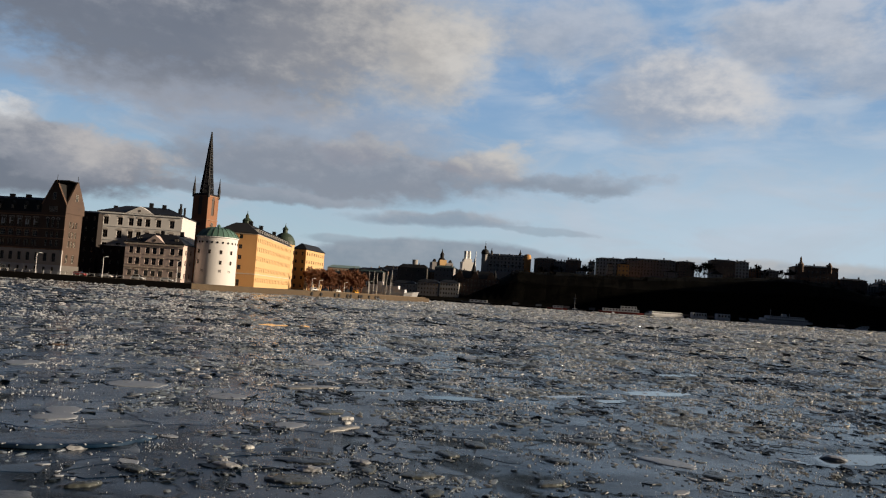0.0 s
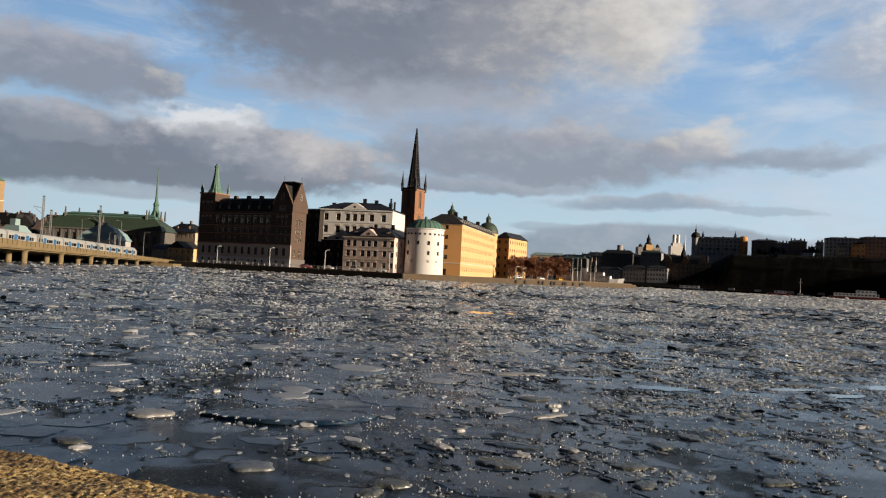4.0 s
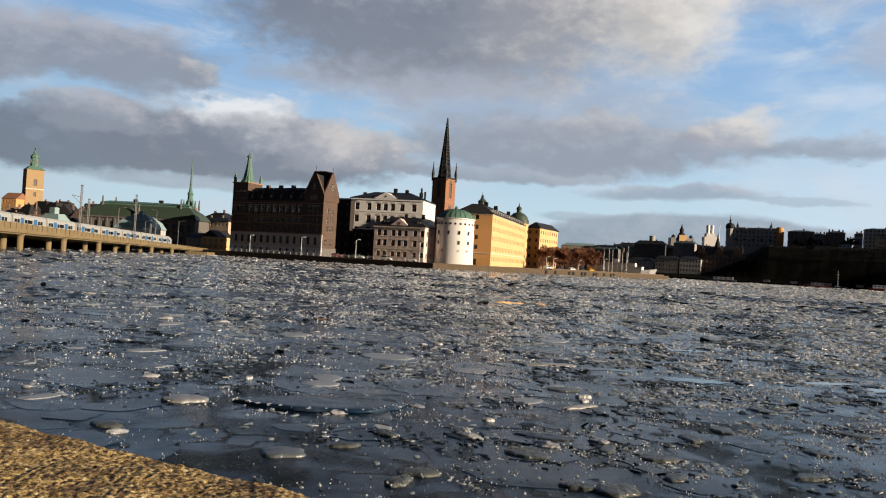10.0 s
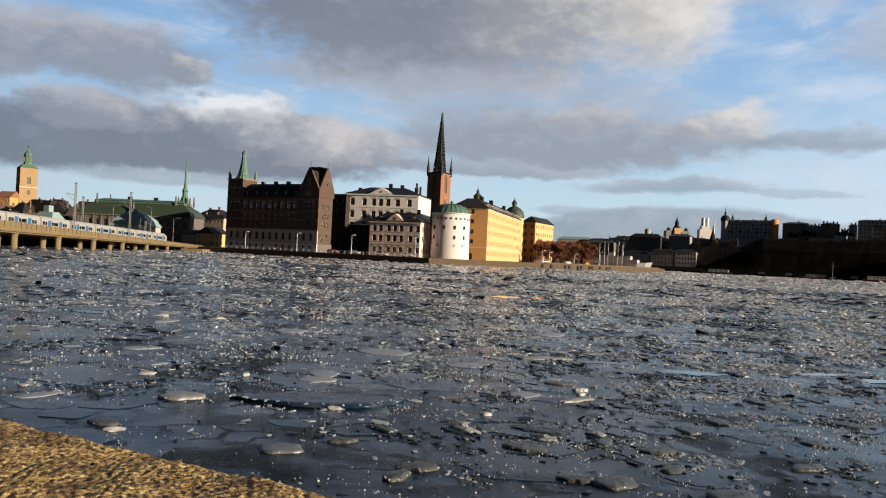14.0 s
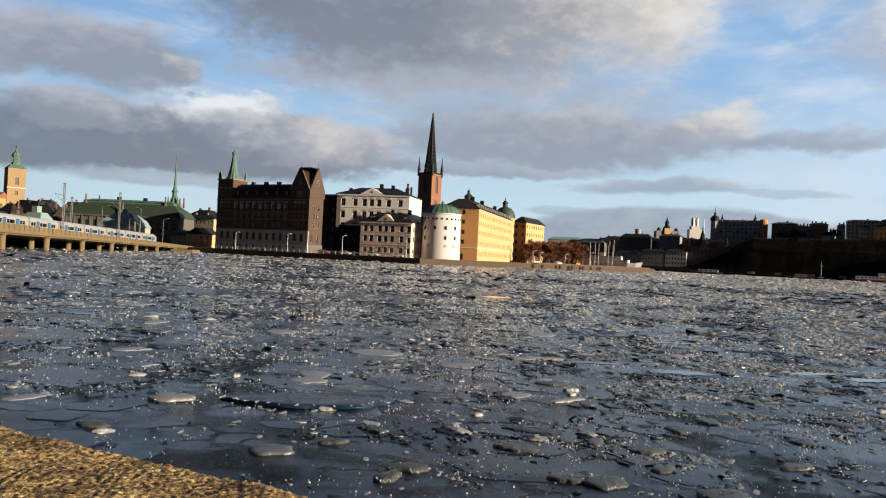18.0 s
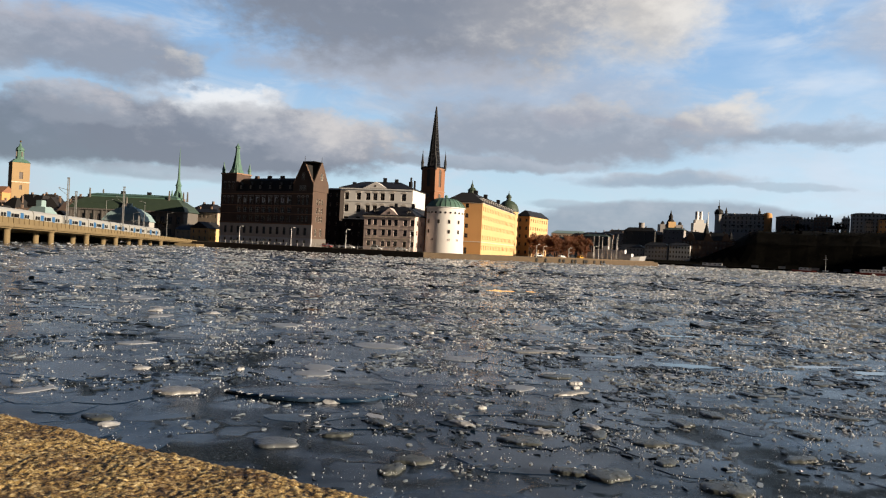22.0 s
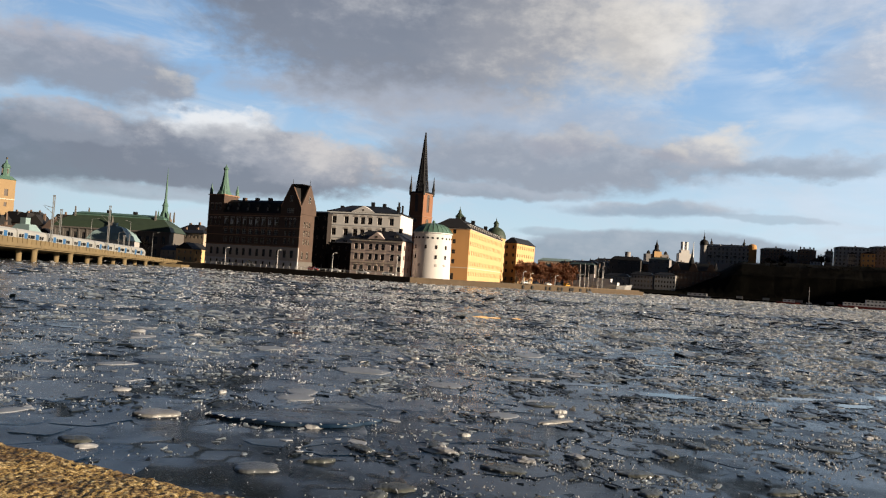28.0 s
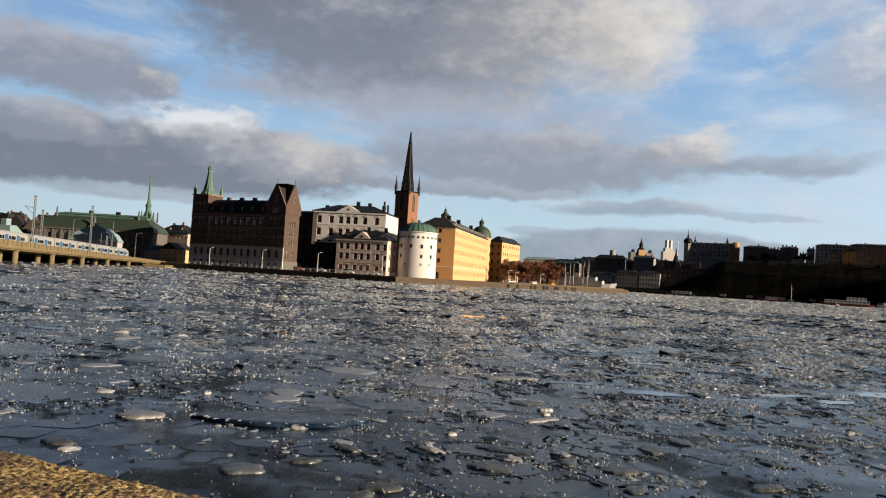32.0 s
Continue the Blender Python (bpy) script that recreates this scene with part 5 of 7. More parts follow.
def round_tower():
    ob = thing("round_tower", "round white plastered stone tower with low green copper dome", "tower", pose(1.5, 303.0, 0))
    r = 7.7
    bm = lathe(bmesh.new(), [(r + 0.25, 2.0), (r + 0.25, 2.2), (r + 0.12, 6.0), (r, 19.6), (r, 20.18), (r, 20.2)], 48)
    for f in bm.faces:
        f.smooth = len(f.verts) == 4
    part("wall", bm, WHITE_PLASTER, ob)
    part("cornice", lathe(bmesh.new(), [(r + 0.1, 20.2), (r + 0.45, 20.4), (r + 0.45, 20.7)], 48), WHITE_PAINT, ob)
    bm = lathe(bmesh.new(), [(r + 0.5, 20.703), (r - 0.4, 22.0), (r - 1.7, 23.3), (r - 3.2, 24.1), (2.6, 24.6), (0.8, 24.8)], 24)
    part("roof", bm, COPPER, ob, "ribbed green copper dome")
    part("roof_knob", lathe(bmesh.new(), [(0.5, 24.803), (0.7, 25.3), (0.25, 25.9)], 10), COPPER, ob)
    for i in range(24):
        a = 2 * math.pi * i / 24
        p = [(r + 0.52, 20.75), (r - 0.38, 22.05), (r - 1.68, 23.35), (r - 3.18, 24.15), (2.6, 24.65)]
        bm = bmesh.new()
        for (r0, z0), (r1, z1) in zip(p, p[1:]):
            rod(bm, (r0 * math.cos(a), r0 * math.sin(a), z0), (r1 * math.cos(a), r1 * math.sin(a), z1), 0.08, 4)
        part("seam", bm, DARK_COPPER, ob)
    spots = [(az, 14.0, 0.9, 1.5) for az in (-58, -20, 12, 44)] + [(az, 10.0, 0.9, 1.5) for az in (-58, 12, 44)] + [(az, 7.0, 0.9, 0.9) for az in (-40, 12, 40)]
    spots += [(az, 18.4, 0.7, 0.7) for az in range(-75, 80, 15)]
    for az, z, w, h in spots:
        a = radians(az)
        p = pose((r + 0.1) * math.sin(a), -(r + 0.1) * math.cos(a), 0, 0, 0, az)
        if z > 18:
            bm = prism(bmesh.new(), [(0.42 * math.cos(i * 0.6283), z + 0.42 * math.sin(i * 0.6283)) for i in range(10)][::-1], -0.02, 0.25)
            o = part("round_window", bm, PANE, ob)
            o.matrix_basis = p
        else:
            window(ob, -w / 2, z, w, h, DARK_FRAME, p, inset=-0.08)


round_tower()


def church():
    ob = thing("church", "brick church tower with tall black cast-iron openwork spire", "church", pose(-6.4, 462.0, 0, 0, 0, -35))
    s = 5.2
    holes = [(3.9, 42.5, 6.5, 51.5)]
    for k in range(4):
        wall = part("tower_wall", holed_wall(bmesh.new(), 2 * s - 0.02, 2.2, 54.3, holes, 0.6, pose(-s + 0.01, -s, 0)), RED_BRICK, ob)
        wall.matrix_basis = pose(0, 0, 0, 0, 0, 90 * k)
        p = wall.matrix_basis
        o = part("louvre", boxed(-s + 3.95, -s + 0.35, 42.5, -s + 6.45, -s + 0.45, 51.4), DARK_FRAME, ob)
        o.matrix_basis = p
        bm = bmesh.new()
        out = [(-s + 5.2 + 1.45 * math.cos(math.pi * i / 8), 51.4 + 2.0 * math.sin(math.pi * i / 8)) for i in range(9)]
        prism(bm, out[::-1], -s - 0.06, -s - 0.004)
        o = part("arch", bm, DARK_FRAME, ob)
        o.matrix_basis = p
        bm = lathe(bmesh.new(), [(1.5, 0), (1.5, 0.25)], 20)
        o = part("clock_face", bm, BRICK_TRIM, ob)
        o.matrix_basis = p @ pose(0, -s - 0.004, 37.0, 90)
        bm = lathe(bmesh.new(), [(1.2, 0), (1.2, 0.06)], 20)
        o = part("clock_dial", bm, DARK_FRAME, ob)
        o.matrix_basis = p @ pose(0, -s - 0.258, 37.0, 90)
        for z in (39.4, 53.4, 33.4):
            o = part("string_course", boxed(-s - 0.28, -s - 0.3, z, s + 0.28, -s - 0.003, z + 0.6), BRICK_TRIM, ob)
            o.matrix_basis = p
    part("tower_floor", boxed(-s + 0.6, -s + 0.6, 53.6, s - 0.6, s - 0.6, 54.2), BRICK_TRIM, ob)
    part("parapet", frustum(bmesh.new(), -s - 0.3, -s - 0.3, s + 0.3, s + 0.3, 54.303, 0.4, 0.4, 55.2), IRON, ob)
    # openwork spire: ribs, rings and lattice
    top, base = 93.0, 55.2
    prof = [(4.0, 55.2), (3.5, 60.0), (2.9, 65.0), (2.3, 71.0), (1.6, 78.0), (0.85, 86.0), (0.12, 93.0)]

    def rad(z):
        for (r0, z0), (r1, z1) in zip(prof, prof[1:]):
            if z <= z1:
                return r0 + (r1 - r0) * (z - z0) / (z1 - z0)
        return 0.1
    for i in range(8):
        a = math.pi / 4 * i
        bm = bmesh.new()
        for (r0, z0), (r1, z1) in zip(prof, prof[1:]):
            rod(bm, (r0 * math.cos(a), r0 * math.sin(a), z0), (r1 * math.cos(a), r1 * math.sin(a), z1), 0.26, 5)
        part("rib", bm, IRON, ob)
    z = base
    while z < 90:
        r = rad(z)
        h = max(1.2, r * 0.85)
        part("ring", lathe(bmesh.new(), [(r + 0.3, z), (r + 0.3, z + 0.35)], 8), IRON, ob)
        bm = bmesh.new()
        for i in range(8):
            a0, a1 = math.pi / 4 * i, math.pi / 4 * (i + 1)
            r1 = rad(z + h)
            rod(bm, (r * math.cos(a0), r * math.sin(a0), z), (r1 * math.cos(a1), r1 * math.sin(a1), z + h), 0.12, 4)
            rod(bm, (r * math.cos(a1), r * math.sin(a1), z), (r1 * math.cos(a0), r1 * math.sin(a0), z + h), 0.12, 4)
        part("lattice", bm, IRON, ob)
        z += h
    part("core", lathe(bmesh.new(), [(3.0, 55.2), (2.1, 66), (1.15, 78), (0.4, 88)], 8), IRON, ob)
    for i in (-1, 1):
        for j in (-1, 1):
            bm = lathe(bmesh.new(), [(0.85, 53.0), (0.85, 56.8), (1.0, 57.0), (0.5, 60.5), (0.06, 65.5)], 8, i * (s - 0.1), j * (s - 0.1))
            part("turret", bm, IRON, ob)
    part("nave_wall", boxed(-9, s + 0.01, 2.2, 9, 52, 22), RED_BRICK, ob)
    part("nave_roof", prism(bmesh.new(), [(-9.6, 22.003), (9.6, 22.003), (0, 32)], s + 0.01, 52.5), BLACK_ROOF, ob)


church()


def orange_house():
    a, b = (1.0, 319.4), (17.2, 315.0)
    # deeper orange front, paler yellow side: the sun's fall put into the plasters
    ob = block("orange_house", "long plastered house: orange front, yellow sunlit side, dark roof, white dormers", a, b, 85.0, 2.2, 24.3, 29.0, ORANGE_PLASTER, SLATE_ROOF, 4, 0,
               (1.3, 2.0), run=6.0, category="house", side_cols=22, rows_z=[4.2, 8.6, 13.2, 17.2, 20.9], frame_mat=LIGHT_FRAME, side_mat=YELLOW_PLASTER)
    m, w = place(a, b)
    for o in [c for c in ob.children if c.name.startswith("front_wall")]:
        bpy.data.objects.remove(o)
    holes = [(x, z, x + 1.5, z + 1.8) for x in (3.0, 9.3) for z in (22.0, 17.8, 13.4, 9.2)] + [(9.2, 2.3, 10.6, 5.0)]
    part("front_wall", holed_wall(bmesh.new(), w, 2.2, 24.3, holes, 0.45), ORANGE_PLASTER, ob)
    for x0, z0, x1, z1 in holes:
        window(ob, x0, z0, x1 - x0, z1 - z0, DARK_FRAME)
    side = pose(w, 0, 0, 0, 0, 90)
    for k in range(17):
        x = 3.0 + k * 4.8
        o = part("dormer", boxed(x, 0.5, 24.7, x + 1.7, 3.0, 26.6), WHITE_PAINT, ob, "white-cheeked dormer")
        o.matrix_basis = side
        window(o, x + 0.2, 25.0, 1.3, 1.4, DARK_FRAME, inset=0.38)
        r = part("dormer_roof", boxed(x - 0.15, 0.3, 26.603, x + 1.85, 3.4, 26.8), SLATE_ROOF, ob)
        r.matrix_basis = side
    for z in (7.4, 24.0):
        o = part("string_course", boxed(0, -0.2, z, 85, -0.003, z + 0.35), CREAM_TRIM, ob)
        o.matrix_basis = side
        part("string_course", boxed(-0.2, -0.2, z, w, -0.003, z + 0.35), CREAM_TRIM, ob)
    for y, z in ((9, 30.2), (30, 30.3), (62, 30.3)):
        part("chimney", boxed(10.6, y, 27.5, 12.2, y + 1.8, z), BLACK_ROOF, ob)
    bm = lathe(bmesh.new(), [(1.9, 28.4), (1.9, 30.2), (2.1, 30.4), (1.2, 31.4), (0.7, 31.8), (0.7, 32.6), (0.15, 33.6), (0.05, 34.8)], 10, 9.5, 10.5)
    part("roof_lantern", bm, DARK_COPPER, ob, "dark copper roof lantern")
    ob = thing("domed_tower", "round yellow corner tower with dark green onion dome", "tower", pose(36.7, 409.0, 0))
    part("wall", lathe(bmesh.new(), [(5.5, 2.2), (5.5, 25.6), (5.8, 25.8), (5.8, 26.2)], 32), YELLOW_PLASTER, ob)
    part("dome", lathe(bmesh.new(), [(5.9, 26.203), (5.7, 28.0), (4.8, 30.2), (3.2, 31.8), (1.6, 32.5)], 24), DARK_COPPER, ob, "dark green copper dome")
    part("lantern", lathe(bmesh.new(), [(1.3, 32.503), (1.3, 34.2), (1.7, 34.4), (1.0, 35.5), (0.3, 36.2), (0.06, 38.0)], 10), DARK_COPPER, ob)
    for az in (-50, -10, 30, 70):
        for z in (6, 11, 16, 21):
            a = radians(az)
            window(ob, -0.6, z, 1.2, 2.0, DARK_FRAME, pose(5.56 * math.sin(a), -5.56 * math.cos(a), 0, 0, 0, az), inset=-0.05)
    # the unlit front is orange, the sunlit side yellow: light put into the colour
    block("yellow_block", "yellow plastered block with dark hipped roof behind bare trees", (43.3, 424.0), (50.2, 420.5), 32.0, 2.2, 25.0, 28.6, ORANGE_PLASTER, BLACK_ROOF, 5, 2, (1.2, 1.9),
          run=3.2, side_cols=8, side_mat=YELLOW_PLASTER, frame_mat=DARK_FRAME)


orange_house()

# ---- the bridge with its train ----
BR0, BRS = Vector((-99.3, 169.2)), Vector((-0.765, 20.63))      # first pier, step from pier to pier


def bridge_z(n):
    """Underside, road and rail top of the sloping deck above pier n."""
    return 3.45 - 0.33 * n, 4.4 - 0.40 * n, 5.95 - 0.5 * n


def bridge():
    ob = thing("bridge", "low concrete road and railway bridge on paired round piers", "bridge")
    side = Vector((-BRS.y, BRS.x)).normalized()      # away from the viewer's side
    for k in range(-4, 7):
        p0, p1 = BR0 + BRS * k, BR0 + BRS * (k + 1)
        u0, r0, t0 = bridge_z(k)
        u1, r1, t1 = bridge_z(k + 1)

        def span(name, o0, o1, za0, zb0, za1, zb1, material, label="", cutoff=0.012):
            bm = bmesh.new()
            q0, q1 = p0.lerp(p1, cutoff), p0.lerp(p1, 1 - cutoff)
            pts = []
            for q, a, b in ((q0, za0, zb0), (q1, za1, zb1)):
                for o, z in ((o0, a), (o1, a), (o1, b), (o0, b)):
                    w = q + side * o
                    pts.append(bm.verts.new((w.x, w.y, z)))
            for f in ((0, 1, 2, 3), (7, 6, 5, 4), (0, 4, 5, 1), (1, 5, 6, 2), (2, 6, 7, 3), (3, 7, 4, 0)):
                bm.faces.new([pts[i] for i in f])
            bmesh.ops.recalc_face_normals(bm, faces=bm.faces)
            return part(name, bm, material, ob, label)
        span("deck", -1.2, 38.0, u0, r0, u1, r1, CONCRETE, cutoff=0.0)
        # dark wall added at the far side in place of the shade underneath
        span("back_wall", 37.0, 37.9, -1.5, u0 - 0.01, -1.5, u1 - 0.01, SHADE_BRICK, "added dark wall standing in for the shade under the bridge", 0.0)
        span("edge_beam", -1.75, -1.203, u0 + 0.35, r0 + 0.25, u1 + 0.35, r1 + 0.25, CONCRETE, "sunlit concrete edge beam", 0.004)
        for h in range(3):      # parapet panels
            f0, f1 = h / 3, (h + 1) / 3
            bm = bmesh.new()
            q0, q1 = p0.lerp(p1, f0 + 0.008), p0.lerp(p1, f1 - 0.008)
            za, zb = r0 + (r1 - r0) * f0 + 0.26, r0 + (r1 - r0) * f1 + 0.26
            ta, tb = t0 + (t1 - t0) * f0, t0 + (t1 - t0) * f1
            pts = []
            for q, a, b in ((q0, za, ta), (q1, zb, tb)):
                for o, z in ((-1.6, a), (-1.42, a), (-1.42, b), (-1.6, b)):
                    w = q + side * o
                    pts.append(bm.verts.new((w.x, w.y, z)))
            for f in ((0, 1, 2, 3), (7, 6, 5, 4), (0, 4, 5, 1), (1, 5, 6, 2), (2, 6, 7, 3), (3, 7, 4, 0)):
                bm.faces.new([pts[i] for i in f])
            bmesh.ops.recalc_face_normals(bm, faces=bm.faces)
            part("parapet_panel", bm, CONCRETE, ob)
        for h in range(9):      # railing posts in front of the panels
            q = p0.lerp(p1, h / 9) + side * -1.68
            z = r0 + (r1 - r0) * h / 9
            top = t0 + (t1 - t0) * h / 9
            part("railing_post", boxed(q.x - 0.06, q.y - 0.06, z + 0.2, q.x + 0.06, q.y + 0.06, top + 0.1), CONCRETE, ob)
        for o in (-0.2, 3.6):
            q = p0 + side * o
            bm = lathe(bmesh.new(), [(0.72, -2.0), (0.72, u0 - 0.5), (0.95, u0 - 0.05), (0.95, u0 + 0.05)], 14, q.x, q.y)
            part("pier", bm, CONCRETE, ob)
        bm = bmesh.new()
        w0, w1 = p0 + side * -1.0, p0 + side * 37.5
        rod(bm, (w0.x, w0.y, u0 + 0.02), (w1.x, w1.y, u0 + 0.02), 0.35, 6)
        part("cross_beam", bm, CONCRETE, ob)
    # small landing stage where it meets the island
    part("landing_stage", boxed(-104.5, 291.0, -2.0, -96.0, 301.0, 1.1), CONCRETE, ob)


bridge()


def mast(a_side, n, height, arm, kind):
    side = Vector((-BRS.y, BRS.x)).normalized()
    p = BR0 + BRS * n + side * a_side
    z = bridge_z(n)[1]
    if kind == "lamp":
        ob = thing("street_lamp", "grey steel street lamp on the bridge", "street lamp", pose(p.x, p.y, z), "bridge lamps")
        part("pole", rod(bmesh.new(), (0, 0, 0), (0, 0, height), 0.11, 8, 0.06), GALVANISED, ob)
        part("arm", rod(bmesh.new(), (0, 0, height - 0.05), (arm, 0, height + 0.3), 0.05, 6), GALVANISED, ob)
        part("lamp_head", boxed(arm - 0.1, -0.15, height + 0.22, arm + 0.6, 0.15, height + 0.4), GALVANISED, ob)
    else:
        ob = thing("catenary_mast", "steel railway mast with wire brackets on the bridge", "mast", pose(p.x, p.y, z), "railway masts")
        bm = bmesh.new()
        rod(bm, (-0.2, 0, 0), (-0.2, 0, height), 0.13, 5), rod(bm, (0.2, 0, 0), (0.2, 0, height), 0.13, 5)
        part("pole", bm, GALVANISED, ob)
        part("bracket", rod(bmesh.new(), (0, 0, height * 0.78), (-2.6, 0, height * 0.82), 0.07, 5), GALVANISED, ob)
        part("bracket", rod(bmesh.new(), (0, 0, height * 0.66), (-2.6, 0, height * 0.81), 0.06, 5), GALVANISED, ob)
        part("insulator", boxed(-0.35, -0.1, height, 0.35, 0.1, height + 0.35), GALVANISED, ob)


for s_, n_, h_, a_, k_ in ((1.2, 1.55, 14.0, 0, "mast"), (1.2, 3.42, 15.5, 0, "mast"), (6.0, 2.3, 11.5, 0, "mast"), (5.0, 4.6, 7.5, 0, "mast"), (9.0, 3.7, 11.5, 1.8, "lamp"),
                           (2.0, 4.45, 12.5, -1.8, "lamp"), (0.5, 5.4, 10.0, 1.5, "lamp"), (10.0, 5.0, 9.0, 1.5, "lamp"), (12.0, 2.7, 10.0, 1.6, "lamp"), (13.0, 5.9, 8.0, -1.4, "lamp")):
    mast(s_, n_, h_, a_, k_)

TRAIN_WHITE = mat("silver_white_train_paint", (0.38, 0.38, 0.36), 0.35, (0.31, 0.31, 0.295), 0.3, 4.0, 0.03)
TRAIN_BLUE = mat("blue_train_door", (0.05, 0.16, 0.36), 0.4)


def rail_car(n, last):
    """One carriage of the commuter train, standing on the bridge."""
    side = Vector((-BRS.y, BRS.x)).normalized()
    p = BR0 + BRS * n + side * 3.4
    q = BR0 + BRS * (n + 0.74) + side * 3.4
    z0, z1 = bridge_z(n)[1] + 0.35, bridge_z(n + 0.74)[1] + 0.35
    d = Vector((q.x - p.x, q.y - p.y, z1 - z0))
    m = Matrix.Translation((p.x, p.y, z0)) @ d.to_track_quat("X", "Z").to_matrix().to_4x4()
    ob = thing("rail_car", "silver-white commuter train car with blue doors on the bridge", "train", m, "train cars")
    w = d.length - 0.25
    nose = 2.4 if last else 0.0
    sec = [(-1.45, 0.4), (-1.5, 2.4), (-1.35, 3.2), (-0.9, 3.65), (0.9, 3.65), (1.35, 3.2), (1.5, 2.4), (1.45, 0.4)]
    bm = bmesh.new()
    rings = []
    for x, sc, dz in ((0, 1, 0), (w - nose, 1, 0)) + (((w - 0.4, 0.93, -0.5), (w, 0.8, -1.5)) if last else ()):
        rings.append([bm.verts.new((x, y * sc, 0.4 + (z - 0.4) * (1 + dz / 3.3))) for y, z in sec])
    for a, b in zip(rings, rings[1:]):
        for i in range(8):
            bm.faces.new((a[i], b[i], b[(i + 1) % 8], a[(i + 1) % 8]))
    bm.faces.new(rings[0]), bm.faces.new(rings[-1][::-1])
    bmesh.ops.recalc_face_normals(bm, faces=bm.faces)
    part("body", bm, TRAIN_WHITE, ob)
    part("underframe", boxed(0.3, -1.2, 0.05, w - 0.6 - nose, 1.2, 0.396), IRON, ob)
    for x in (2.6, w - 4.2 - nose * 0.6):
        part("bogie", boxed(x, -1.1, -0.33, x + 2.4, 1.1, 0.046), IRON, ob)
    for x in (3.2, w / 2 + 1.6):
        part("door", boxed(x, -1.54, 0.5, x + 1.5, -1.475, 2.75), TRAIN_BLUE, ob, "blue sliding door")
    xs = [0.6, 1.8, 5.1, 6.3, 7.5, w / 2 + 3.5, w / 2 + 4.7, w / 2 - 0.9]
    for x in xs:
        if x < w - 1.4 - nose:
            part("window", boxed(x, -1.53, 1.55, x + 0.95, -1.48, 2.4), PANE, ob)
    if last:
        part("windscreen", boxed(w - 0.75, -0.95, 2.1, w - 0.28, 0.95, 2.75), PANE, ob)


for k in range(9):
    rail_car(-1.5 + k * 0.76, k == 8)

# ---- the old town beyond the bridge ----
def old_town():
    # long palace with a stepped green copper roof
    a, b = (-203.0, 404.0), (-138.6, 398.0)
    m, w = place(a, b)
    ob = thing("long_palace", "long grey stone palace with double green copper roof", "palace", m)
    holes = [(x, z, x + 1.9, z + h) for x in spread(14, w, 1.9, 2.2) for z, h in ((4.5, 3.4), (10.5, 4.0))]
    part("front_wall", holed_wall(bmesh.new(), w, 2.2, 17.0, holes, 0.5), SHADE_STONE, ob)
    for x0, z0, x1, z1 in holes:
        window(ob, x0, z0, 1.9, z1 - z0, DARK_FRAME)
    for x in spread(15, w, 0.9, 0.1):
        part("pilaster", boxed(x, -0.35, 3.2, x + 0.9, -0.003, 16.2), SHADE_STONE, ob)
    part("side_wall", boxed(w - 0.5, 0.51, 2.2, w, 18.0, 17.0), SHADE_STONE, ob)
    part("side_wall", boxed(0, 0.51, 2.2, 0.5, 18.0, 17.0), SHADE_STONE, ob)
    part("back_wall", boxed(0.51, 17.5, 2.2, w - 0.51, 18.0, 17.0), SHADE_STONE, ob)
    part("cornice", boxed(-0.6, -0.7, 16.4, w + 0.6, -0.36, 17.2), SHADE_STONE, ob)
    bm = frustum(bmesh.new(), -0.8, -0.8, w + 0.8, 18.8, 17.203, 2.2, 2.2, 20.4)
    frustum(bm, 1.4, 1.4, w - 1.4, 16.6, 20.403, 5.0, 4.0, 24.0)
    part("roof", bm, DARK_COPPER, ob, "sweeping dark green copper roof")
    bm = boxed(6.6, 5.5, 24.003, w - 6.6, 12.5, 25.0)
    frustum(bm, 6.2, 5.1, w - 6.2, 12.9, 25.003, 4, 3.6, 26.2)
    part("upper_roof", bm, COPPER, ob)
    for x, y in ((8.2, 5.0), (11.6, 12.5), (w - 11.0, 5.0), (w - 6.4, 12.5), (w - 2.5, 9.0)):
        bm = frustum(bmesh.new(), x - 0.45, y - 0.45, x + 0.45, y + 0.45, 23.0, 0.2, 0.2, 28.6)
        part("obelisk", bm, SHADE_STONE, ob)
    for x in (w / 2 - 8, w / 2 + 7):
        part("chimney", boxed(x, 8, 25.5, x + 2, 9.5, 27.6), BLACK_ROOF, ob)
    part("roof_gable", prism(bmesh.new(), [(w / 2 - 4, 17.3), (w / 2 + 4, 17.3), (w / 2, 20.8)], -0.9, 3.0), SHADE_STONE, ob)
    part("roof_statue", lathe(bmesh.new(), [(0.7, 20.4), (0.5, 22.5), (0.15, 24.4)], 8, w / 2, -0.2), SHADE_STONE, ob)
    # pavilion with a pale domed roof
    ob = thing("pavilion", "small pale pavilion with curved blue-green copper roof", "pavilion", place((-158.2, 346.0), (-139.2, 344.0))[0])
    holes = [(x, 4.0, x + 1.4, 7.6) for x in spread(6, 19.1, 1.4, 1.6)]
    part("front_wall", holed_wall(bmesh.new(), 19.1, 2.2, 10.0, holes, 0.4), PALE_WALL, ob)
    for h in holes:
        window(ob, h[0], h[1], 1.4, 3.6, LIGHT_FRAME)
    part("side_wall", boxed(18.7, 0.41, 2.2, 19.1, 12, 10.0), PALE_WALL, ob)
    part("side_wall", boxed(0, 0.41, 2.2, 0.4, 12, 10.0), PALE_WALL, ob)
    bm = frustum(bmesh.new(), -0.5, -0.5, 19.6, 12.5, 10.003, 2.0, 1.6, 13.4)
    frustum(bm, 1.5, 1.1, 17.6, 10.9, 13.403, 3.2, 2.4, 15.8)
    frustum(bm, 4.7, 3.5, 14.4, 8.5, 15.803, 3.0, 1.8, 16.9)
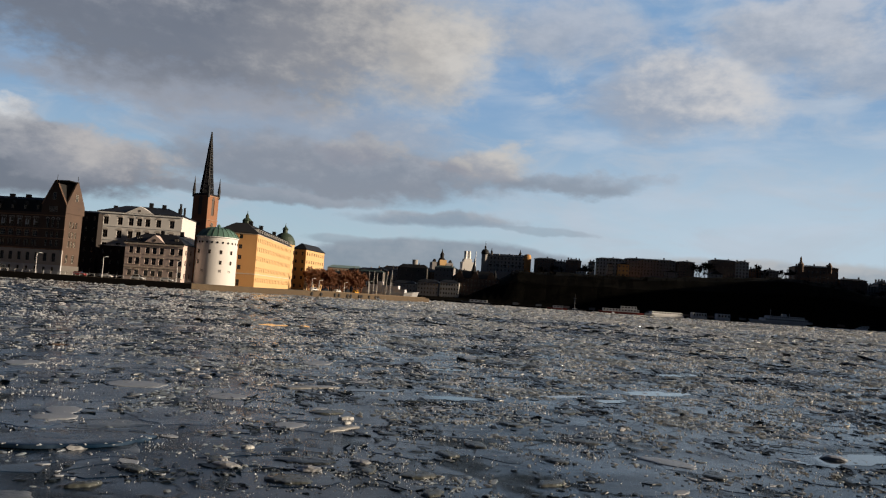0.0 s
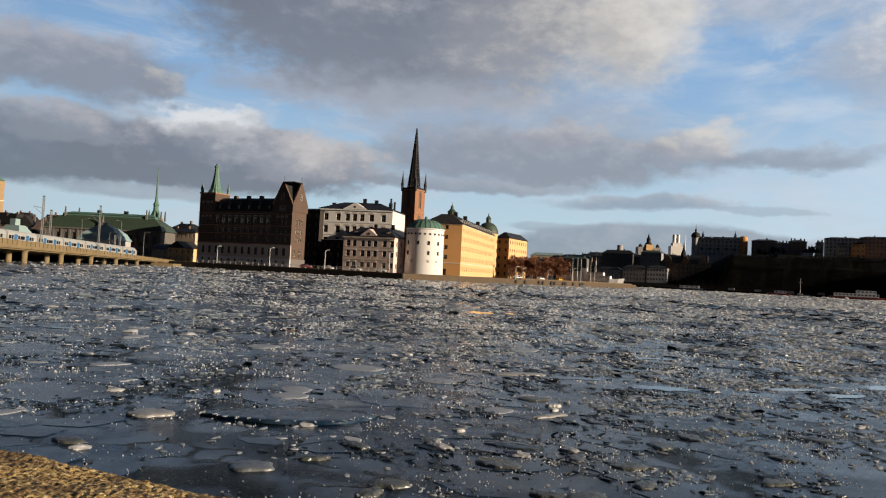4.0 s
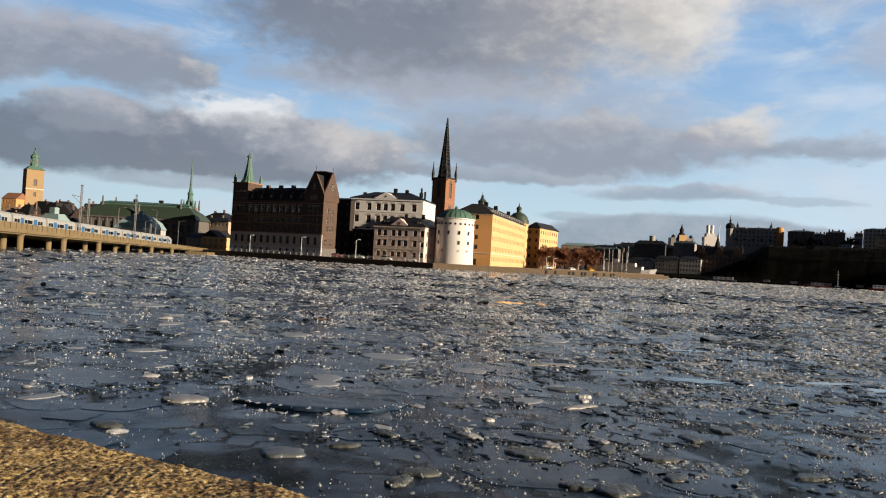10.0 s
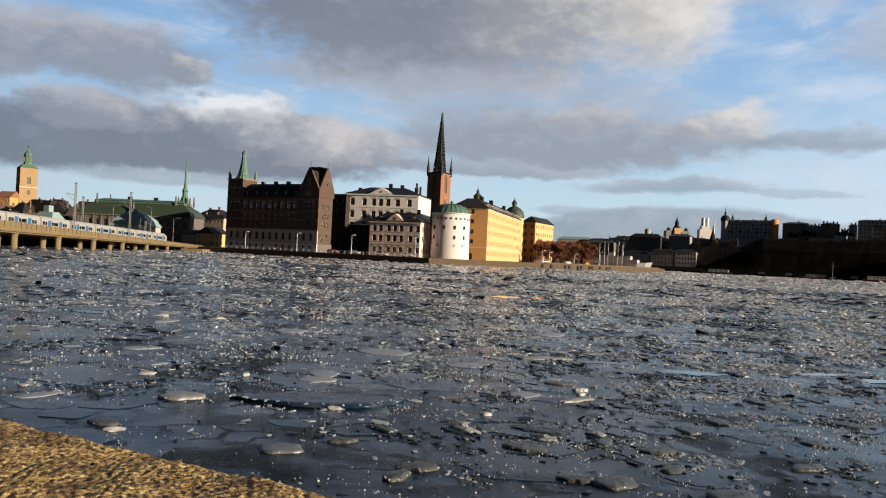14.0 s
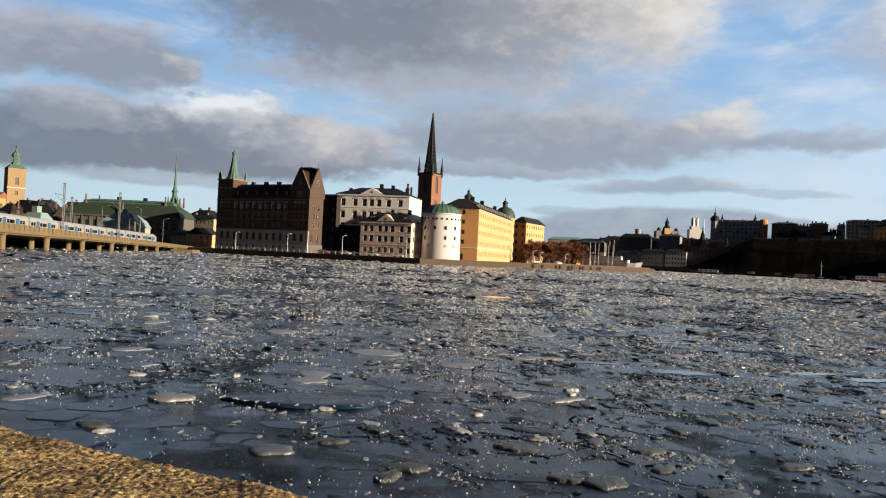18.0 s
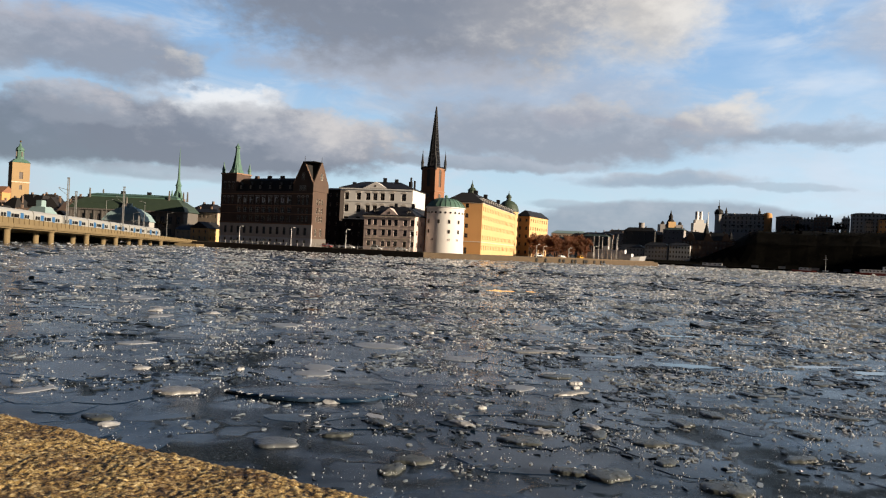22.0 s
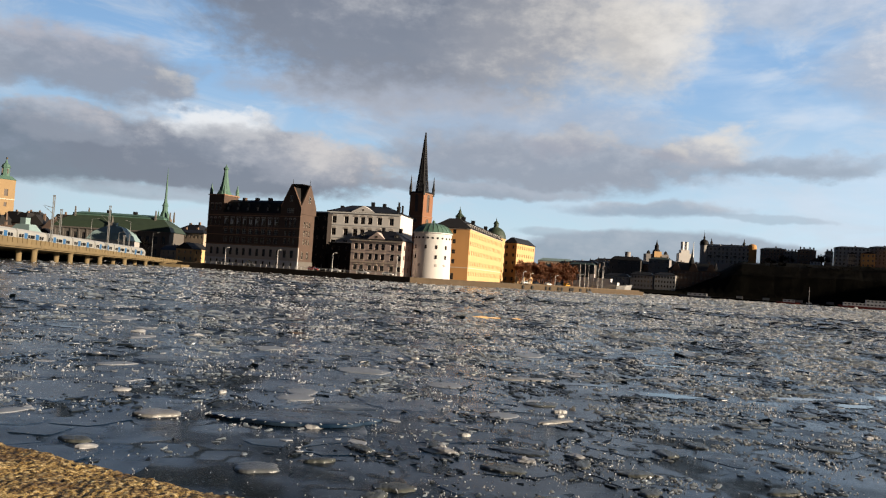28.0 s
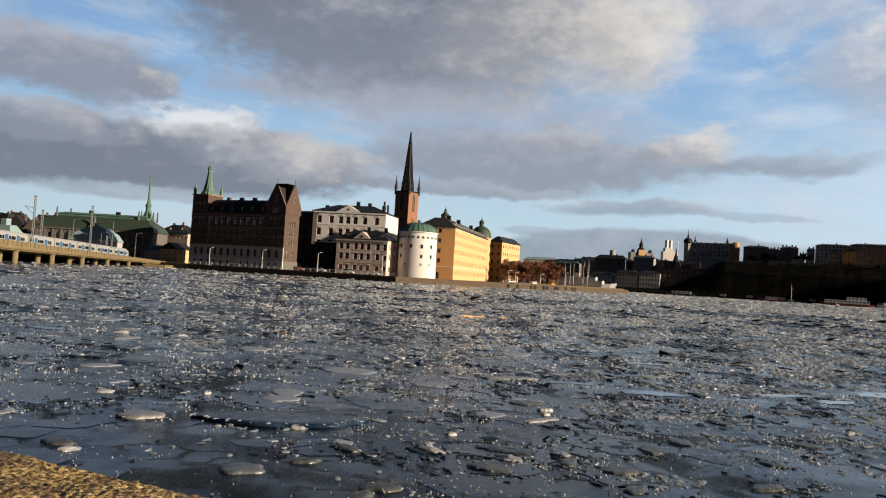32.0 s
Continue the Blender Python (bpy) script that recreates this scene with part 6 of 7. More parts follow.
    part("roof", bm, PALE_COPPER, ob)
    part("roof_lantern", boxed(8.6, 5.2, 16.903, 10.6, 6.8, 18.4), PALE_COPPER, ob)
    part("dormer", boxed(6.6, 0.2, 10.6, 8.2, 3, 13.2), PALE_COPPER, ob)
    # slender church spire
    ob = thing("spire_church", "brick church with slender green copper spire behind the roofs", "church", pose(-234.0, 655.0, 0))
    part("tower", boxed(-5, -5, 3.0, 5, 5, 38.0), BROWN_WALL, ob)
    bm = lathe(bmesh.new(), [(5.0, 38.003), (3.4, 43.0), (2.3, 45.0), (2.3, 49.0), (2.9, 49.4), (1.6, 52.5), (1.1, 56.0), (0.8, 66.0), (0.3, 78.0), (0.08, 83.5)], 8)
    part("spire", bm, COPPER, ob, "slender green spire")
    for x in (-4, 4):
        part("corner_turret", lathe(bmesh.new(), [(0.9, 38.003), (0.9, 41.0), (0.1, 45.0)], 6, x, -4), COPPER, ob)
    # yellow tower with a green lantern
    ob = thing("clock_tower", "yellow plastered church tower with green copper lantern and gilt tip", "tower", pose(-404.5, 706.0, 0, 0, 0, 42))
    holes = [(6.0, 52.0, 9.2, 58.5), (6.4, 42.0, 8.8, 46.0)]
    part("front_wall", holed_wall(bmesh.new(), 15.0, 3.0, 67.5, holes, 0.8, pose(-7.5, -7.5, 0)), TOWER_PLASTER, ob)
    part("wall", boxed(6.7, -6.69, 3.0, 7.5, 7.5, 67.5), TOWER_PLASTER, ob)
    part("wall", boxed(-7.5, -6.69, 3.0, -6.7, 7.5, 67.5), TOWER_PLASTER, ob)
    part("wall", boxed(-6.69, 6.7, 3.0, 6.69, 7.5, 67.5), TOWER_PLASTER, ob)
    part("louvre", boxed(-1.6, -6.9, 51.9, 1.8, -6.75, 58.6), DARK_FRAME, ob)
    part("louvre", boxed(-1.2, -6.9, 41.9, 1.4, -6.75, 46.1), DARK_FRAME, ob)
    part("string_course", boxed(-7.9, -7.9, 48.6, 7.9, -7.503, 49.4), CREAM_TRIM, ob)
    bm = frustum(bmesh.new(), -8.0, -8.0, 8.0, 8.0, 67.503, 3.5, 3.5, 71.0)
    part("roof_skirt", bm, COPPER, ob)
    bm = lathe(bmesh.new(), [(3.9, 71.003), (3.7, 72.0), (3.4, 79.0), (4.2, 79.4), (3.2, 82.0), (1.4, 83.6), (0.9, 85.5), (0.3, 87.0)], 8)
    part("lantern", bm, COPPER, ob, "green copper lantern")
    for i in range(4):
        a = math.pi / 2 * i + 0.3
        part("lantern_opening", boxed(3.4 * math.cos(a) - 0.5, 3.4 * math.sin(a) - 0.5, 73.5, 3.4 * math.cos(a) + 0.5, 3.4 * math.sin(a) + 0.5, 78.0), DARK_FRAME, ob)
    part("gilt_ball", lathe(bmesh.new(), [(0.2, 87.003), (0.8, 87.8), (0.8, 88.4), (0.2, 89.2)], 8), mat("gilding", (0.8, 0.5, 0.15), 0.3, metal=1.0), ob)
    # crowded town houses
    walls = (BEIGE_PLASTER, GREY_WALL, BROWN_WALL, PALE_WALL, YELLOW_PLASTER)
    rnd = random.Random(21)
    spec = [(-290, 470, 14, 16, 22), (-275, 462, 12, 17, 23.5), (-262, 466, 13, 19, 26), (-249, 460, 12, 18, 25), (-236, 455, 14, 16.5, 23), (-300, 520, 16, 22, 29), (-268, 530, 18, 23, 30), (-244, 520, 15, 21, 28),
            (-226, 515, 14, 20, 26.5), (-330, 600, 18, 27, 34), (-300, 610, 20, 25, 32), (-272, 600, 16, 23, 30), (-255, 440, 11, 12.5, 17), (-243, 436, 12, 11, 16), (-270, 438, 13, 12, 17.5), (-228, 432, 11, 11.5, 16)]
    for k, (x, y, w_, ze, zr) in enumerate(spec):
        block("town_house", rnd.choice(("plastered old town house with dark pitched roof", "narrow rendered old town house with dark roof", "old plastered house with chimneys on its dark roof")),
              (x, y), (x + w_, y - (0.45 if k % 3 else 0.05) * w_), 12.0, 3.0, ze, zr, walls[(k * 2 + k // 3) % 4], SLATE_ROOF if k % 4 else BROWN_WALL, 4, 4, (1.2, 1.9), roof=rnd.choice(("gable", "hip", "cross")), run=4.0,
              chimneys=rnd.randint(1, 2), side_cols=2, group="town houses", category="house")
    block("town_house", "orange plastered old town house far behind the bridge", (-424, 690), (-408, 686), 14, 3.0, 38.0, 44.0, ORANGE_PLASTER, RED_BRICK, 6, 5, (1.4, 2.2), roof="gable", group="town houses", category="house")
    # pale green roofed little house by the bridge
    block("copper_house", "little house with pale green copper mansard roof", (-216.5, 384.0), (-203.5, 380.0), 9.0, 2.2, 11.0, 16.0, PALE_WALL, PALE_COPPER, 2, 4, (1.1, 1.8), run=2.5, category="house")
    part("roof_lantern", boxed(4.5, 3.0, 15.9, 8.0, 6.0, 19.4), PALE_COPPER, bpy.data.objects["copper_house"])
    # houses between the long palace and the brick building
    block("quay_house", "beige rendered quay house with dark roof and chimneys", (-146.0, 424.0), (-126.0, 416.0), 14.0, 2.2, 18.2, 20.5, BEIGE_PLASTER, BLACK_ROOF, 4, 8, (1.0, 1.8), chimneys=3, category="house", run=4)
    block("quay_house", "dark house with stepped roofline behind the quay", (-150.0, 446.0), (-136.0, 440.0), 12.0, 2.2, 21.0, 24.5, BROWN_WALL, BLACK_ROOF, 5, 4, (1.0, 1.8), chimneys=2, category="house", run=4)
    block("gabled_house", "small sunlit yellow gabled house by the quay", (-113.0, 334.0), (-103.5, 329.0), 9.0, 2.2, 8.0, 11.0, YELLOW_PLASTER, SLATE_ROOF, 2, 3, (0.9, 1.4), roof="cross", category="house", side_cols=3)
    block("low_house", "low grey house with dark roof by the quay", (-122.0, 340.0), (-113.5, 335.5), 8.0, 2.2, 7.0, 9.6, BEIGE_PLASTER, BLACK_ROOF, 2, 3, (0.9, 1.3), roof="gable", category="house")


STYLE["joined"] = True
old_town()

# ---- trees ----
def twig_tree(name, label, x, y, z, h, seed, material, density=1.0, group="", kind=""):
    """A leafless tree: tapered trunk, forking limbs, a haze of fine twigs."""
    g = random.Random(seed)
    ob = thing(name, label, "tree", pose(x, y, z), group, kind)
    bm = bmesh.new()
    tips = []

    def grow(p, d, length, r, level):
        q = p + d * length
        rod(bm, p, q, r, 5 if level < 2 else 3, r * 0.62)
        if level == 3:
            tips.append((q, d))
            return
        for _ in range(3 if level else 5):
            nd = (d + Vector((g.uniform(-0.8, 0.8), g.uniform(-0.8, 0.8), g.uniform(-0.15, 0.55)))).normalized()
            grow(p + d * length * g.uniform(0.6, 1.0), nd, length * g.uniform(0.55, 0.8), r * 0.55, level + 1)
    grow(Vector((0, 0, 0)), Vector((0, 0, 1)), h * 0.36, h * 0.018, 0)
    part("trunk", bm, material, ob)
    vs, fs = [], []
    for q, d in tips:
        for _ in range(int(7 * density)):
            e = (d + Vector((g.uniform(-1, 1), g.uniform(-1, 1), g.uniform(-0.6, 0.9)))).normalized() * h * g.uniform(0.05, 0.13)
            s = Vector((g.uniform(-1, 1), g.uniform(-1, 1), g.uniform(-1, 1))).normalized() * h * 0.0085
            b0 = len(vs)
            o = q - d * g.uniform(0, h * 0.08)
            vs += [o - s, o + s, o + e]
            fs.append((b0, b0 + 1, b0 + 2))
    me = bpy.data.meshes.new("crown")
    me.from_pydata(vs, [], fs)
    me.materials.append(material)
    c = new("crown", me)
    c.parent = ob
    return ob


rnd = random.Random(4)
for k in range(27):
    r, c = divmod(k, 9)
    x, y = 51.0 + 29.0 * c / 8 + rnd.uniform(-1, 1), 396 + 10 * r + 14 * c / 8 + rnd.uniform(-2, 2)
    twig_tree("bare_tree", "leafless reddish-brown tree on the island quay", x, y, 2.2, rnd.uniform(12.5, 16), k, BARK, 7.0, "quay trees")
for k in range(24):      # a lower row of shrubs and young trees closes the gaps
    x, y = 50.0 + 31.0 * k / 23 + rnd.uniform(-0.6, 0.6), 394 + 15 * k / 23 + rnd.uniform(-1.5, 1.5)
    twig_tree("young_tree", "low leafless reddish-brown young tree on the island quay", x, y, 2.2, rnd.uniform(6.5, 9), 200 + k, BARK, 6.0, "quay shrubs")
# twigs coloured almost black, with the shade on them included
twig_tree("bare_tree", "dark leafless tree in front of the green-roofed palace", -150, 372, 2.2, 15, 50, mat("shade_dark_twigs", (0.008, 0.007, 0.006), 0.95, spec=0.05), 2.2)
twig_tree("bare_tree", "dark leafless tree in front of the green-roofed palace", -143, 378, 2.2, 13, 51, bpy.data.materials["shade_dark_twigs"], 2.2)

# ---- things on the island quay ----
CAR_WHITE = mat("white_car_paint", (0.75, 0.75, 0.74), 0.25, (0.70, 0.70, 0.69), bump=0.0)
CAR_RED = mat("red_car_paint", (0.45, 0.03, 0.03), 0.3, bump=0.0)
CAR_DARK = mat("dark_car_paint", (0.03, 0.035, 0.045), 0.25, bump=0.0)
CAR_YELLOW = mat("yellow_machine_paint", (0.75, 0.38, 0.03), 0.4, bump=0.0)
HEADLIGHT = mat("headlight_glass", (0.8, 0.8, 0.78), 0.1, bump=0.0)


def car(x, y, turn, paint, label, tall=1.0):
    ob = thing("car", label, "car", pose(x, y, 2.2, 0, 0, turn), "parked cars")
    out = [(-2.15, 0.35), (2.15, 0.35), (2.2, 0.75), (1.25, 0.95), (0.6, 1.45 * tall), (-1.3, 1.5 * tall), (-2.05, 1.0), (-2.2, 0.7)]
    part("body", prism(bmesh.new(), out, -0.85, 0.85), paint, ob)
    part("side_window", prism(bmesh.new(), [(-1.6, 0.98), (0.9, 0.98), (0.5, 1.36 * tall), (-1.2, 1.4 * tall)], -0.875, -0.853), PANE, ob)
    part("windscreen", prism(bmesh.new(), [(0.66, 1.40 * tall), (1.2, 1.02), (1.26, 1.04), (0.7, 1.44 * tall)], -0.7, 0.7), PANE, ob)
    for wx in (-1.35, 1.35):
        for wy in (-0.8, 0.8):
            o = part("wheel", lathe(bmesh.new(), [(0.33, -0.11), (0.33, 0.11)], 14), RUBBER, ob)
            o.matrix_basis = pose(wx, wy, 0.33, 90)
            r = part("rim", lathe(bmesh.new(), [(0.2, -0.125), (0.2, 0.125)], 10), GALVANISED, o)
    for wy in (-0.6, 0.6):
        part("headlight", boxed(2.1, wy - 0.15, 0.6, 2.22, wy + 0.15, 0.75), HEADLIGHT, ob)


for x, y, turn, paint, label, tall in ((-35.0, 283.5, -20, CAR_WHITE, "small white parked car on the quay", 1.0), (-24.4, 281.5, -20, CAR_WHITE, "tall white parked car on the quay", 1.25), (-14.8, 281.5, -18, CAR_WHITE, "low white parked car beside the pink house", 0.95),
                                       (-44.2, 287.5, -20, CAR_RED, "red parked car near the dark wing", 1.0), (43, 322, 48, CAR_WHITE, "white parked car by the bare trees", 1.1), (49, 329, 48, CAR_DARK, "dark parked car by the bare trees", 1.0),
                                       (56, 339, 50, CAR_WHITE, "white parked car near the quay edge", 1.0), (62, 348, 50, CAR_DARK, "dark parked van near the quay edge", 1.4), (67, 352, 52, CAR_YELLOW, "small yellow work machine on the quay", 1.2),
                                       (-84.0, 306.0, -20, CAR_DARK, "dark car in front of the brick building", 1.0), (-71.0, 298.5, -20, CAR_DARK, "dark van in front of the brick building", 1.4)):
    car(x, y, turn, paint, label, tall)


def lamp_post(x, y, top, label="tall grey street lamp with arm on the quay"):
    ob = thing("street_lamp", label, "street lamp", pose(x, y, 2.2), "quay lamps")
    h = top - 2.2
    part("pole", rod(bmesh.new(), (0, 0, 0), (0, 0, h), 0.13, 8, 0.07), WHITE_PAINT, ob)
    part("arm", rod(bmesh.new(), (0, 0, h - 0.06), (0.9, 0, h + 0.15), 0.06, 6), WHITE_PAINT, ob)
    part("lamp_head", boxed(0.6, -0.2, h + 0.12, 1.5, 0.2, h + 0.34), WHITE_PAINT, ob)


for x, y, z in ((-82.0, 301.5, 9.0), (-59.0, 292, 9.2), (-36.2, 283, 9.3), (-11.5, 280, 9.7), (41.5, 318, 7.5), (45.0, 321, 7.0), (60.0, 344, 7.0), (74.5, 357, 8.5)):
    lamp_post(x, y, z)


def railing(points, label):
    ob = thing("quay_railing", label, "railing")
    for (x0, y0), (x1, y1) in zip(points, points[1:]):
        n = max(1, int(math.hypot(x1 - x0, y1 - y0) / 2.6))
        part("rail", rod(bmesh.new(), (x0, y0, 3.25), (x1, y1, 3.25), 0.06, 5), WHITE_PAINT, ob)
        part("rail", rod(bmesh.new(), (x0, y0, 2.8), (x1, y1, 2.8), 0.045, 5), WHITE_PAINT, ob)
        for k in range(n):
            x, y = x0 + (x1 - x0) * k / n, y0 + (y1 - y0) * k / n
            part("railing_post", boxed(x - 0.06, y - 0.06, 2.2, x + 0.06, y + 0.06, 3.3), WHITE_PAINT, ob)


railing([(-90.5, 304), (-48.5, 286.6), (-6.5, 269.3)], "white-painted steel railing along the quay edge")
for x, y in ((40.5, 309.5), (45.0, 314.3), (52.2, 322.1), (54.3, 324.3), (59.0, 329.3), (60.8, 331.3), (65.7, 336.4), (67.0, 337.8), (71.8, 343.7), (76.2, 349.5), (78.1, 351.9)):
    ob = part("tyre_fender", lathe(bmesh.new(), [(0.32, -0.16), (0.7, -0.2), (0.82, 0.0), (0.7, 0.2), (0.32, 0.16)], 14), RUBBER, None)
    ob.matrix_world = pose(x + 0.22, y - 0.2, 1.15, 90, 0, 47)
    tagged(ob, "black rubber tyre fender hung on the quay wall", "fender", "quay fenders")
for x, y, z in ((81, 390, 14.3), (83.5, 389, 14.5), (85.8, 391, 14.0), (88.4, 390, 14.2), (90.5, 389, 13.1), (93, 390, 13.2)):
    ob = thing("flagpole", "white flagpole at the quay head", "flagpole", pose(x, y, 2.2), "flagpoles")
    part("pole", rod(bmesh.new(), (0, 0, 0), (0, 0, z - 2.2), 0.12, 6, 0.07), WHITE_PAINT, ob)
    part("ball", lathe(bmesh.new(), [(0.1, z - 2.2), (0.2, z - 2.05), (0.1, z - 1.9)], 6), WHITE_PAINT, ob)
# stone wall step towards the pier head
slab("pier_head", [(44, 318), (69, 341), (95, 375), (117, 403.5), (110, 405), (90, 380), (64, 346), (42, 322)], 2.204, 2.7, WARM_STONE, "pale stone curb along the pier head", "kerb")

HULL_WHITE = mat("white_hull_paint", (0.72, 0.72, 0.72), 0.4, (0.6, 0.6, 0.6), 0.3, 3.0, 0.03)
HULL_DARK = mat("dark_hull_paint", (0.04, 0.05, 0.07), 0.45)
HULL_RED = mat("red_hull_paint", (0.28, 0.05, 0.04), 0.5)


def ship(name, label, x0, y0, x1, y1, hull_h, decks, hull_mat, masts=(), funnel=False, beam=6.0, windows=10, category="ship"):
    """A vessel whose bow is at x0, y0."""
    m, w = place((x0, y0), (x1, y1), 0.0)
    ob = thing(name, label, category, m)
    bm = bmesh.new()
    rings = []
    for t, b, dz in ((0.0, 0.04, 0.9), (0.08, 0.5, 0.6), (0.2, 0.85, 0.3), (0.45, 1.0, 0.0), (0.85, 0.95, 0.05), (1.0, 0.75, 0.15)):
        h = hull_h + dz * hull_h * 0.35
        rings.append([bm.verts.new((t * w + (0.05 * w * (1 - t) if i in (0, 3) else 0), q, z)) for i, (q, z) in enumerate(((-beam / 2 * b * 0.8, -0.6), (-beam / 2 * b, h), (beam / 2 * b, h), (beam / 2 * b * 0.8, -0.6)))])
    for a, b in zip(rings, rings[1:]):
        for i in range(4):
            bm.faces.new((a[i], b[i], b[(i + 1) % 4], a[(i + 1) % 4]))
    bm.faces.new(rings[0]), bm.faces.new(rings[-1][::-1])
    bmesh.ops.recalc_face_normals(bm, faces=bm.faces)
    part("hull", bm, hull_mat, ob)
    for k, (a, b, z0, z1) in enumerate(decks):
        ww = beam * (0.8 - 0.12 * k)
        dk = part("deckhouse", boxed(a * w, -ww / 2, z0, b * w, ww / 2, z1), HULL_WHITE, ob)
        n = max(2, int(windows * (b - a)))
        for i in range(n):
            xx = a * w + (b - a) * w * (i + 0.3) / n
            part("window", boxed(xx, -ww / 2 - 0.04, z0 + (z1 - z0) * 0.4, xx + (b - a) * w / n * 0.5, -ww / 2 - 0.004, z0 + (z1 - z0) * 0.78), PANE, dk)
    for t, z in masts:
        base = max([z1 for a, b, z0, z1 in decks if a <= t <= b] + [hull_h])
        part("mast", rod(bmesh.new(), (t * w, 0, base - 0.1), (t * w, 0, z), 0.16, 6, 0.07), WHITE_PAINT, ob)
        part("yard", rod(bmesh.new(), (t * w - 1.2, 0, z * 0.72 + base * 0.28), (t * w + 1.2, 0, z * 0.72 + base * 0.28), 0.06, 5), WHITE_PAINT, ob)
    if funnel:
        part("funnel", boxed(0.55 * w, -0.9, decks[-1][3] - 0.05, 0.62 * w, 0.9, decks[-1][3] + 2.0), HULL_WHITE, ob)
    return ob


ship("motor_yacht", "long white motor yacht moored behind the pier head", 115.0, 411.0, 80.0, 428.0, 4.2, [(0.2, 0.92, 4.2, 6.4), (0.3, 0.75, 6.4, 8.3)], HULL_WHITE, [(0.42, 17.6), (0.8, 12.0)], True, 7.5, 22)
ship("ferry", "white passenger ferry moored at the far shore", 414.8, 495, 473.3, 494, 2.6, [(0.22, 0.95, 2.6, 5.0), (0.3, 0.9, 5.0, 7.0)], HULL_WHITE, [(0.36, 12.4), (0.68, 10.0)], True, 9.0, 30)
ship("ferry", "low white sightseeing boat with a row of dark windows", 324.5, 504, 357.0, 501, 1.8, [(0.15, 0.95, 1.8, 4.0)], HULL_WHITE, [], False, 6.0, 24)
ship("houseboat", "boxy white houseboat moored at the far shore", 363.3, 499, 376.5, 498, 1.2, [(0.05, 0.95, 1.2, 5.2)], HULL_WHITE, [], False, 5.0, 6)
ship("houseboat", "boxy white houseboat with sunlit end wall", 385.5, 498, 397.6, 497, 1.2, [(0.05, 0.98, 1.2, 5.6)], HULL_WHITE, [], False, 5.0, 5)
ship("barge", "dark red restaurant barge moored at the far shore", 300, 533, 333, 519, 1.8, [(0.1, 0.9, 1.8, 4.2), (0.5, 0.85, 4.2, 6.6)], HULL_RED, [], False, 6.0, 16)
ship("barge", "small dark work boat at the far shore", 262, 549, 277, 542, 1.4, [(0.3, 0.8, 1.4, 3.4)], HULL_RED, [], False, 4.5, 6)
ship("sailing_boat", "small dark sailing boat with a bare mast", 277, 541, 288, 536, 1.2, [(0.3, 0.6, 1.2, 2.0)], HULL_DARK, [(0.45, 13.3)], False, 3.0, 4)
ship("barge", "low dark barge moored at the far shore", 200, 583, 222, 573, 1.6, [(0.3, 0.9, 1.6, 3.6)], HULL_DARK, [], False, 5.0, 8)
ship("motor_boat", "small white motor boat at the far shore", 500, 472, 508, 468, 1.4, [(0.3, 0.8, 1.4, 2.8)], HULL_WHITE, [], False, 3.0, 4)

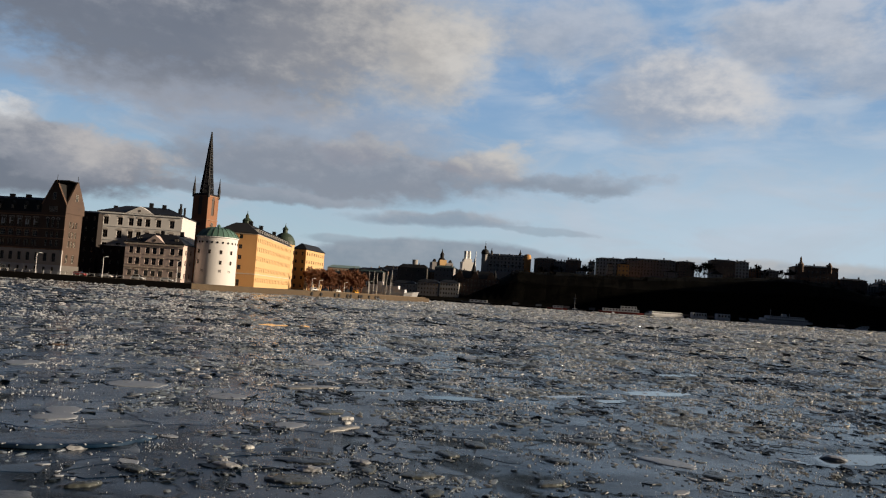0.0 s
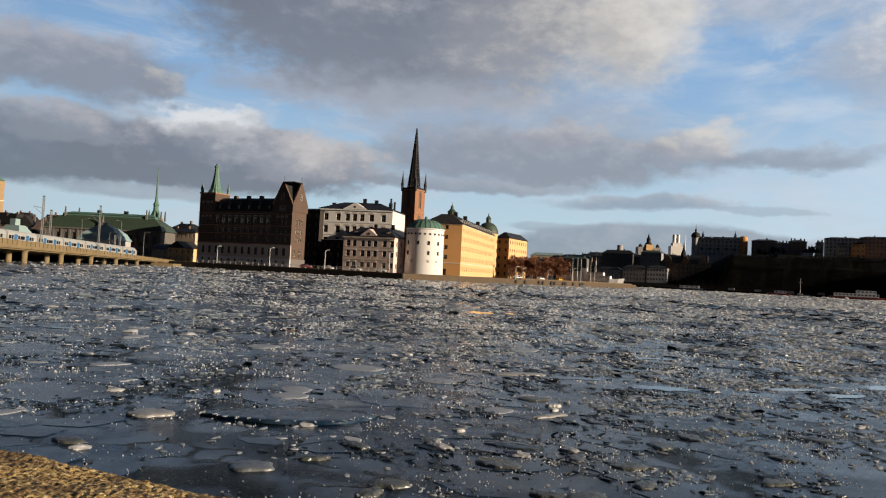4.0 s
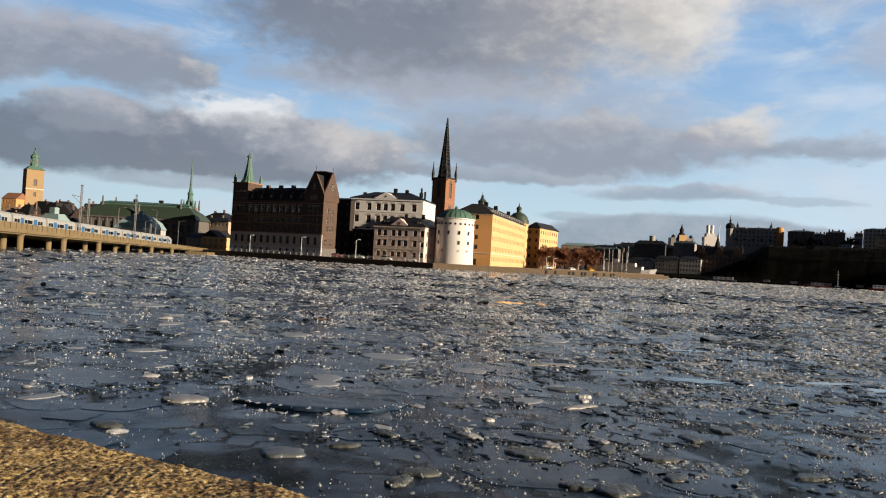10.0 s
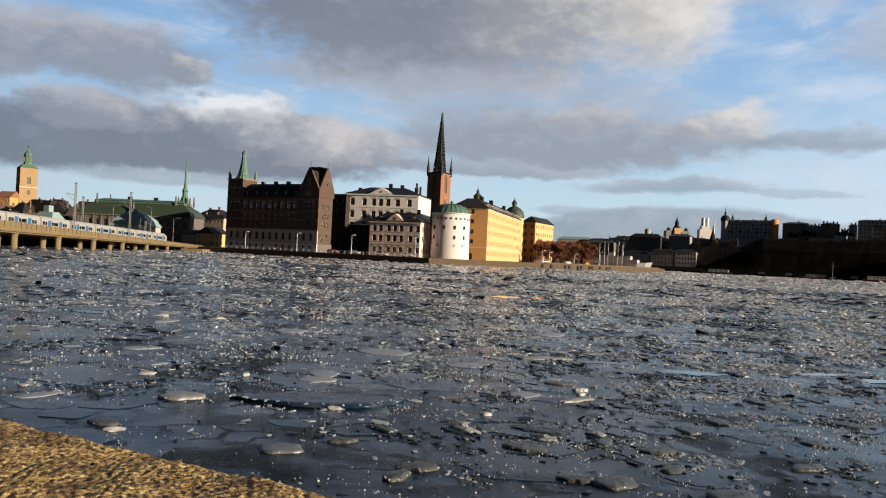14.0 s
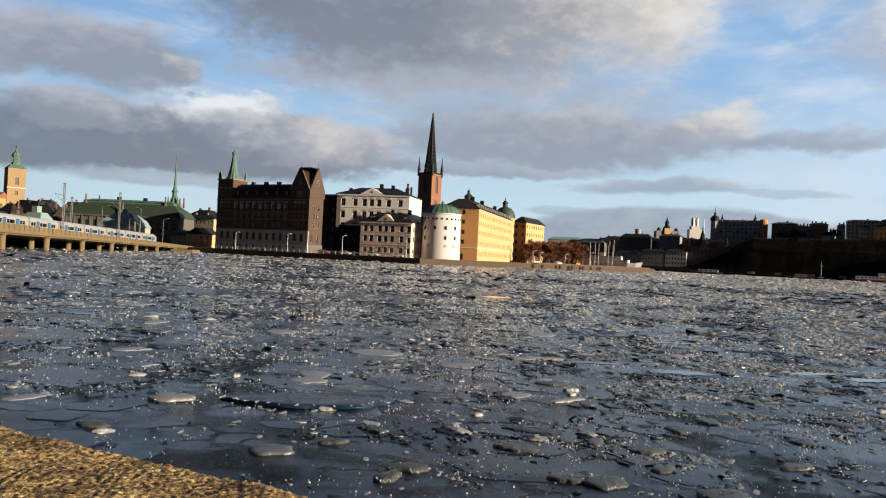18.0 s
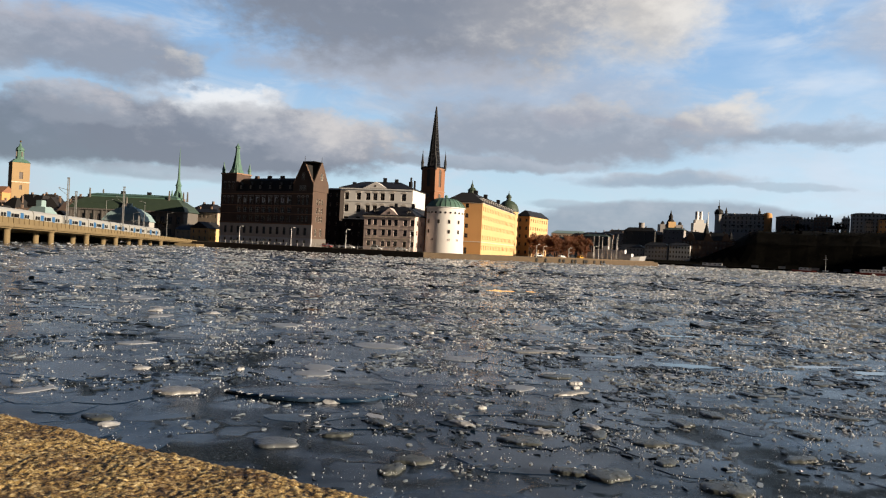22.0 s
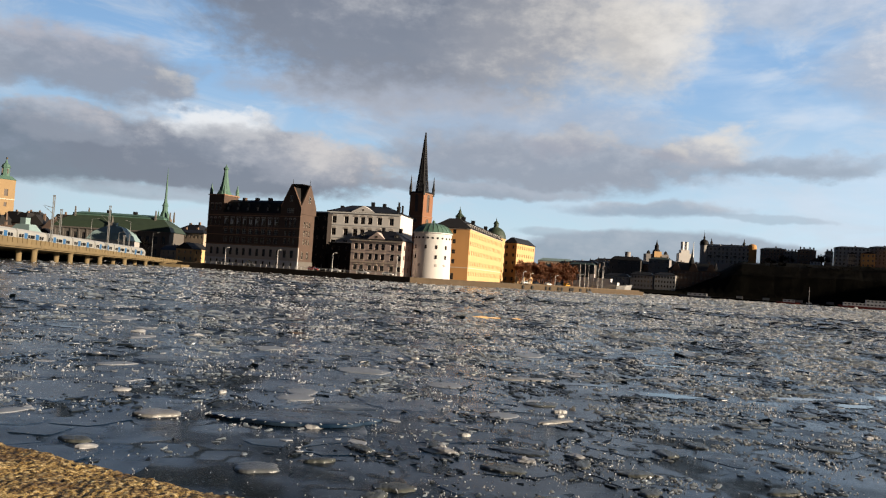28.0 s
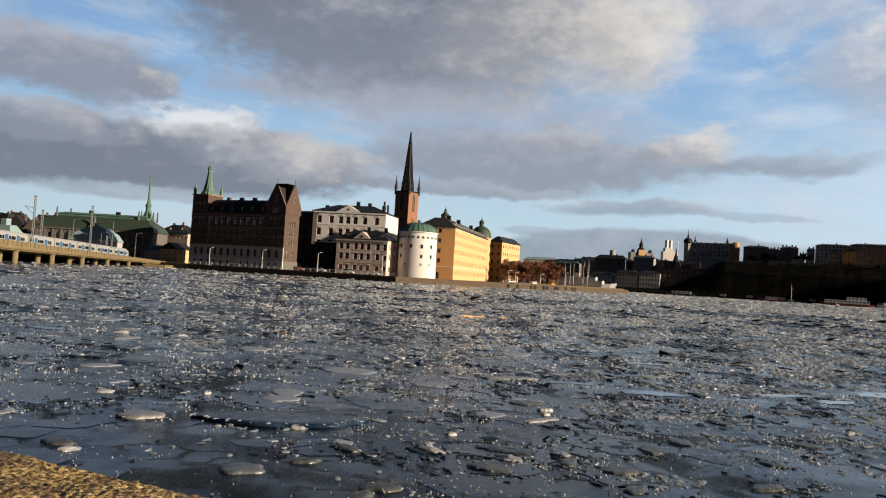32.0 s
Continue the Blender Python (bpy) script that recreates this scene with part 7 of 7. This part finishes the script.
# ---- the far shore and the bluff ----
def far_shore():
    rnd = random.Random(31)
    # quay level
    block("white_quay_house", "pale three-storey quay house with dark roof in shade", (181, 654), (199, 646), 12, 1.7, 16.5, 19.5, GREY_WALL, BLACK_ROOF, 4, 7, (1.2, 1.9), group="quay houses", category="house", run=4)
    block("white_quay_house", "white quay house with even rows of windows", (200, 645.5), (216, 638.5), 12, 1.7, 17.5, 20.0, PALE_WALL, BLACK_ROOF, 4, 7, (1.2, 1.9), group="quay houses", category="house", run=4, frame_mat=DARK_FRAME)
    block("quay_house_grey", "grey rendered quay house with many windows", (160, 664), (180, 655), 12, 1.7, 14.0, 17.0, GREY_WALL, BLACK_ROOF, 3, 7, (1.2, 1.8), group="quay houses", category="house", run=4)
    ob = block("gabled_warehouse", "red brick gabled building with arcades at the water", (213.5, 652), (253, 634), 18, 1.7, 23.0, 30.0, BRICK, BLACK_ROOF, 5, 13, (1.5, 2.4), category="building", run=7, chimneys=3)
    for x in (7.0, 21.5, 36.0):
        part("gable", prism(bmesh.new(), [(x - 4.0, 23.0), (x + 4.0, 23.0), (x + 1.2, 29.0), (x - 1.2, 29.0)], -0.4, 4), BRICK, ob)
    part("turret", lathe(bmesh.new(), [(2.4, 20.0), (2.4, 29.0), (2.7, 29.4), (0.9, 36.0), (0.1, 42.0)], 8, 19.5, 3), BLACK_ROOF, ob)
    part("turret", lathe(bmesh.new(), [(1.6, 20.0), (1.6, 27.0), (0.1, 32.0)], 8, 39.5, 2), BLACK_ROOF, ob)
    # the corner palace on the bluff, its sunlit right end coloured orange
    ob = block("bluff_palace", "grey stone corner palace with domed turret above the bluff", (259.8, 700), (301.5, 678), 24, 33.0, 48.6, 51.5, PALE_WALL, BLACK_ROOF, 4, 13, (1.5, 2.4), category="palace", run=5, side_cols=5, side_mat=ORANGE_PLASTER, chimneys=3)
    part("retaining_wall", boxed(-1.5, -2.5, 22.0, 47.0, -0.003, 33.0), PALE_STONE, ob, "pale retaining wall")
    part("turret", lathe(bmesh.new(), [(3.5, 30.0), (3.5, 49.4), (3.9, 49.7), (3.9, 50.0)], 14, 2.5, 1.5), PALE_WALL, ob, "round corner turret")
    part("turret_dome", lathe(bmesh.new(), [(3.7, 50.003), (4.2, 51.2), (4.0, 52.8), (3.0, 54.4), (1.5, 55.2), (0.9, 55.6), (0.9, 57.2), (1.1, 57.4), (0.35, 58.6), (0.07, 64.0)], 14, 2.5, 1.5), SLATE_ROOF, ob, "dark bulbous turret dome")
    for z in (36.7, 40.7, 44.6, 48.1):
        part("string_course", boxed(0, -0.25, z, 44.0, -0.003, z + 0.4), PALE_STONE, ob)
    for x in (9.0, 16.5, 30.5, 38.0):
        part("roof_gable", prism(bmesh.new(), [(x - 2.0, 48.62), (x + 2.0, 48.62), (x, 51.6)], -0.3, 3.0), PALE_WALL, ob)
    for x in (9.0, 38.0):
        part("roof_turret", lathe(bmesh.new(), [(1.0, 50.0), (1.0, 52.4), (1.3, 52.7), (0.5, 54.4), (0.08, 57.0)], 8, x, 1.5), SLATE_ROOF, ob)
    # orange plaster puts the sun on this corner into its colour
    part("rounded_corner", lathe(bmesh.new(), [(3.8, 24.0), (3.8, 50.0), (3.2, 51.8), (1.2, 52.6)], 16, 45.2, 2.5), ORANGE_PLASTER, ob, "rounded salmon-plastered corner, low sun's orange in its colour")
    for k in range(5):
        x = 7 + 7.4 * k
        part("balcony", boxed(x, -1.1, 39.5, x + 3, -0.003, 40.6), IRON, ob)
    # rows of flats along the top, seen as dark fronts
    flats = [((304.5, 672.0), (323.5, 662.0), 33.5, 48.0, 50.0, BROWN_WALL, 5, 8), ((319.1, 657.8), (329.4, 652.95), 33.5, 46.0, 47.6, GREY_WALL, 4, 4), ((343.2, 646.4), (347.5, 644.4), 33.0, 41.0, 43.0, PALE_WALL, 3, 2), ((329.7, 652.8), (342.9, 646.6), 34.1, 47.9, 50.0, BROWN_WALL, 4, 5), ((347.8, 639.9), (353.0, 637.4), 33.5, 47.2, 49.0, GREY_WALL, 4, 3),
             ((353.2, 635.2), (377.2, 623.9), 35.5, 51.3, 52.9, PALE_WALL, 5, 9), ((377.5, 623.8), (419.9, 603.9), 37.4, 52.6, 54.2, GREY_WALL, 5, 16), ((421.4, 603.2), (435.9, 596.4), 38.4, 52.6, 54.0, BROWN_WALL, 5, 6),
             ((449.4, 590.1), (469.2, 580.9), 39.5, 56.0, 57.6, BROWN_WALL, 6, 9), ((469.6, 580.6), (480.4, 575.5), 37.3, 55.4, 57.4, PALE_WALL, 6, 4), ((480.9, 573.9), (489.5, 569.8), 41.1, 49.0, 51.1, RED_BRICK, 3, 4),
             ((490.5, 567.4), (502.4, 561.8), 40.8, 48.6, 50.7, GREY_WALL, 3, 5), ((479.0, 551.9), (488.3, 547.6), 31.8, 40.0, 41.0, BEIGE_PLASTER, 3, 4),
             ((554.4, 541.9), (575.6, 532.0), 31.8, 44.8, 46.8, BROWN_WALL, 4, 9), ((576.1, 531.2), (582.7, 528.2), 30.2, 40.0, 42.1, PALE_WALL, 4, 3), ((583.5, 527.3), (592.2, 523.2), 31.0, 42.9, 46.5, GREY_WALL, 4, 4), ((593.1, 522.8), (603.1, 518.1), 31.7, 41.5, 44.1, BROWN_WALL, 4, 5), ((606, 517), (626, 507.6), 31.7, 43.5, 46.1, GREY_WALL, 4, 9)]
    for k, (a, b, z0, ze, zr, wm, fl, co) in enumerate(flats):
        block("apartment_building", ("dark block of flats on the bluff in shade", "grey rendered flats with dark roof on the bluff", "brown rendered flats with many windows on the bluff")[k % 3], a, b, 14, 24.0, ze, zr, wm, BLACK_ROOF,
              fl, co, (1.4, 1.9), chimneys=rnd.randint(1, 4), group="flats on the bluff", category="flats", run=5, rows_z=[z0 + (ze - z0) * (i + 0.35) / fl for i in range(fl)])
    for a, b, z0, ze, zr, wm in (((330.7, 632.5), (337.8, 629.1), 26, 37.5, 41.2, WHITE_PLASTER), ((353.8, 615.0), (358.5, 612.8), 26, 45.3, 46.9, BEIGE_PLASTER), ((362.3, 611.0), (371.6, 606.7), 26, 46.0, 47.6, ORANGE_PLASTER), ((441.5, 580.6), (451.5, 575.8), 28, 42.1, 45.8, PALE_WALL), ((404, 596), (414, 591.3), 26, 41.5, 43.6, GREY_WALL)):
        block("small_house", "small pitched-roof house on the edge of the bluff", a, b, 10, z0, ze, zr, wm, SLATE_ROOF, 5, 3, (1.2, 1.6), roof="cross", group="houses on the bluff", category="house")
    ob = block("turreted_house", "dark red-brown house with turrets above the bluff", (519.0, 559.7), (553.6, 543.5), 18, 24.0, 54.8, 57.0, BROWN_WALL, BLACK_ROOF, 4, 11, (1.5, 2.3), category="building", run=6, chimneys=3, rows_z=[36, 40.5, 45, 49.5])
    part("turret", lathe(bmesh.new(), [(2.6, 50.0), (2.6, 57.0), (2.9, 57.3), (1.3, 59.5), (0.9, 61.5), (0.9, 63.0), (0.08, 65.0)], 10, 5.6, 1.5), BROWN_WALL, ob)
    part("turret", lathe(bmesh.new(), [(2.2, 50.0), (2.2, 57.0), (1.2, 59.0), (0.08, 60.5)], 10, 31.0, 1.5), BROWN_WALL, ob)
    # skyline farther back
    for k in range(34):
        t = k / 33
        y = 860 + 180 * rnd.random()
        u = 0.125 + 0.25 * t + rnd.uniform(-0.006, 0.006)
        x = u * y
        ze = 20 + 17 * min(1, t * 2.0) + rnd.uniform(-4, 4)
        w_ = rnd.uniform(16, 34)
        block("city_block", ("distant rendered city block with dark roof", "distant stone city block with pitched roof", "distant dark city block in shade")[k % 3], (x, y), (x + w_, y - 0.55 * w_), 14, 1.5, ze, ze + rnd.uniform(2.5, 5),
              (SHADE_STONE, BROWN_WALL, BRICK, GREY_WALL)[k % 4], (BLACK_ROOF, SLATE_ROOF, DARK_COPPER)[k % 3], 6, 5, (1.6, 2.2), chimneys=rnd.randint(1, 3), group="distant city blocks", run=5)
    block("theatre", "long pale building with green copper roof in the distance", (150, 1004), (196, 990), 20, 1.5, 34.5, 38.5, BEIGE_PLASTER, PALE_COPPER, 5, 10, (1.6, 2.4), run=6)
    block("sunlit_house", "distant orange house catching the sun", (190, 960), (205, 950), 30, 1.5, 30, 33.0, ORANGE_PLASTER, SLATE_ROOF, 5, 4, (1.5, 2.0), side_cols=6, run=5)
    ob = thing("chimney_stack", "round concrete chimney tower on the skyline", "tower", pose(298.5, 1100, 1.5))
    part("shaft", lathe(bmesh.new(), [(4.2, 0), (4.2, 56.5), (4.5, 56.8), (4.5, 57.6)], 16), GREY_WALL, ob)
    ob = thing("domed_church", "yellow domed church with lantern on the skyline", "church", pose(343.0, 1105, 1.5))
    part("body", boxed(-17, -6, 0, 17, 8, 57), GREY_WALL, ob)
    part("tower", boxed(-5.5, -8, 0, 5.5, -6.01, 61), YELLOW_PLASTER, ob)
    part("dome", lathe(bmesh.new(), [(6.5, 57.003), (6.2, 60), (4.5, 63.5), (3.0, 65.0), (3.0, 69.0), (3.4, 69.3), (1.6, 72.5), (0.9, 75.0), (0.1, 79.0)], 14), SLATE_ROOF, ob)
    for x in (-13, 13):
        part("corner_turret", lathe(bmesh.new(), [(3.0, 57.003), (2.8, 59.5), (0.6, 62.0)], 10, x, -3), SLATE_ROOF, ob)
    ob = thing("high_rise", "white high-rise with bright round lanterns on its top", "tower", pose(385.0, 1105, 1.5))
    part("shaft", boxed(-9.5, -6, 0, 9.5, 6, 61.0), WHITE_PLASTER, ob)
    part("top_storey", boxed(-6.5, -5, 61.003, 6.5, 5, 66.0), WHITE_PLASTER, ob)
    for x in (-3.0, 3.0):
        part("lantern", lathe(bmesh.new(), [(2.6, 66.003), (2.6, 78.0), (2.2, 78.6)], 14, x, 0), WHITE_PAINT, ob, "white cylindrical roof lantern")
    ob = thing("thin_spire", "thin pale mast on the skyline", "mast", pose(399.0, 1105, 1.5))
    part("pole", rod(bmesh.new(), (0, 0, 0), (0, 0, 79), 1.3, 8, 0.5), WHITE_PAINT, ob)
    # bare trees on the bluff
    dark = bpy.data.materials["shade_dark_twigs"]
    spots = [(443, 590, 38, 19), (439, 593, 38, 16), (447, 589, 38, 18), (433, 590, 38, 15), (344.5, 643, 33, 15), (347, 640, 33, 13), (326, 655, 33, 12), (310, 662, 30, 14), (321, 658, 31, 15),
             (507, 566, 42, 12), (512, 564, 42, 11), (516, 562, 42, 13), (486, 570, 42, 15), (491, 566, 42, 10), (497, 556, 36, 10), (505, 552, 34, 12), (630, 530, 32, 18), (604, 516, 32, 11), (584, 520, 30, 10), (560, 528, 29, 9)]
    spots += [(300 + 15.5 * i, 0, 0, 0) for i in range(20)]
    for k, (x, y, z, h) in enumerate(spots):
        if not h:      # a ragged line of trees below the flats
            x += rnd.uniform(-5, 5)
            q = rnd.uniform(44, 54)
            y = 682 + 0.9055 * q - (x - 60 - 0.4243 * q) * 0.4686
            z, h = 30.0, rnd.uniform(3, 7)
        twig_tree("bluff_tree", "dark leafless tree on the wooded bluff", x, y, z - 4, h + 4, 100 + k, dark, 3.5, "bluff trees")
    for k in range(16):      # parked cars and sheds along the far quay
        t = k / 15
        x = 230 + 330 * t + rnd.uniform(-5, 5)
        y = 682 - (x - 60) * 0.4686 + 7
        ob = thing("shore_shed", "small dark shed on the far quay", "shed", pose(x, y, 1.6, 0, 0, -25), "far quay sheds")
        part("wall", boxed(-2.5, -1.2, 0, 2.5, 1.2, 2.0), rnd.choice((GREY_WALL, BROWN_WALL, PALE_WALL)), ob)
        part("roof", boxed(-2.7, -1.4, 2.003, 2.7, 1.4, 2.2), BLACK_ROOF, ob)


far_shore()


def bluff_woods():
    """Leafless scrub that covers the slope."""
    g = random.Random(77)
    a, along = Vector((60, 682)), (Vector((760, 354)) - Vector((60, 682))).normalized()
    back = Vector((-along.y, along.x))
    vs, fs = [], []
    for k in range(700):
        s, q = g.uniform(205, 700), g.uniform(18, 52)
        p = a + along * s + back * q
        z = float(np.interp(q, [16, 20, 30, 44, 60], [1.8, 6, 22, 31, 34])) * hill_share(s) - 1.0
        h = g.uniform(3, 7)
        for i in range(70):
            o = Vector((p.x + g.gauss(0, h * 0.22), p.y + g.gauss(0, h * 0.22), z + h * g.uniform(0.1, 0.8)))
            e = Vector((g.uniform(-1, 1), g.uniform(-1, 1), g.uniform(-0.1, 1.6))).normalized() * h * g.uniform(0.12, 0.3)
            w = Vector((g.uniform(-1, 1), g.uniform(-1, 1), 0)).normalized() * h * 0.012
            n = len(vs)
            vs += [o - w, o + w, o + e]
            fs.append((n, n + 1, n + 2))
        n = len(vs)
        vs += [(p.x - 0.2, p.y, z - 1), (p.x + 0.2, p.y, z - 1), (p.x, p.y, z + h * 0.8)]
        fs.append((n, n + 1, n + 2))
    me = bpy.data.meshes.new("bluff_woods")
    me.from_pydata(vs, [], fs)
    me.materials.append(bpy.data.materials["shade_dark_twigs"])
    tagged(new("bluff_woods", me), "dark leafless scrub on the steep bluff", "woods", kind="stuff")


bluff_woods()
